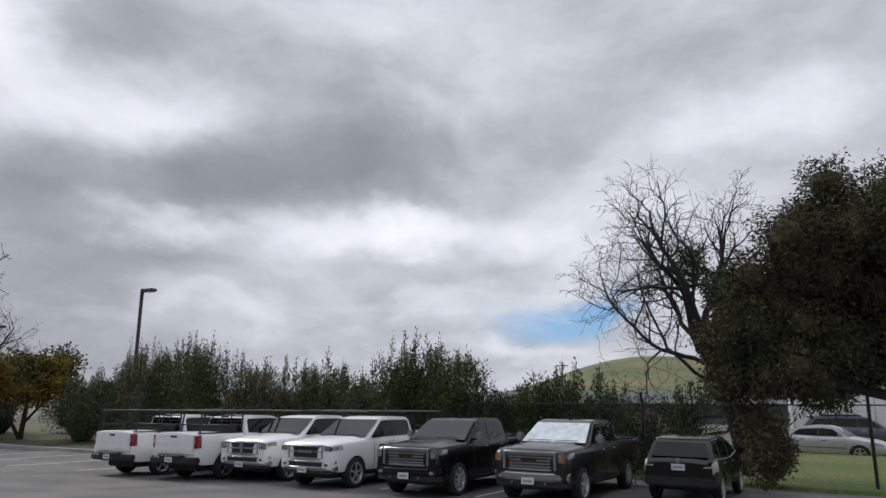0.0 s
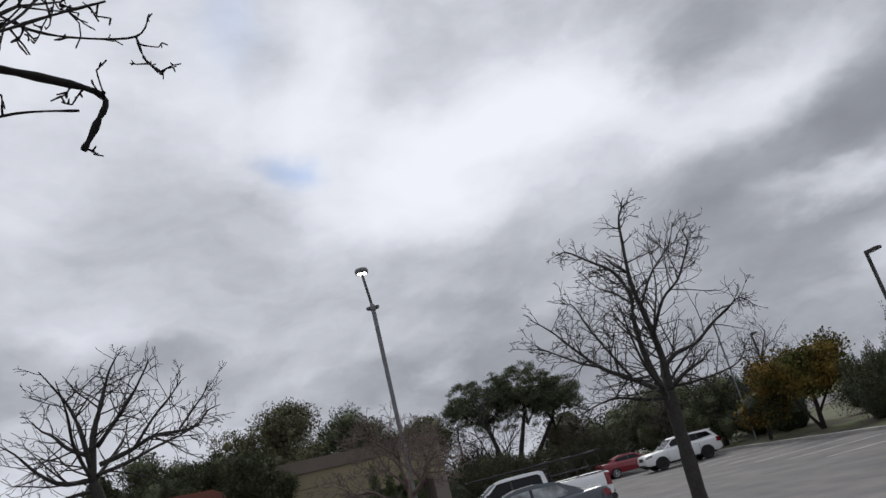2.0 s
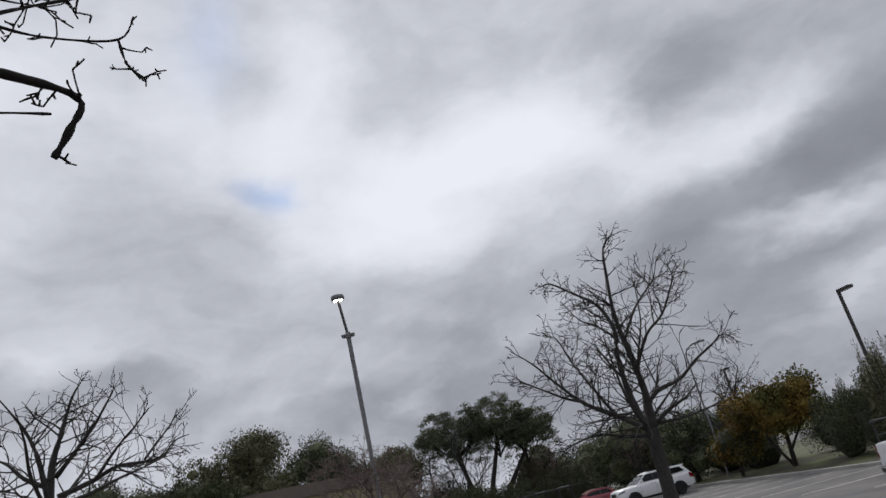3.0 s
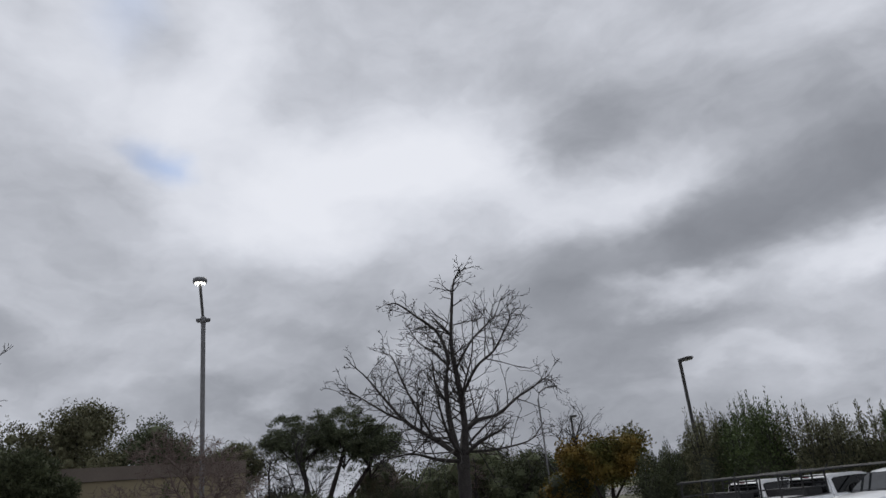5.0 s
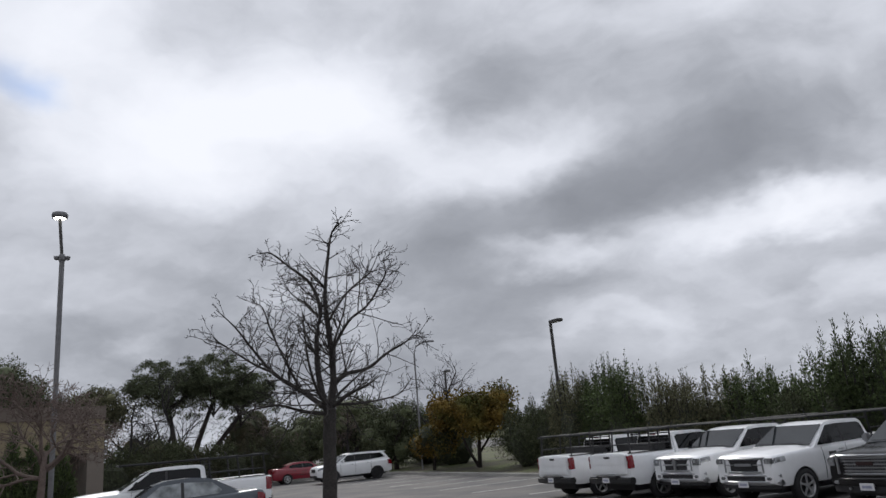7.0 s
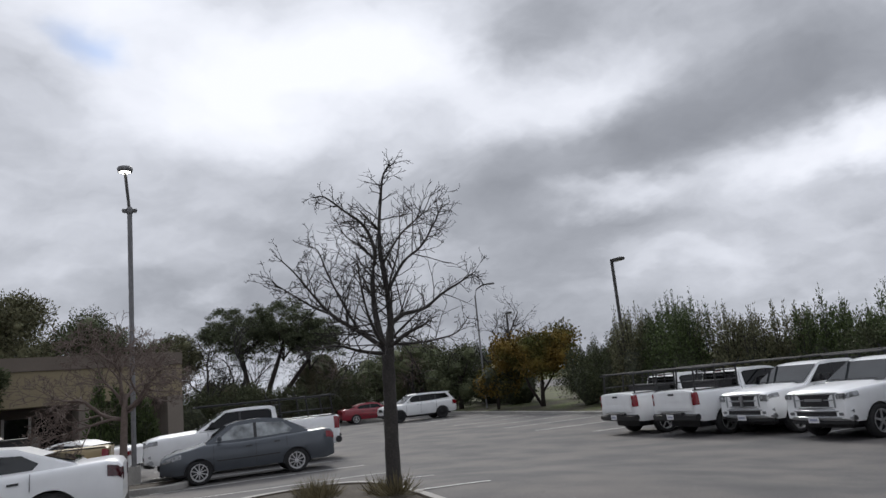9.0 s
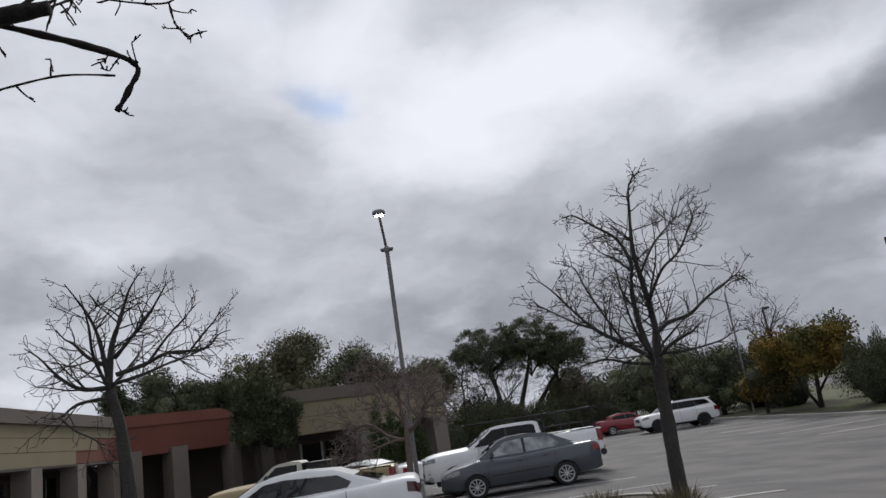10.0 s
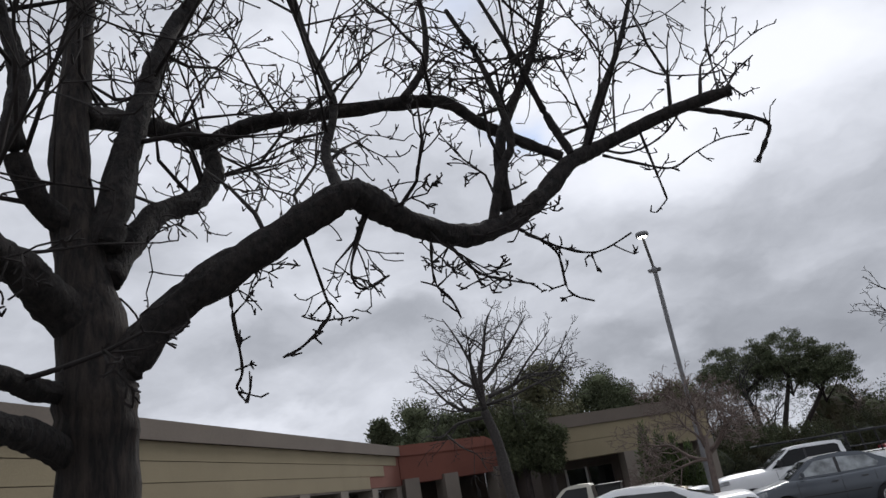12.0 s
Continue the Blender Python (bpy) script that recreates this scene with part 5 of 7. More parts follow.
def grow(rows, rng, p, d, length, radius, level, depth, lift, wild, kids, twist=0.35, tip=0.35):
    """One branch as a row of (point, radius), with its children."""
    n = max(3, int(length / (0.16 if level == depth else 0.22)))
    n = min(n, 12)
    row = [(p.copy(), radius)]
    step = length / n
    marks = []
    for k in range(n):
        d = (d + Vector((rng.gauss(0, wild), rng.gauss(0, wild), rng.gauss(0, wild) + lift))).normalized()
        p = p + d * step
        r = radius * (1 - (1 - tip) * (k + 1) / n)
        row.append((p.copy(), r))
        marks.append((p.copy(), d.copy(), r, (k + 1) / n))
    rows.append((level, row))
    if level >= depth:
        return
    for k in range(kids[min(level, len(kids) - 1)]):
        q, e, r, f = marks[min(n - 1, int((0.25 + 0.75 * (k + rng.random()) / kids[min(level, len(kids) - 1)]) * n))]
        side = e.orthogonal().normalized()
        side.rotate(Matrix.Rotation(rng.random() * 6.283, 3, e))
        ang = rng.uniform(0.5, 1.0) + twist * 0.3
        nd = (e * math.cos(ang) + side * math.sin(ang)).normalized()
        grow(rows, rng, q, nd, length * rng.uniform(0.42, 0.7) * (1.1 - 0.45 * f), r * 0.66, level + 1, depth, lift, wild * 1.15, kids, twist, tip)


def bare_tree(name, m, label, trunk, limbs, depth, kids, seed, lift=0.06, wild=0.2, bark=None, twig=None, min_r=0.005, stretch=1.0):
    """trunk: (point, radius) rows; limbs: (start, direction, length, radius)."""
    rng = random.Random(seed)
    bark, twig = bark or M_BARK, twig or M_TWIG
    t = thing(name, m, label, "tree")
    limbs = [(p, d, length * stretch, r) for p, d, length, r in limbs]
    v, f = tube_data([trunk], 12)
    mesh_object("trunk", v, f, bark, t, smooth=True)
    rows = []
    for p, d, length, r in limbs:
        grow(rows, rng, Vector(p), Vector(d).normalized(), length, r, 0, depth, lift, wild, kids)
    for lv, row in rows:
        if lv == 0:
            v, f = tube_data([row], 8)
            mesh_object("limb", v, f, bark, t, smooth=True)
    mid = [[(p, max(r, min_r)) for p, r in row] for lv, row in rows if lv == 1]
    fine = [[(p, max(r, min_r * 0.8)) for p, r in row] for lv, row in rows if lv >= 2]
    if mid:
        v, f = tube_data(mid, 5)
        mesh_object("branching", v, f, bark, t, smooth=True)["kind"] = "stuff"
    if fine:
        v, f = tube_data(fine, 3)
        mesh_object("fine_branching", v, f, twig, t)["kind"] = "stuff"
    return t


def foot(x, y, lower=0.0):
    return Matrix.Translation((x, y, gz(x, y) - lower))


def knobbly(rng, pts, r0, r1, rough=0.05, sub=4):
    """A smooth, uneven row through a few points."""
    P = [Vector(p) for p in pts]
    out = []
    n = len(P)
    for k in range(n - 1):
        p0, p1, p2, p3 = P[max(k - 1, 0)], P[k], P[k + 1], P[min(k + 2, n - 1)]
        for j in range(sub):
            t = j / sub
            q = 0.5 * ((2 * p1) + (p2 - p0) * t + (2 * p0 - 5 * p1 + 4 * p2 - p3) * t * t + (3 * p1 - p0 - 3 * p2 + p3) * t ** 3)
            f = (k + t) / (n - 1)
            out.append((q, (r0 + (r1 - r0) * f) * (1 + rng.uniform(-rough, rough) * 2)))
    out.append((P[-1], r1))
    return out


def limbed_tree(m, label, az, trunk, limbs, seed, twigs=1.0):
    """A leafless tree; trunk and limbs run through (across, up) points in a plane that faces the bearing az, limbs bend out of it."""
    rng = random.Random(seed)
    t = thing("bare_tree", m, label, "tree")
    right, away = Vector((math.cos(radians(az)), math.sin(radians(az)), 0)), Vector((-math.sin(radians(az)), math.cos(radians(az)), 0))
    v, f = tube_data([knobbly(rng, [right * u + Vector((0, 0, z)) for u, z, r in trunk], trunk[0][2], trunk[-1][2], 0.04, 5)], 14)
    mesh_object("trunk", v, f, M_BARK, t, smooth=True)
    mid, fine = [], []
    for k, (pts, r0, r1, deep) in enumerate(limbs):
        n = len(pts)
        P = [right * u + away * (deep * (i / (n - 1)) + rng.gauss(0, 0.03)) + Vector((0, 0, z)) for i, (u, z) in enumerate(pts)]
        row = [(c, max(r * 0.84, 0.0055)) for c, r in knobbly(rng, P, r0, r1, 0.05, 4)]
        v, f = tube_data([row], 8)
        mesh_object("limb", v, f, M_BARK, t, smooth=True)
        span = sum((P[i + 1] - P[i]).length for i in range(n - 1))
        for q in range(int(twigs * (11 * span + 2))):
            i = rng.randrange(max(1, len(row) // 7), len(row) - 1)
            p, r = row[i]
            d = (row[i + 1][0] - row[i - 1][0]).normalized()
            side = Vector((rng.gauss(0, 1), rng.gauss(0, 1), rng.gauss(0.15, 0.7)))
            side = (side - d * side.dot(d)).normalized()
            e = (d * 0.55 + side * rng.uniform(0.7, 1.2)).normalized()
            length = min(0.85, 0.16 + 0.75 * (1 - i / len(row))) * rng.uniform(0.45, 1.15)
            rows = []
            grow(rows, rng, p.copy(), e, length, max(0.006, min(r * 0.45, 0.013)), 1, 3, 0.035, 0.17, [0, 4, 1], -0.2, 0.5)
            for lv, w in rows:
                (mid if lv == 1 else fine).append([(a, max(b, 0.0038)) for a, b in w])
    v, f = tube_data(mid, 5)
    mesh_object("branching", v, f, M_BARK, t, smooth=True)["kind"] = "stuff"
    v, f = tube_data(fine, 3)
    mesh_object("fine_branching", v, f, M_TWIG, t)["kind"] = "stuff"
    return t


# the young bare tree in the island
limbed_tree(Matrix.Translation((-6.95, 9.2, gz(-6.95, 9.2) + 0.12)), "young leafless tree in a kerbed island of the lot", 41.9,
            [(0.0, -0.1, 0.115), (0.01, 0.6, 0.1), (0.04, 1.3, 0.09), (0.06, 1.85, 0.09), (0.08, 2.1, 0.085)],
            [([(0.1, 2.05), (0.15, 2.55), (0.12, 3.16), (0.08, 3.77), (0.15, 4.4), (0.24, 4.86), (0.45, 5.06)], 0.068, 0.008, 0.15),
             ([(0.03, 2.05), (-0.07, 2.62), (-0.07, 3.17), (0.0, 3.55), (-0.13, 3.96), (-0.41, 4.2), (-0.7, 4.44), (-0.86, 4.42)], 0.058, 0.007, -0.3),
             ([(0.02, 2.1), (-0.3, 2.37), (-0.71, 2.67), (-1.03, 3.07), (-1.3, 3.45), (-1.6, 3.77)], 0.05, 0.007, 0.5),
             ([(0.02, 2.02), (-0.32, 2.08), (-0.63, 2.18), (-0.92, 2.15), (-1.2, 2.07)], 0.036, 0.007, -0.6),
             ([(-0.71, 2.67), (-0.96, 2.8), (-1.22, 2.98), (-1.47, 3.16), (-1.72, 3.28)], 0.026, 0.006, 0.2),
             ([(-0.35, 2.43), (-0.54, 2.82), (-0.73, 3.27), (-0.84, 3.61), (-0.97, 3.67)], 0.026, 0.006, -0.3),
             ([(0.12, 2.12), (0.33, 2.26), (0.5, 2.33), (0.64, 2.37)], 0.042, 0.02, -0.4),
             ([(0.14, 2.44), (0.35, 2.59), (0.69, 2.67), (0.98, 2.87), (1.27, 3.02), (1.5, 3.15), (1.66, 3.06)], 0.042, 0.006, 0.4),
             ([(0.15, 2.95), (0.41, 3.36), (0.7, 3.57), (0.89, 3.84), (1.0, 4.04), (0.97, 4.22)], 0.03, 0.006, -0.4),
             ([(0.1, 3.38), (0.39, 3.81), (0.68, 4.08), (0.84, 4.25), (0.99, 4.56)], 0.024, 0.006, 0.4),
             ([(0.18, 2.15), (0.48, 2.14), (0.81, 2.17), (1.15, 2.25), (1.39, 2.51)], 0.028, 0.006, 0.3),
             ([(0.0, 3.44), (-0.22, 3.74), (-0.43, 3.92), (-0.62, 4.33)], 0.02, 0.006, 0.5),
             ([(0.05, 2.1), (0.1, 2.4), (0.2, 2.85), (0.2, 3.3)], 0.04, 0.008, 1.0), ([(0.05, 2.1), (-0.1, 2.35), (-0.2, 2.7), (-0.25, 3.3)], 0.04, 0.008, -1.4),
             ([(0.1, 2.7), (0.2, 3.1), (0.35, 3.5), (0.4, 4.0)], 0.026, 0.006, -0.8), ([(-0.05, 2.8), (-0.2, 3.2), (-0.3, 3.6)], 0.026, 0.006, 0.8)], 11)
# its neighbour towards the building
limbed_tree(Matrix.Translation((-10.1, 2.5, gz(-10.1, 2.5) - 0.12)), "young leafless tree with a wide spreading crown", 71.3,
            [(0.06, -0.1, 0.11), (0.04, 0.8, 0.1), (0.0, 1.6, 0.09), (-0.06, 2.2, 0.085), (-0.1, 2.6, 0.08), (-0.22, 3.09, 0.065)],
            [([(-0.22, 3.09), (-0.19, 3.65), (-0.08, 3.99), (-0.01, 4.28), (0.07, 4.5), (0.2, 4.72)], 0.06, 0.006, 0.2),
             ([(-0.23, 3.24), (-0.29, 3.72), (-0.39, 4.04), (-0.5, 4.26), (-0.62, 4.46)], 0.042, 0.006, -0.5),
             ([(-0.24, 3.42), (-0.49, 3.58), (-0.66, 3.78), (-0.82, 3.9), (-0.95, 4.06)], 0.04, 0.006, 0.4),
             ([(-0.26, 3.12), (-0.55, 3.14), (-0.79, 3.33), (-0.96, 3.56), (-1.12, 3.7)], 0.04, 0.006, -0.4),
             ([(-0.19, 2.99), (-0.64, 2.98), (-0.93, 2.84), (-1.18, 2.91)], 0.034, 0.006, 0.6),
             ([(-0.84, 2.83), (-0.64, 2.62), (-0.42, 2.47), (-0.33, 2.27)], 0.02, 0.006, 0.2),
             ([(-0.12, 3.28), (0.23, 3.39), (0.51, 3.51), (0.81, 3.52), (1.03, 3.55), (1.2, 3.73), (1.38, 3.78)], 0.042, 0.006, 0.3),
             ([(-0.14, 3.52), (0.11, 3.75), (0.35, 4.01), (0.51, 4.19), (0.61, 4.31)], 0.036, 0.006, -0.6),
             ([(0.29, 3.41), (0.55, 3.71), (0.75, 3.89), (0.96, 4.1)], 0.026, 0.006, -0.3),
             ([(0.84, 3.52), (1.03, 3.76), (1.18, 3.94), (1.27, 4.11)], 0.02, 0.006, 0.2),
             ([(-0.16, 3.17), (0.23, 3.22), (0.54, 3.3), (0.85, 3.36), (1.12, 3.42)], 0.034, 0.006, -0.7),
             ([(-0.22, 3.09), (-0.04, 3.39), (0.09, 3.67), (0.11, 3.96)], 0.036, 0.006, 1.1),
             ([(-0.22, 3.09), (-0.32, 3.49), (-0.3, 3.84), (-0.31, 4.14)], 0.036, 0.006, -1.2)], 23, 0.65)
# reddish small tree by the lamp
bare_tree("bare_tree", foot(-16.35, 10.3, 0.05), "small leafless tree with dense reddish twigs beside the lamp",
          [((0, 0, 0), 0.11), ((0.0, 0, 1.0), 0.09), ((0.04, 0.02, 2.0), 0.075), ((0.06, 0.04, 2.5), 0.05)],
          [((0, 0, 1.9), (-0.6, -0.8, 0.5), 1.5, 0.05), ((0.03, 0, 2.1), (0.6, 0.7, 0.5), 1.5, 0.05), ((0, 0, 2.3), (0.1, 0, 1), 1.5, 0.05), ((0, 0, 2.2), (0.4, -0.5, 0.6), 1.3, 0.04), ((0, 0, 2.2), (-0.5, 0.4, 0.6), 1.3, 0.04), ((0, 0, 2.0), (0.3, 0.9, 0.25), 1.4, 0.04), ((0, 0, 1.9), (-0.4, -0.9, 0.2), 1.5, 0.04)],
          3, [13, 9, 4], 31, lift=0.01, wild=0.2, bark=M_REDTWIG, twig=M_REDTWIG, min_r=0.007, stretch=1.12)
# tall leafless trees behind the lot
for x, y, h, sd, lab in ((-27.5, 45.5, 8.6, 41, "tall leafless tree behind the shrubs"), (-44.0, 34.5, 8.6, 42, "dark leafless tree by the office wing"), (-46.0, 33.0, 8.2, 43, "dark leafless tree by the office wing"), (-41.5, 42.0, 5.5, 44, "rust-brown leafless tree at the lot's far end"), (-36.0, 44.5, 5.8, 45, "rust-brown leafless tree at the lot's far end")):
    k = h / 8
    bare_tree("bare_tree", foot(x, y), lab, [((0, 0, 0), 0.2 * k), ((0.1, 0, 1.5 * k), 0.16 * k), ((0.05, 0.1, 3 * k), 0.12 * k)],
              [((0, 0, 1.6 * k), (-0.6, -0.4, 0.7), 3.2 * k, 0.08 * k), ((0, 0, 2 * k), (0.6, 0.5, 0.8), 3.4 * k, 0.08 * k), ((0.05, 0.1, 2.8 * k), (0, 0.1, 1), 4.4 * k, 0.1 * k), ((0, 0, 2.4 * k), (0.3, -0.6, 0.8), 3.2 * k, 0.07 * k), ((0, 0, 2.4 * k), (-0.4, 0.5, 1.0), 3.4 * k, 0.07 * k)],
              3, [7, 5, 3], sd, lift=0.04, wild=0.18, bark=M_TWIG, twig=M_TWIG if sd < 44 else M_REDTWIG, min_r=0.012)
# leafless tree rising out of the dark evergreen
old_bare = bare_tree("bare_tree", foot(9.0, 24.7) @ Matrix.Scale(1.12, 4), "old leafless tree with a broad crown of fine branches",
          [((0.9, 0, 0), 0.2), ((0.6, 0, 1.5), 0.17), ((0.2, 0, 3.0), 0.14), ((-0.2, 0.1, 4.0), 0.11)],
          [((-0.2, 0, 3.6), (-0.6, -0.1, 0.75), 4.0, 0.12), ((-0.15, 0, 3.3), (-0.95, -0.2, 0.2), 4.3, 0.07), ((0.2, 0, 2.8), (-0.97, -0.1, 0.02), 4.5, 0.06), ((0.3, 0, 2.5), (-0.95, -0.1, -0.12), 4.0, 0.045), ((-0.2, 0.1, 3.9), (-0.2, 0.1, 1.0), 4.4, 0.13), ((-0.1, 0.1, 3.9), (0.3, 0.2, 1.0), 4.2, 0.12), ((-0.1, 0, 3.6), (0.8, 0.1, 0.7), 3.5, 0.1), ((-0.2, 0.1, 3.6), (-0.4, 0.6, 0.9), 3.4, 0.09)],
          3, [10, 8, 4], 57, lift=0.03, wild=0.19, bark=M_TWIG, twig=M_TWIG, min_r=0.007, stretch=0.95)
leaf_mesh("leaf_clump", [(-0.1, 0.3, 6.5, 0.45, 0.45, 0.5), (0.1, 0.2, 5.9, 0.4, 0.4, 0.45), (-0.45, 0.2, 6.0, 0.45, 0.35, 0.5), (0.3, 0.2, 5.4, 0.3, 0.3, 0.5)], 1900, 0.12, 0.05, M_LEAF_DARK, old_bare, 58, shell=0.2, label="dark evergreen growth in the crown")


def shrub(s, d, h, w, kind, seed, name="shrub"):
    p = EDGE + ALONG * s + AWAY * (d + bend(s))
    rng = random.Random(seed)
    mat = {"green": M_LEAF_GREEN, "dark": M_LEAF_DARK, "olive": M_LEAF_OLIVE, "orange": M_LEAF_ORANGE, "rust": M_LEAF_RUST}[kind]
    words = {"green": "dense green oleander-like shrub behind the kerb", "dark": "dark evergreen shrub behind the kerb", "olive": "grey-green upright shrub behind the kerb", "rust": "brownish overgrown shrub at the lot's edge"}
    t = thing(name, foot(p.x, p.y, -0.15), words[kind], "shrub", "shrubs along the kerb")
    blobs = []
    for k in range(7):
        a = rng.random() * 6.283
        q = rng.uniform(0.1, 0.62) * w / 2
        hz = rng.uniform(0.3, 0.72) * h
        blobs.append((math.cos(a) * q, math.sin(a) * q, hz, w * rng.uniform(0.22, 0.34), w * rng.uniform(0.22, 0.34), h * rng.uniform(0.18, 0.3)))
    blobs.append((0, 0, h * 0.36, w * 0.44, w * 0.42, h * 0.36))
    n = int(4600 * w * h / 6)
    leaf_mesh("foliage", blobs, n, 0.125, 0.045, mat, t, seed, up=0.45, shell=0.45)
    # added solid lump, its dark colour standing for the shaded interior
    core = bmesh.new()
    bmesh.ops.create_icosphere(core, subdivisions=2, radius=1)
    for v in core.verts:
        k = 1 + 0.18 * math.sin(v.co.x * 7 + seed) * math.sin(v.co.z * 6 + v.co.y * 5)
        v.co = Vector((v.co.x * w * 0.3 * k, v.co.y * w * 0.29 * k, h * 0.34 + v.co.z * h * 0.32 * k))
    part("inner_foliage", core, M_CORE_SHADE, t)
    # upright shoots at the top, with leaves along them
    rows, tips = [], []
    for k in range(int((14 if kind in ("olive", "green") else 8) * w)):
        a = rng.random() * 6.283
        q = rng.random() ** 0.6 * w * 0.42
        b = Vector((math.cos(a) * q, math.sin(a) * q, h * rng.uniform(0.45, 0.65)))
        e = b + Vector((math.cos(a) * 0.35 * q / w, math.sin(a) * 0.35 * q / w, h * rng.uniform(0.15, 0.5 if kind in ("olive", "green") else 0.42) * (1.15 - 0.6 * q / w)))
        rows.append([(b, 0.016), (b.lerp(e, 0.5) + Vector((rng.gauss(0, 0.05), rng.gauss(0, 0.05), 0)), 0.012), (e, 0.006)])
        tips.append((*b.lerp(e, 0.68), 0.085, 0.085, (e - b).length * 0.36))
    v, f = tube_data(rows, 3)
    mesh_object("stem_growth", v, f, M_TWIG, t)["kind"] = "stuff"
    leaf_mesh("shoot_leaves", tips, int(len(tips) * (46 if kind != "olive" else 30)), 0.14, 0.04, mat, t, seed + 1, up=1.0, shell=0.1)
    return t


# metres along the kerb, metres behind it, height, width
KERB_SHRUBS = [(-5.4, 2.8, 3.6, 2.6, "dark"), (-3.2, 3.0, 4.0, 3.0, "dark"), (-2.2, 3.6, 4.9, 2.6, "olive"), (-0.6, 2.8, 4.6, 3.0, "olive"), (1.4, 3.2, 4.7, 3.0, "green"), (3.4, 2.6, 4.6, 2.8, "green"), (5.0, 3.2, 4.0, 2.8, "olive"), (6.4, 2.6, 3.7, 2.8, "olive"), (7.6, 3.0, 3.8, 2.6, "olive"), (9.0, 2.6, 3.7, 2.6, "green"),
               (10.4, 3.0, 3.5, 2.6, "green"), (11.8, 2.2, 2.9, 2.8, "dark"), (12.7, 3.0, 3.3, 2.4, "green"), (13.3, 2.0, 4.2, 2.8, "green"), (14.5, 2.4, 4.5, 3.2, "green"), (15.7, 2.2, 4.1, 2.8, "green"), (17.6, 2.8, 2.6, 2.4, "rust"), (18.9, 2.6, 3.0, 2.2, "green"), (20.0, 2.8, 3.4, 2.4, "green")]
FAR_SHRUBS = [(21.2, 3.2, 3.1, 2.2, "green"), (22.3, 4.0, 2.5, 2.0, "dark"), (-5.0, 5.5, 3.6, 3.6, "dark"), (-7.2, 9.0, 3.2, 4.5, "rust"), (-10.5, 9.5, 3.4, 5.0, "dark"), (-14.0, 8.0, 3.6, 5.0, "dark"),
              (-16.5, 4.0, 3.4, 4.0, "dark"), (-19.5, 4.6, 4.0, 4.4, "rust"), (-23, 5.0, 4.6, 4.8, "dark"), (-27, 6.0, 4.9, 5.0, "green"), (-31, 5.0, 5.0, 5.5, "dark"), (-35.5, 6.0, 5.6, 6.0, "olive"), (-40, 5.0, 5.4, 6.0, "dark"), (-45, 6.5, 5.8, 6.5, "dark"), (-50.5, 6.0, 6.0, 7.0, "dark"),
              # added shrubs that darken the far ground in place of tree shade
              (-8.0, 12.0, 2.6, 4.5, "rust"), (-3.0, 14.0, 2.8, 5.0, "dark"), (-12.0, 14.0, 2.4, 5.5, "dark"), (-16.0, 13.5, 2.6, 5.5, "rust"), (-6.5, 18.0, 3.0, 6.0, "dark")]
for k, (s, d, h, w, kind) in enumerate(KERB_SHRUBS + FAR_SHRUBS):
    shrub(s, d, h, w, kind, 100 + 3 * k)


def fence_shrub(x, y, h, w, kind, seed):
    v = Vector((x, y, 0)) - EDGE
    return shrub(v.dot(ALONG), v.dot(AWAY) - bend(v.dot(ALONG)), h, w, kind, seed)


for x, y, h, w, kind in ((7.8, 23.9, 2.7, 1.5, "green"), (9.8, 22.4, 2.3, 1.5, "dark"), (6.4, 25.4, 2.0, 1.6, "dark")):
    fence_shrub(x, y, h, w, kind, 190 + int(x))


# undergrowth between the office wing and the pines
for k in range(7):
    a = radians(56.5 - 2.0 * k)
    fence_shrub(0.2 - math.sin(a) * (51 + 1.2 * k), 0.9 + math.cos(a) * (51 + 1.2 * k), (3.4, 2.8, 3.6, 3.0, 3.2, 3.8, 3.4)[k], 4.6, ("dark", "rust")[k % 2], 260 + k)


def leafy_tree(name, x, y, label, trunk_rows, blobs, count, leaf, mat, seed, bark=None, up=0.2, droop=0.0, shell=0.45, core=0.0, core_mat=None):
    t = thing(name, foot(x, y), label, "tree")
    v, f = tube_data([trunk_rows[0]], 10)
    mesh_object("trunk", v, f, bark or M_DARKBARK, t, smooth=True)
    if len(trunk_rows) > 1:
        for row in trunk_rows[1:]:
            v, f = tube_data([row], 7)
            mesh_object("limb", v, f, bark or M_DARKBARK, t, smooth=True)
    leaf_mesh("crown", blobs, count, leaf[0], leaf[1], mat, t, seed, up=up, droop=droop, shell=shell)
    # filler lumps; without core_mat they take the dark interior-shade colour
    if core:
        for k, b in enumerate(blobs):
            c = bmesh.new()
            bmesh.ops.create_icosphere(c, subdivisions=2, radius=1)
            for q in c.verts:
                g = 1 + 0.2 * math.sin(q.co.x * 6 + k) * math.sin(q.co.z * 7 + q.co.y * 5)
                q.co = Vector((b[0] + q.co.x * b[3] * core * g, b[1] + q.co.y * b[4] * core * g, b[2] + q.co.z * b[5] * core * g))
            part("inner_foliage", c, core_mat or M_CORE_SHADE, t)
    return t


def scatter_blobs(rng, n, cx, cy, cz, rx, ry, rz, size, flat=1.0):
    out = []
    for k in range(n):
        d = Vector((rng.gauss(0, 1), rng.gauss(0, 1), rng.gauss(0, 1))).normalized() * rng.random() ** 0.4
        s = size * rng.uniform(0.7, 1.3)
        out.append((cx + d.x * rx, cy + d.y * ry, cz + d.z * rz, s, s, s * flat))
    return out


rng = random.Random(5)
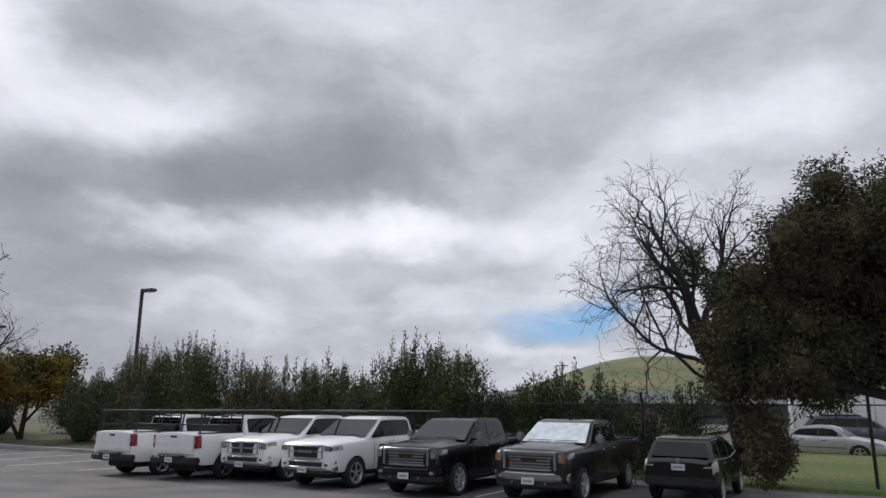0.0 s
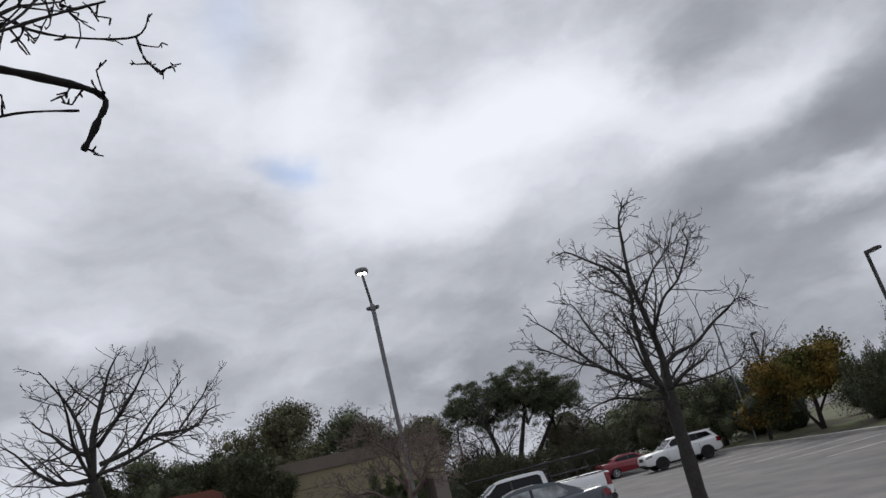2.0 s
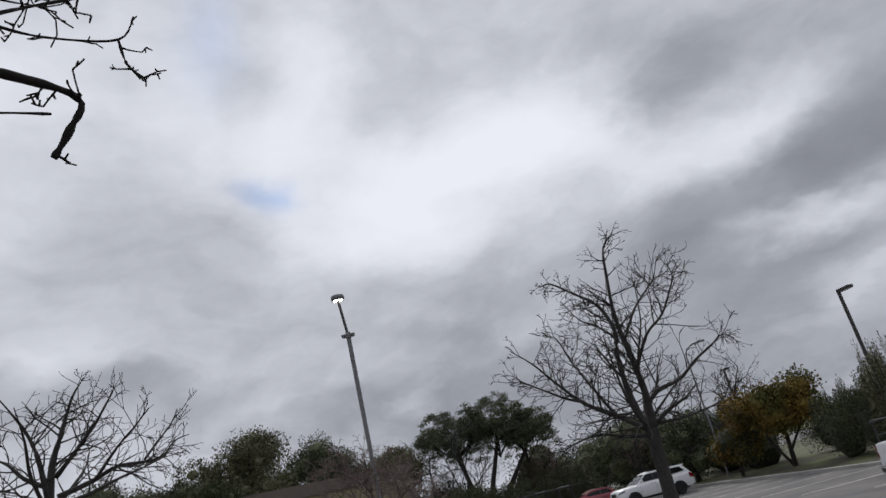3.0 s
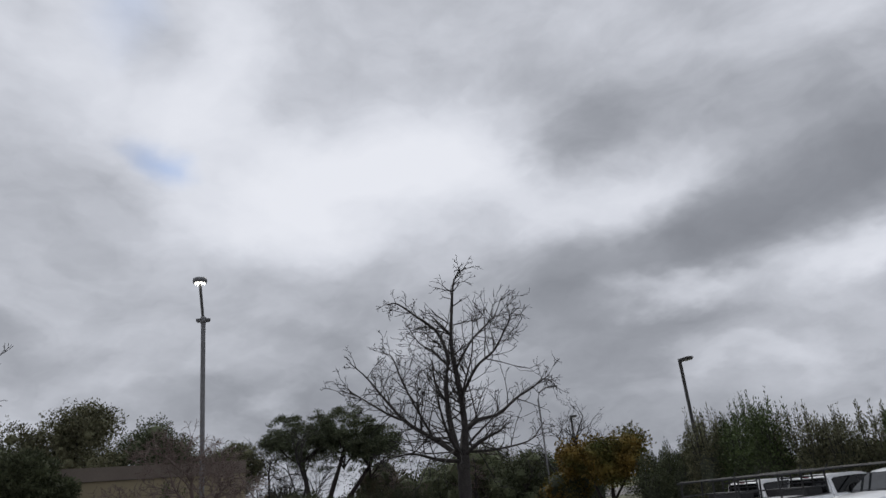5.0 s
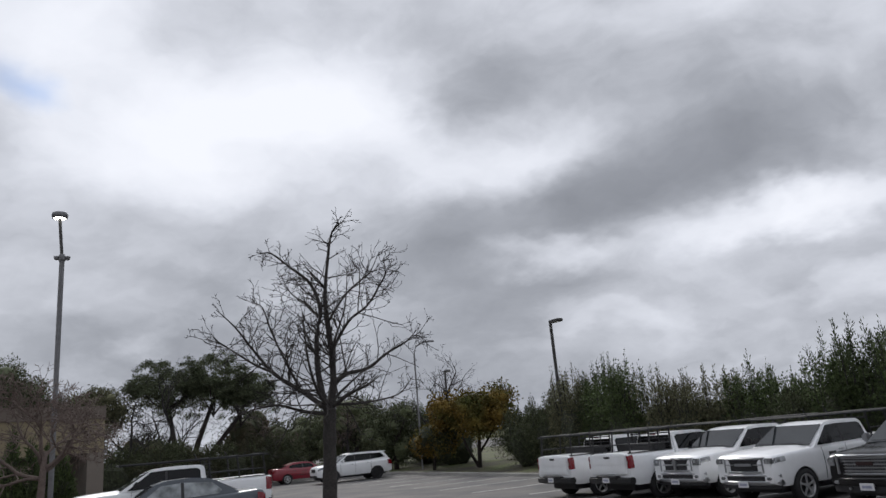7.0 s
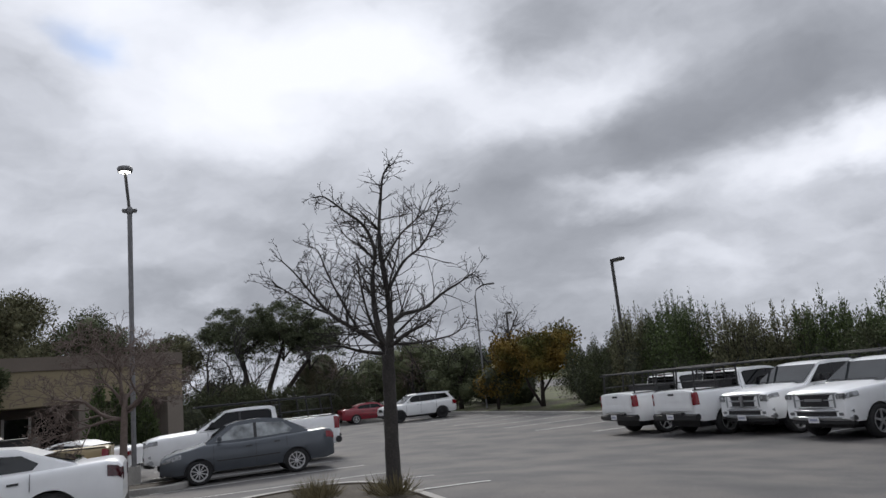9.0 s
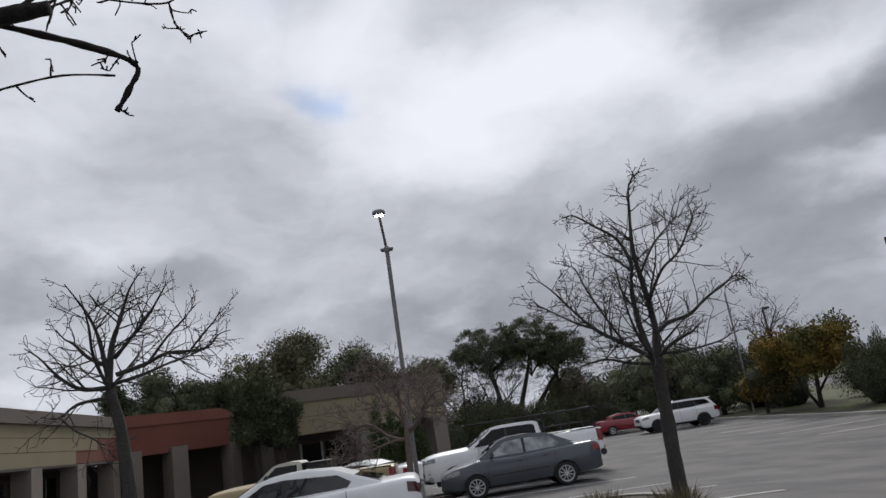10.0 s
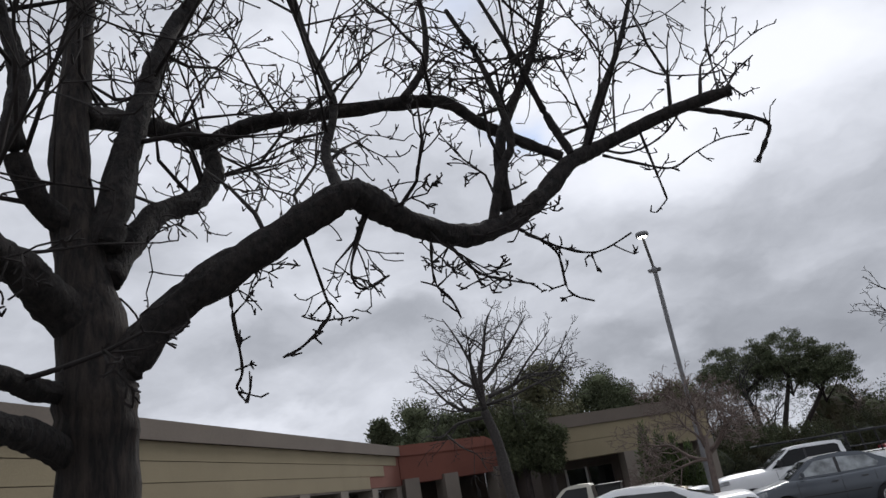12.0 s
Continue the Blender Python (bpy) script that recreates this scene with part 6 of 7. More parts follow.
# autumn tree at the kerb
leafy_tree("autumn_tree", -22.5, 40.8, "small tree with yellow-orange and green leaves", [[((0, 0, 0), 0.16), ((0.1, 0, 1.2), 0.13), ((0.2, 0, 2.4), 0.1)], [((0, 0, 0.2), 0.1), ((-0.7, -0.2, 1.6), 0.08), ((-1.0, -0.3, 2.8), 0.05)], [((0.05, 0, 1), 0.08), ((0.9, 0.3, 2.2), 0.06), ((1.4, 0.6, 3.2), 0.04)]],
           scatter_blobs(rng, 20, 0, 0, 3.5, 2.6, 2.2, 1.3, 0.85, 0.85), 17000, (0.17, 0.11), M_LEAF_ORANGE, 71, core=0.6, core_mat=M_LEAF_ORANGE, shell=0.5)
leafy_tree("autumn_tree", -26.6, 42.0, "smaller tree with yellow-green leaves", [[((0, 0, 0), 0.12), ((0.1, 0, 1.2), 0.1), ((0.1, 0, 2.2), 0.07)]],
           scatter_blobs(rng, 9, 0, 0, 2.2, 1.2, 1.2, 1.0, 0.8, 0.9), 6000, (0.17, 0.11), M_LEAF_ORANGE, 72, core=0.75)


def pine(x, y, h, lean, dome, seed, label):
    """An umbrella pine: bare forked stems under a broad dome (x, y, z, across, up) of needle clumps."""
    r = random.Random(seed)
    cx, cy, cz, rr, rz = dome
    rows = [[((0, 0, 0), 0.3), ((lean[0] * 0.4, lean[1] * 0.4, h * 0.35), 0.22), ((lean[0], lean[1], h * 0.7), 0.15), ((cx, cy, cz), 0.06)]]
    blobs = []
    for k in range(int(20 * rr * rr)):
        a, q = r.random() * 6.283, r.random() ** 0.5
        up = math.sqrt(max(0.0, 1 - q * q)) * r.uniform(-0.8, 1.0) - 0.25 * q * r.random()
        s = r.uniform(0.3, 0.62)
        blobs.append((cx + math.cos(a) * q * rr, cy + math.sin(a) * q * rr, cz + up * rz, s * 1.05, s * 1.05, s * 0.52))
    for k in range(12):
        a, q = r.random() * 6.283, r.uniform(0.5, 1.05)
        s = r.uniform(0.25, 0.5)
        blobs.append((cx + math.cos(a) * q * rr, cy + math.sin(a) * q * rr, cz - rz * r.uniform(0.5, 1.1), s, s, s * 0.5))
    for k in range(9):
        a, q = r.random() * 6.283, r.uniform(0.4, 0.85)
        e = Vector((cx + math.cos(a) * q * rr, cy + math.sin(a) * q * rr, cz - rz * 0.1))
        s = Vector((lean[0], lean[1], h * r.uniform(0.55, 0.7)))
        rows.append([(s, 0.08), (s.lerp(e, 0.55) + Vector((0, 0, -0.25)), 0.055), (e, 0.03)])
    return leafy_tree("umbrella_pine", x, y, label, rows, blobs, 150 * len(blobs), (0.17, 0.055), M_LEAF_PINE, seed, up=0.5, shell=0.0, core=0.28, core_mat=M_LEAF_PINE)


# direction helper: place by bearing (degrees left of +y) and distance
def bearing(a, d):
    return (0.2 - math.sin(radians(a)) * d, 0.9 + math.cos(radians(a)) * d)


pine(-50.8, 41.0, 9.6, (-0.6, -0.7), (-0.6, -0.7, 8.4, 3.3, 2.7), 81, "tall umbrella pine with a broad dark crown")
pine(-50.4, 41.4, 9.8, (1.4, 1.6), (1.5, 1.7, 8.5, 3.1, 2.4), 82, "leaning umbrella pine with a broad dark crown")
pine(-50.0, 41.9, 8.0, (2.4, 2.8), (2.9, 3.3, 7.2, 2.5, 1.9), 83, "low leaning pine with a dark crown")


def round_tree(a, d, top, width, mat, seed, label, low=0.35, n=14, leaf=(0.2, 0.09), count=15000, core=0.55, name="evergreen_tree", shape=1.0):
    x, y = bearing(a, d)
    r = random.Random(seed)
    cz = top * (1 + low) / 2
    blobs = scatter_blobs(r, n, 0, 0, cz, width * 0.33, width * 0.33, (top - cz) * 0.72, width * 0.19, 0.9)
    return leafy_tree(name, x, y, label, [[((0, 0, 0), 0.2), ((0.1, 0, top * 0.4), 0.15), ((0, 0.1, top * 0.75), 0.08)]] + [[((0.1, 0, top * 0.35), 0.08), ((b[0], b[1], b[2]), 0.03)] for b in blobs[:6]], blobs, count, leaf, mat, seed, up=0.25, shell=0.5, core=core, core_mat=mat)


round_tree(68.2, 55.5, 12.0, 6.6, M_LEAF_OLIVE, 91, "tall airy evergreen behind the office building", 0.3, 30, count=22000, core=0.3)
round_tree(71.0, 56, 10.2, 5.4, M_LEAF_OLIVE, 92, "airy evergreen behind the office building", 0.4, 20, core=0.3)
round_tree(62.9, 61.5, 10.5, 6.6, M_LEAF_PINE, 93, "dark pine behind the office building", 0.45, 24, count=19000, core=0.45)
round_tree(57.3, 65.5, 9.8, 5.6, M_LEAF_OLIVE, 94, "olive-green tree behind the office wing", 0.4, 20, core=0.4)
round_tree(60.0, 64, 8.4, 5.0, M_LEAF_DARK, 95, "dark tree behind the office wing", 0.3, 16)
round_tree(65.6, 60, 8.6, 4.6, M_LEAF_DARK, 90, "dark tree behind the office building", 0.3, 16)
round_tree(73.2, 55, 9.4, 5.4, M_LEAF_DARK, 96, "dark tree behind the office roof", 0.25, 18)
round_tree(75.6, 56, 9.7, 5.6, M_LEAF_PINE, 97, "dark round tree behind the office roof", 0.3, 18)
round_tree(78.2, 56, 10.2, 5.8, M_LEAF_PINE, 98, "dark round tree behind the office roof", 0.3, 18)
round_tree(80.4, 57, 9.4, 3.6, M_LEAF_PINE, 99, "dark round tree behind the office roof", 0.3, 12)
round_tree(71.4, 35.5, 5.9, 3.2, M_LEAF_DARK, 101, "dark bushy juniper before the terracotta entry", 0.42, 18, (0.2, 0.06), 18000)
round_tree(69.6, 35.0, 5.0, 2.4, M_LEAF_DARK, 102, "dark bushy juniper before the office wing", 0.42, 14, (0.2, 0.06), 12000)
round_tree(46.5, 70, 5.9, 9.0, M_LEAF_RUST, 103, "brownish woodland tree at the lot's far end", 0.1, 16, count=9000)
round_tree(42.5, 66, 5.9, 9.0, M_LEAF_DARK, 104, "dark woodland tree at the lot's far end", 0.1, 16, count=9000)
round_tree(39.0, 60, 6.1, 8.0, M_LEAF_DARK, 105, "dark woodland tree at the lot's far end", 0.1, 16, count=9000)
round_tree(53.5, 60, 4.4, 8.0, M_LEAF_RUST, 106, "brownish woodland tree at the lot's far end", 0.1, 16, count=8000)
round_tree(36.0, 56, 5.5, 6.0, M_LEAF_DARK, 107, "dark woodland tree at the lot's far end", 0.1, 14, count=8000)
for k, (a, d, top) in enumerate(((62.3, 33.5, 3.7), (61.2, 33.5, 3.2), (60.2, 33.8, 3.0), (59.2, 33.6, 2.6))):
    x, y = bearing(a, d)
    leafy_tree("juniper", x, y, "narrow upright juniper before the office wing", [[((0, 0, 0), 0.08), ((0, 0, top * 0.8), 0.03)]], [(0, 0, top * 0.25, 0.55, 0.55, top * 0.25), (0, 0, top * 0.55, 0.35, 0.35, top * 0.25), (0.05, 0, top * 0.8, 0.16, 0.16, top * 0.22)], 2600, (0.18, 0.06), M_LEAF_GREEN, 130 + k, up=1.0, core=0.7)

# the great dark evergreen at the edge of the lot
rng = random.Random(8)
blobs = scatter_blobs(rng, 34, -0.8, 0.2, 5.6, 1.75, 1.6, 1.75, 0.62, 0.9) + scatter_blobs(rng, 34, 1.2, -0.3, 5.3, 2.1, 1.8, 2.1, 0.68, 0.9) + scatter_blobs(rng, 22, -2.55, 0.5, 4.1, 0.8, 0.9, 1.25, 0.5, 1.1)
blobs += scatter_blobs(rng, 18, -1.7, 0.0, 3.1, 1.3, 0.9, 0.45, 0.5, 0.9) + scatter_blobs(rng, 10, -2.6, -0.15, 1.6, 0.35, 0.4, 0.85, 0.36, 1.2) + scatter_blobs(rng, 26, 0.2, -0.2, 3.7, 2.2, 1.0, 0.7, 0.6, 0.9)
blobs += scatter_blobs(rng, 18, -2.95, 0.3, 3.5, 0.5, 0.6, 1.2, 0.42, 1.1)
leafy_tree("evergreen_tree", 9.6, 16.6, "massive dark evergreen with drooping rusty-green foliage", [[((1.6, 0.2, 0), 0.34), ((1.4, 0.2, 1.2), 0.28), ((0.9, 0.1, 2.4), 0.25), ((0.0, 0, 3.6), 0.16)], [((1.4, 0.2, 1.2), 0.2), ((2.4, 0.5, 3.0), 0.16), ((3.0, 0.6, 4.4), 0.1)], [((0.9, 0.1, 2.4), 0.14), ((-0.9, -0.4, 2.7), 0.1), ((-2.4, -0.6, 2.9), 0.06)]],
           blobs, 280000, (0.1, 0.032), M_LEAF_RUST, 111, droop=0.7, core=0.52, core_mat=M_LEAF_RUST, shell=0.5)

# ---- islands, tufts ----
island("island", (-7.3, 8.1), 3.4, 1.5, -31.5, "kerbed planting island with dry grass round a young tree")
island("island", (-18.7, 10.9), 2.4, 0.9, 33, "kerbed planting island below the lamp")


def tuft(x, y, h, seed):
    t = thing("grass_tuft", foot(x, y, -0.12), "clump of dry ornamental grass", "grass", "grass tufts")
    leaf_mesh("grass_clump", [(0, 0, 0.02, 0.18, 0.18, 0.03)], 380, h * 1.05, 0.008, M_BLADE, t, seed, up=1.6, shell=0.1)


for k, (x, y, h) in enumerate(((-6.75, 9.0, 0.34), (-7.15, 9.15, 0.3), (-8.0, 8.75, 0.36), (-8.4, 8.9, 0.3), (-7.8, 8.5, 0.22))):
    tuft(x, y, h * 0.78, 200 + k)

# ---- lot lamps ----
x, y = bearing(22.9, 39)
arm_lamp(x, y, 7.6, -25)
x, y = bearing(31.7, 62)
arm_lamp(x, y, 7.5, -35)
x, y = bearing(34.0, 52)
z = gz(x, y)
p = thing("street_lamp", Matrix.Translation((x, y, z)) @ pose(0, 0, 0, 0, 0, 30), "slim pale pole with a curved lamp arm", "street lamp")
tube("pole", [(0, 0, 0), (0, 0, 8.2), (0.15, 0, 8.7), (0.6, 0, 8.95), (1.0, 0, 9.0)], 0.06, M_POLE, p, 8)
part("lamp_head", box_bm([(0.9, -0.1, 8.93, 1.5, 0.1, 9.05)], 0.03), M_POLE, p)

# ---- behind the fence ----


def hill():
    verts, faces = [], []
    n, m = 60, 14
    for i in range(n + 1):
        a = radians(30 - 100 * i / n)
        for j in range(m + 1):
            d = 260 + 700 * j / m
            crest = math.exp(-((j / m - 0.55) / 0.28) ** 2)
            deg = 30 - 100 * i / n
            hgt = 18.5 * math.exp(-((deg + 17) / 11.5) ** 2) + 17 * math.exp(-((deg + 33) / 14.0) ** 2) + 6 + 3 * math.sin(deg * 0.35)
            verts.append((-math.sin(a) * d, math.cos(a) * d, -0.4 + hgt * crest * 1.45))
    for i in range(n):
        for j in range(m):
            q = i * (m + 1) + j
            faces.append((q, q + m + 1, q + m + 2, q + 1))
    return tagged(mesh_object("hill", verts, faces, M_HILL, smooth=True), "smooth green grassy hill in the distance", "hill", kind="structure")


hill()


def fence(a, b, h, gap, label):
    a, b = Vector((*a, 0)), Vector((*b, 0))
    t = thing("chain_link_fence", Matrix(), label, "fence")
    n = int((b - a).length / gap)
    for k in range(n + 1):
        p = a.lerp(b, k / n)
        z = gz(p.x, p.y)
        out = Vector((-(b - a).y, (b - a).x, 0)).normalized()
        tube("post", [(p.x, p.y, z), (p.x, p.y, z + h), (p.x - out.x * 0.25, p.y - out.y * 0.25, z + h + 0.35)], 0.05, M_STEEL, t, 6)
    za, zb = gz(a.x, a.y), gz(b.x, b.y)
    tube("top_rail", [(a.x, a.y, za + h - 0.05), (b.x, b.y, zb + h - 0.05)], 0.022, M_STEEL, t, 6)
    rows = []
    length = (b - a).length
    step = 0.11
    d = (b - a).normalized()
    for k in range(int((length - h) / step)):
        p = a + d * (k * step)
        q = p + d * h
        for u, v in ((p, q), (q, p)):
            rows.append([((u.x, u.y, za + 0.05), 0.0022), ((v.x, v.y, za + h - 0.05), 0.0022)])
    v, f = tube_data(rows, 3, False)
    mesh_object("wire_mesh", v, f, M_STEEL, t)


fence((1.23, 28.0), (17.9, 18.55), 2.35, 6.1, "tall black chain-link fence with angled post tops")

b = thing("warehouse", Matrix(), "long low grey warehouse with a pale roof", "building")
wall_box("wall", (60, 78), (4, 92), -0.3, 2.2, 20, M_WALLGREY, b)
wall_box("roof", (61, 77), (3, 91.5), 2.21, 3.6, 22, M_ROOFGREY, b, "pale metal roof", 0.5)
for k in range(9):
    u0 = lerp2((60, 78), (4, 92), 0.08 + 0.1 * k)
    u1 = lerp2((60, 78), (4, 92), 0.13 + 0.1 * k)
    wall_box("window", u0, u1, 0.6, 1.6, 0.1, M_WINDOW, b, "", 0.05)

S = with_paint(sedan_spec(4.6, 0.88, 1.45, 0.33, 1.35, -1.3, 0.92, 0.96, 1.05, 1.05, -1.7, "five"), M_SILVER)
x, y = bearing(-27.6, 36)
make_vehicle(S, "sedan", placed(x, y, -128), M_SILVER, "silver sedan parked behind the fence", "car", "cars behind the fence")
S = with_paint(suv_spec(), M_GREY)
x, y = bearing(-29.5, 42)
make_vehicle(S, "suv", placed(x, y, -115), M_GREY, "dark grey sport utility vehicle behind the fence", "suv", "cars behind the fence")
S = with_paint(sedan_spec(), M_GREY)
x, y = bearing(-14.2, 33)
make_vehicle(S, "sedan", placed(x, y, -140), M_GREY, "dark grey sedan parked behind the fence", "car", "cars behind the fence")
S = with_paint(suv_spec(), M_RED)
x, y = bearing(-15.2, 50)
make_vehicle(S, "suv", placed(x, y, 150), M_RED, "red vehicle parked behind the fence", "suv", "cars behind the fence")
S = with_paint(sedan_spec(), M_WHITE)
x, y = bearing(-13.6, 48)
make_vehicle(S, "sedan", placed(x, y, 160), M_WHITE, "white sedan parked behind the fence", "car", "cars behind the fence")


def box_trailer(m):
    t = thing("box_trailer", m, "white box trailer parked behind the fence", "trailer")
    part("box", box_bm([(-1.2, -4, 0.6, 1.2, 4, 2.75)], 0.04), M_WHITE, t)
    for y in (-3.9, -2.6, -1.3, 0, 1.3, 2.6, 3.9):
        for x in (-1.21, 1.2):
            part("rib", box_bm([(x, y - 0.03, 0.62, x + 0.012, y + 0.03, 2.7)]), M_SILVER, t)
    part("chassis", box_bm([(-0.9, -3.9, 0.4, 0.9, 4.9, 0.6)], 0.02), M_STEEL, t)
    for y in (-1.2, -0.3):
        for x in (-1.05, 1.05):
            wheel(t, y, x, 0.36, 0.22, "five")


x, y = bearing(-30.5, 46)
box_trailer(placed(x, y, -112))
x, y = bearing(-9.6, 190)
p = thing("utility_pole", Matrix.Translation((x, y, 0)), "wooden utility pole with a cross arm", "utility pole")
tube("pole", [(0, 0, 0), (0, 0, 13.0)], 0.16, M_BARK, p, 8)
part("cross_arm", box_bm([(-1.6, -0.1, 12.0, 1.6, 0.1, 12.25)], 0.02), M_BARK, p)

# ---- the old tree beside the walk ----


def bark_mesh(name, row, mat, parent, sides=22, ridge=0.09, seed=1.0):
    """A limb with furrowed bark."""
    v, f = tube_data([row], sides)
    v = [Vector(p) for p in v]
    for k, (c, r) in enumerate(row):
        for s in range(sides):
            i = k * sides + s
            w = noise.noise(Vector((s * 2.1 + seed, k * 0.22, seed * 3))) + 0.5 * noise.noise(Vector((s * 4.7, k * 0.5 + seed, 2.0)))
            v[i] = Vector(c) + (v[i] - Vector(c)) * (1 + ridge * w)
    return mesh_object(name, v, f, mat, parent, smooth=True)


def old_tree():
    rng = random.Random(77)
    base = gz(-2.15, -1.78)
    t = thing("old_tree", Matrix(), "old leafless tree with furrowed dark bark and long crooked limbs", "tree")
    trunk = [(-2.17, -1.77, base - 0.05), (-2.15, -1.78, base + 0.35), (-2.15, -1.78, 1.4), (-2.15, -1.78, 2.2), (-2.15, -1.78, 2.41), (-2.15, -1.79, 2.58), (-2.18, -1.81, 2.76), (-2.22, -1.86, 3.05), (-2.26, -1.89, 3.37), (-2.32, -1.88, 3.73), (-2.37, -1.87, 4.25), (-2.48, -1.84, 4.94)]
    row = knobbly(rng, trunk, 0.136, 0.035, 0.04, 5)
    row = [(p, r * (1.25 if p.z < base + 0.3 else 1.0) + (0.018 if 2.35 < p.z < 2.8 else 0)) for p, r in row]
    bark_mesh("trunk", row, M_OLDBARK, t, 30, 0.1, 1.0)
    limbs = [
        ([(-2.15, -1.74, 2.50), (-2.15, -1.70, 2.57), (-2.13, -1.50, 2.76), (-2.07, -1.25, 2.90), (-1.99, -1.02, 3.02), (-2.01, -0.94, 3.03), (-2.14, -0.76, 2.99), (-2.26, -0.50, 2.97), (-2.32, -0.28, 3.04), (-2.33, -0.09, 3.16), (-2.35, 0.08, 3.32), (-2.36, 0.29, 3.42), (-2.28, 0.62, 3.54), (-2.14, 0.86, 3.57)], 0.066, 0.025, 20),
        ([(-2.18, -1.77, 2.95), (-2.29, -1.71, 3.36), (-2.40, -1.64, 3.72), (-2.51, -1.55, 4.07), (-2.61, -1.39, 4.44), (-2.70, -1.20, 5.10)], 0.055, 0.018, 16),
        ([(-2.19, -1.76, 2.85), (-2.40, -1.64, 3.15), (-2.61, -1.48, 3.32), (-2.71, -1.41, 3.50), (-2.76, -1.42, 3.65), (-2.75, -1.20, 3.75), (-2.72, -0.92, 3.78), (-2.65, -0.61, 3.79), (-2.57, -0.38, 3.76), (-2.51, -0.23, 3.61), (-2.44, -0.09, 3.48), (-2.37, 0.06, 3.36)], 0.046, 0.022, 20),
        ([(-2.76, -1.42, 3.65), (-2.66, -1.54, 3.64), (-2.49, -1.72, 3.60), (-2.30, -1.86, 3.51)], 0.036, 0.045, 8),
        ([(-2.16, -1.82, 2.67), (-2.06, -1.89, 2.75), (-1.94, -1.96, 2.82), (-1.81, -2.04, 2.86), (-1.70, -2.30, 3.05), (-1.6, -2.7, 3.4)], 0.07, 0.03, 12),
        ([(-2.22, -1.85, 3.01), (-2.10, -1.96, 3.12), (-2.03, -2.01, 3.29), (-2.08, -2.01, 3.55), (-2.11, -2.11, 3.9), (-2.1, -2.3, 4.4)], 0.045, 0.02, 14),
        ([(-2.13, -1.84, 2.48), (-2.00, -1.92, 2.48), (-1.84, -1.96, 2.49), (-1.70, -2.06, 2.51), (-1.5, -2.4, 2.7)], 0.034, 0.02, 5),
        ([(-2.13, -1.85, 2.30), (-1.95, -1.90, 2.34), (-1.79, -1.94, 2.35), (-1.61, -2.02, 2.38), (-1.4, -2.3, 2.5)], 0.05, 0.025, 4),
        ([(-2.34, -0.26, 3.1), (-2.35, -0.24, 3.38), (-2.41, -0.13, 3.61), (-2.43, 0.04, 3.90), (-2.45, 0.20, 4.29), (-2.44, 0.40, 4.84)], 0.03, 0.012, 18),
        ([(-2.35, 0.16, 3.36), (-2.37, 0.33, 3.68), (-2.37, 0.51, 3.97), (-2.35, 0.69, 4.38)], 0.02, 0.009, 12),
        ([(-2.03, -1.00, 3.05), (-2.27, -1.00, 3.34), (-2.36, -0.93, 3.63), (-2.48, -1.00, 4.04), (-2.58, -1.05, 4.58)], 0.024, 0.01, 14),
        ([(-2.30, -0.36, 3.02), (-2.28, -0.28, 3.26), (-2.28, -0.21, 3.42), (-2.35, -0.25, 3.83), (-2.44, -0.33, 4.18)], 0.024, 0.01, 14),
        ([(-2.45, -0.6, 3.7), (-2.5, -0.45, 3.95), (-2.6, -0.4, 4.4), (-2.7, -0.5, 4.9)], 0.02, 0.009, 12),
        ([(-2.35, 0.10, 3.36), (-2.42, 0.06, 3.6), (-2.4, -0.05, 3.9), (-2.5, -0.12, 4.3)], 0.022, 0.009, 12),
    ]
    twigs, rows_of_limbs = [], []
    for k, (pts, r0, r1, kids) in enumerate(limbs):
        row = knobbly(rng, pts, r0, r1, 0.045, 9)
        rows_of_limbs.append(row)
        bark_mesh("limb", row, M_LIMBBARK, t, 20 if r0 > 0.03 else 10, 0.24, 2.0 + k)
        for j in range(int(kids * 0.55)):
            i = rng.randrange(len(row) // 6, len(row) - 1)
            p, r = row[i]
            d = (row[min(i + 1, len(row) - 1)][0] - row[i - 1][0]).normalized()
            side = Vector((rng.gauss(0, 1), rng.gauss(0, 1), rng.gauss(0.35, 0.8)))
            side = (side - d * side.dot(d)).normalized()
            e = (side + d * rng.uniform(0, 0.9) + Vector((0, 0, 0.35))).normalized()
            low = e.z < 0.15
            grow(twigs, rng, p.copy(), e, rng.uniform(0.15, 0.35) if low else rng.uniform(0.3, 0.8), 0.006 if low else min(r * 0.4, 0.009), 1, 3, 0.03, 0.22, [0, 5, 3], 0.1, 0.45)
    # a thick back crown on the limbs nearest the trunk
    inner = [q for row in rows_of_limbs for q in row if q[0].y < -0.9 and q[0].z > 2.75]
    for j in range(30):
        p, r = inner[rng.randrange(len(inner))]
        e = Vector((rng.gauss(-0.25, 0.6), rng.gauss(0.1, 0.8), rng.uniform(-0.15, 1.0))).normalized()
        grow(twigs, rng, p.copy(), e, rng.uniform(0.4, 0.85), min(r * 0.4, 0.008), 1, 3, 0.02, 0.24, [0, 6, 2], 0.2, 0.4)
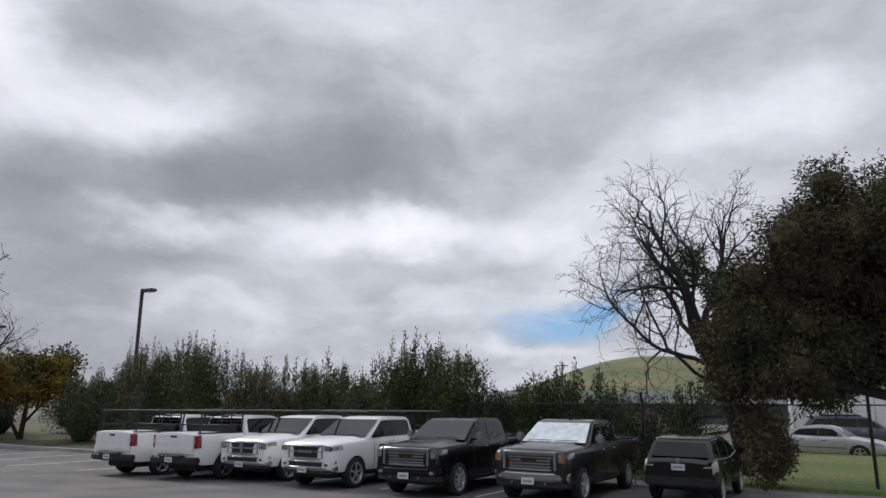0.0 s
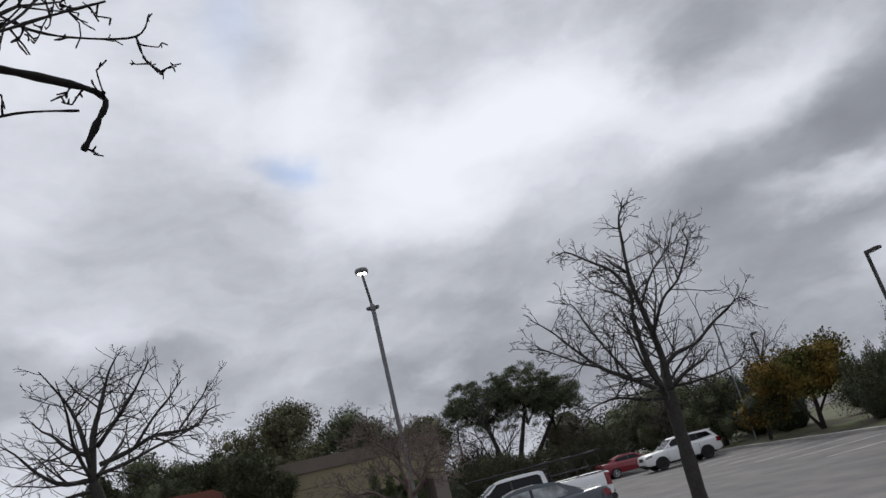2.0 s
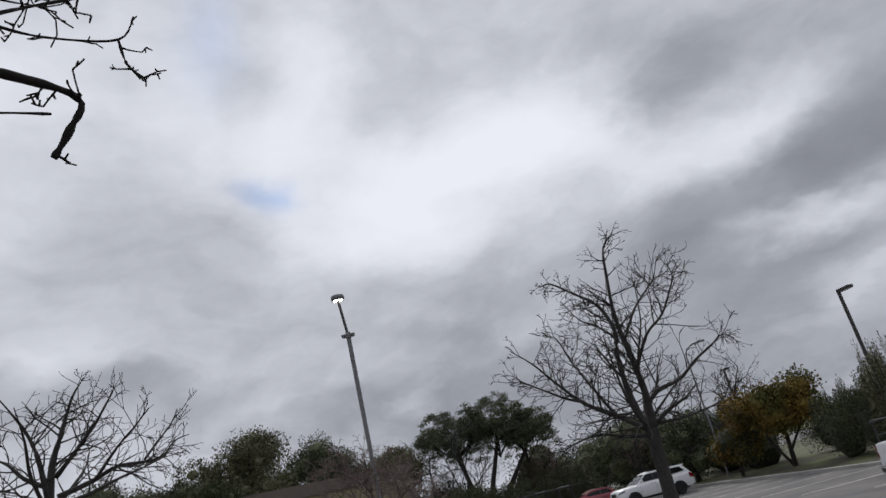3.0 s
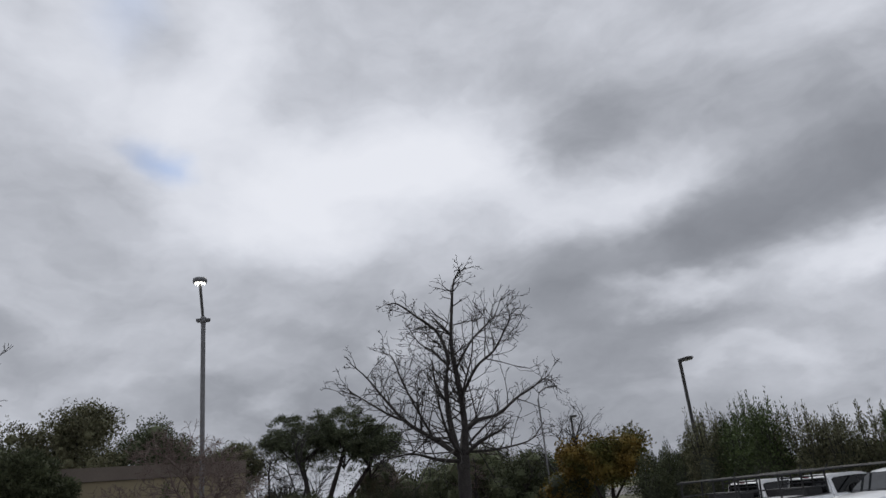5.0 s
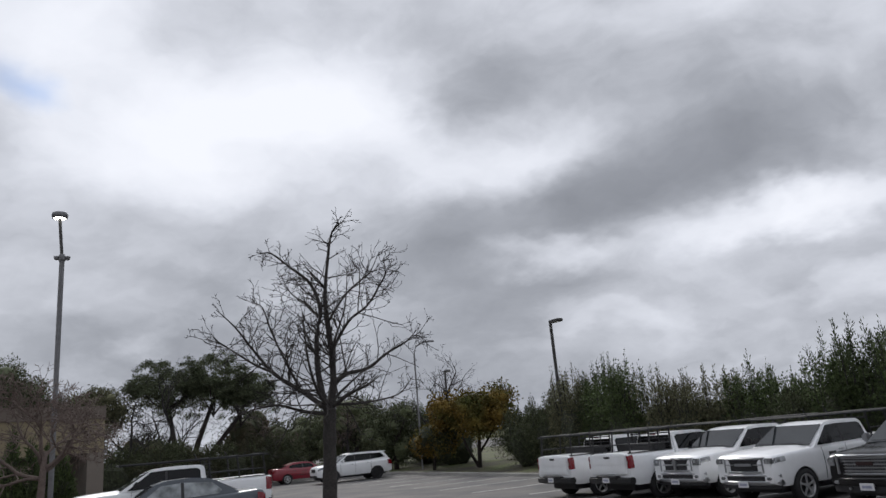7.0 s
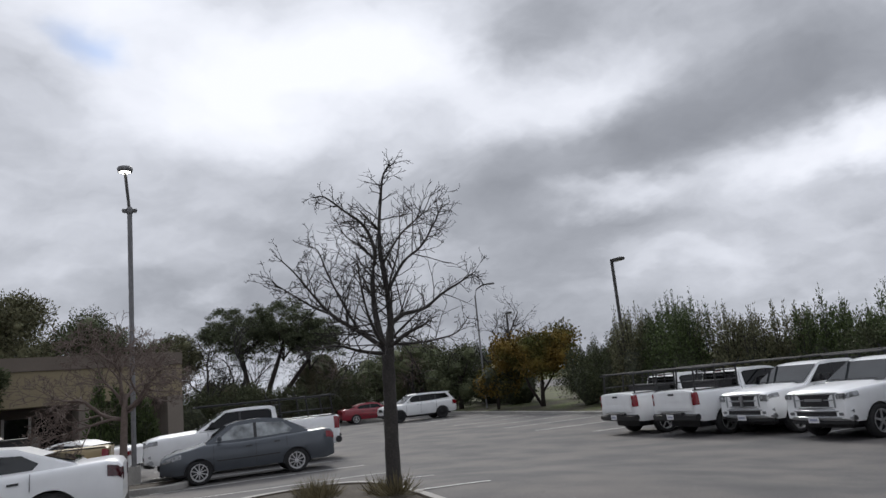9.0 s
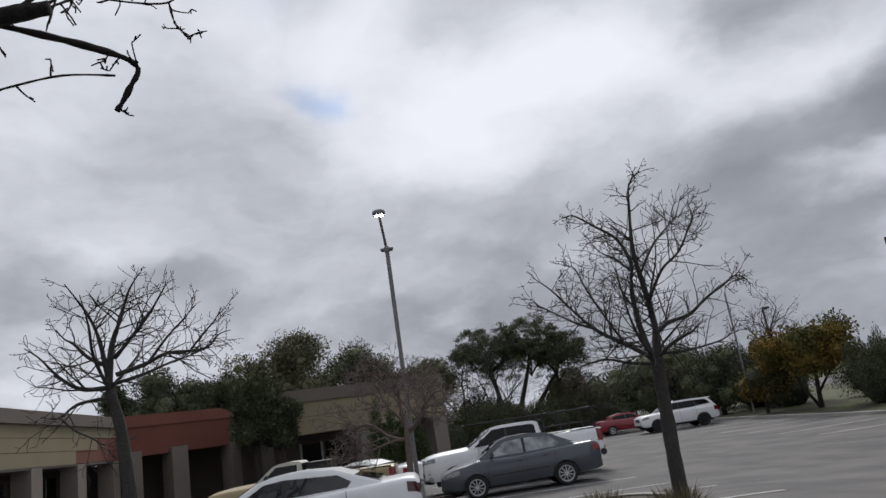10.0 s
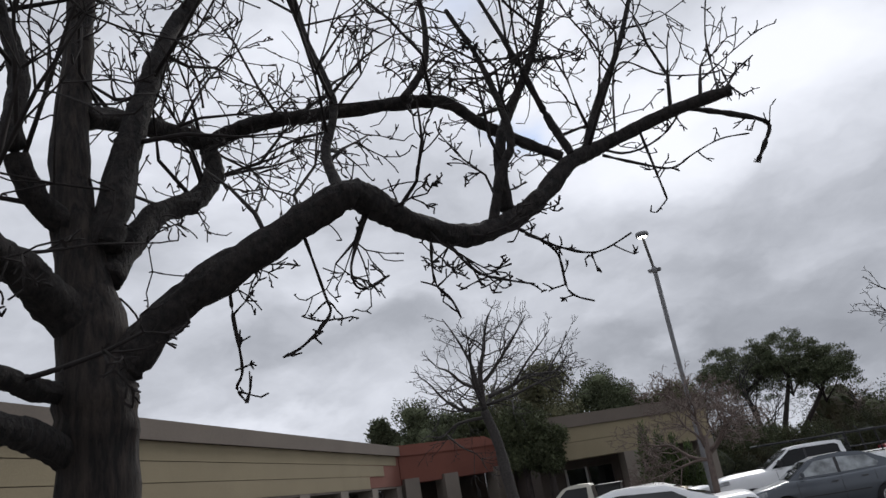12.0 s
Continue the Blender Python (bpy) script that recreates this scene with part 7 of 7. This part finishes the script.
    hanging = [
        [(-2.26, 0.66, 3.55), (-2.31, 0.98, 3.55), (-2.29, 1.16, 3.49), (-2.32, 1.14, 3.40), (-2.36, 1.10, 3.32)],
        [(-2.34, -0.24, 3.02), (-2.33, -0.09, 2.91), (-2.35, -0.06, 2.74), (-2.32, 0.03, 2.68)],
        [(-2.33, -0.21, 2.99), (-2.31, -0.06, 2.91), (-2.29, 0.08, 2.88), (-2.25, 0.23, 2.94)],
        [(-2.11, -1.39, 2.83), (-2.16, -1.38, 2.69), (-2.19, -1.36, 2.52), (-2.21, -1.38, 2.46), (-2.21, -1.35, 2.41)],
        [(-2.06, -1.14, 2.92), (-2.13, -1.08, 2.73), (-2.14, -1.07, 2.66), (-2.16, -1.16, 2.57), (-2.18, -1.23, 2.54)],
        [(-2.04, -0.92, 2.98), (-2.07, -0.99, 2.81), (-2.06, -0.97, 2.72), (-2.09, -0.86, 2.77)],
        [(-2.19, -0.66, 2.94), (-2.19, -0.67, 2.77), (-2.18, -0.62, 2.69), (-2.17, -0.60, 2.62)],
        [(-2.36, 0.48, 3.52), (-2.36, 0.51, 3.3), (-2.37, 0.54, 3.14)],
        [(-2.17, 0.82, 3.57), (-2.3, 0.95, 3.78), (-2.41, 1.08, 4.09), (-2.39, 1.16, 4.37)],
        [(-2.16, 0.84, 3.57), (-2.24, 1.02, 3.74), (-2.28, 1.20, 3.87)],
        [(-2.22, -0.60, 2.94), (-2.2, -0.5, 2.8), (-2.17, -0.4, 2.75), (-2.15, -0.3, 2.72)],
        [(-2.36, 0.35, 3.46), (-2.6, 0.6, 3.95), (-2.8, 0.85, 4.18), (-2.8, 1.03, 4.11), (-2.77, 1.2, 4.08), (-2.72, 1.41, 4.09), (-2.7, 1.47, 4.2)],
        [(-2.36, 0.26, 3.36), (-2.36, 0.42, 3.32), (-2.36, 0.6, 3.29), (-2.36, 0.74, 3.36), (-2.36, 0.92, 3.44), (-2.36, 1.1, 3.47)],
        [(-2.36, 0.24, 3.4), (-2.36, 0.36, 3.37), (-2.36, 0.49, 3.4), (-2.36, 0.63, 3.48), (-2.36, 0.72, 3.57)],
        [(-2.72, 1.41, 4.09), (-2.72, 1.43, 3.99), (-2.71, 1.46, 3.94), (-2.7, 1.49, 3.9)],
    ]
    for k, pts in enumerate(hanging):
        row = knobbly(rng, pts, 0.0065 if k else 0.013, 0.004 if k else 0.01, 0.14, 5)
        bark_mesh("drooping_twig", row, M_SPURBARK, t, 6, 0.05, 30.0 + k)
        for j in range(2 if k == 7 else 6):
            p, r = row[rng.randrange(2, len(row))]
            e = Vector((rng.gauss(0, 1), rng.gauss(0, 1), rng.gauss(0, 0.8))).normalized()
            grow(twigs, rng, p.copy(), e, rng.uniform(0.04, 0.11), 0.004, 2, 3, 0.0, 0.12, [0, 0, 1], 0.5, 0.5)
    # short spurs along every twig
    spurs = []
    for lv, row in twigs:
        for p, r in row[1:]:
            if rng.random() < 0.35:
                e = Vector((rng.gauss(0, 1), rng.gauss(0, 1), rng.gauss(0.2, 1))).normalized()
                spurs.append([(p, 0.0045), (p + e * rng.uniform(0.012, 0.035), 0.003)])
    rows = [[(p, max(r * rng.uniform(0.85, 1.25), 0.0028)) for p, r in row] for lv, row in twigs]
    v, f = tube_data(rows, 5)
    ob = mesh_object("fine_branching", v, f, M_SPURBARK, t, smooth=True)
    ob["kind"] = "stuff"
    v, f = tube_data(spurs, 3)
    mesh_object("spur_growth", v, f, M_SPURBARK, t)["kind"] = "stuff"


old_tree()
S = with_paint(sedan_spec(4.7, 0.91, 1.48, 0.34, 1.4, -1.35, 0.96, 1.02, 1.1, 1.15, -1.7, "five", back_top=-1.0), M_SILVER)
S["glass_mat"] = M_SCREEN
car = make_vehicle(S, "sedan", placed(-5.0, 1.25, -46), M_SILVER, "pale silver four-door sedan standing near the old tree", "car")
part("roof_antenna", prism_bm([(-0.8, 1.41, 0.012), (-1.0, 1.41, 0.02), (-1.0, 1.53, 0.008), (-0.94, 1.53, 0.006)], 0.003), M_SILVER, car, "shark-fin antenna")
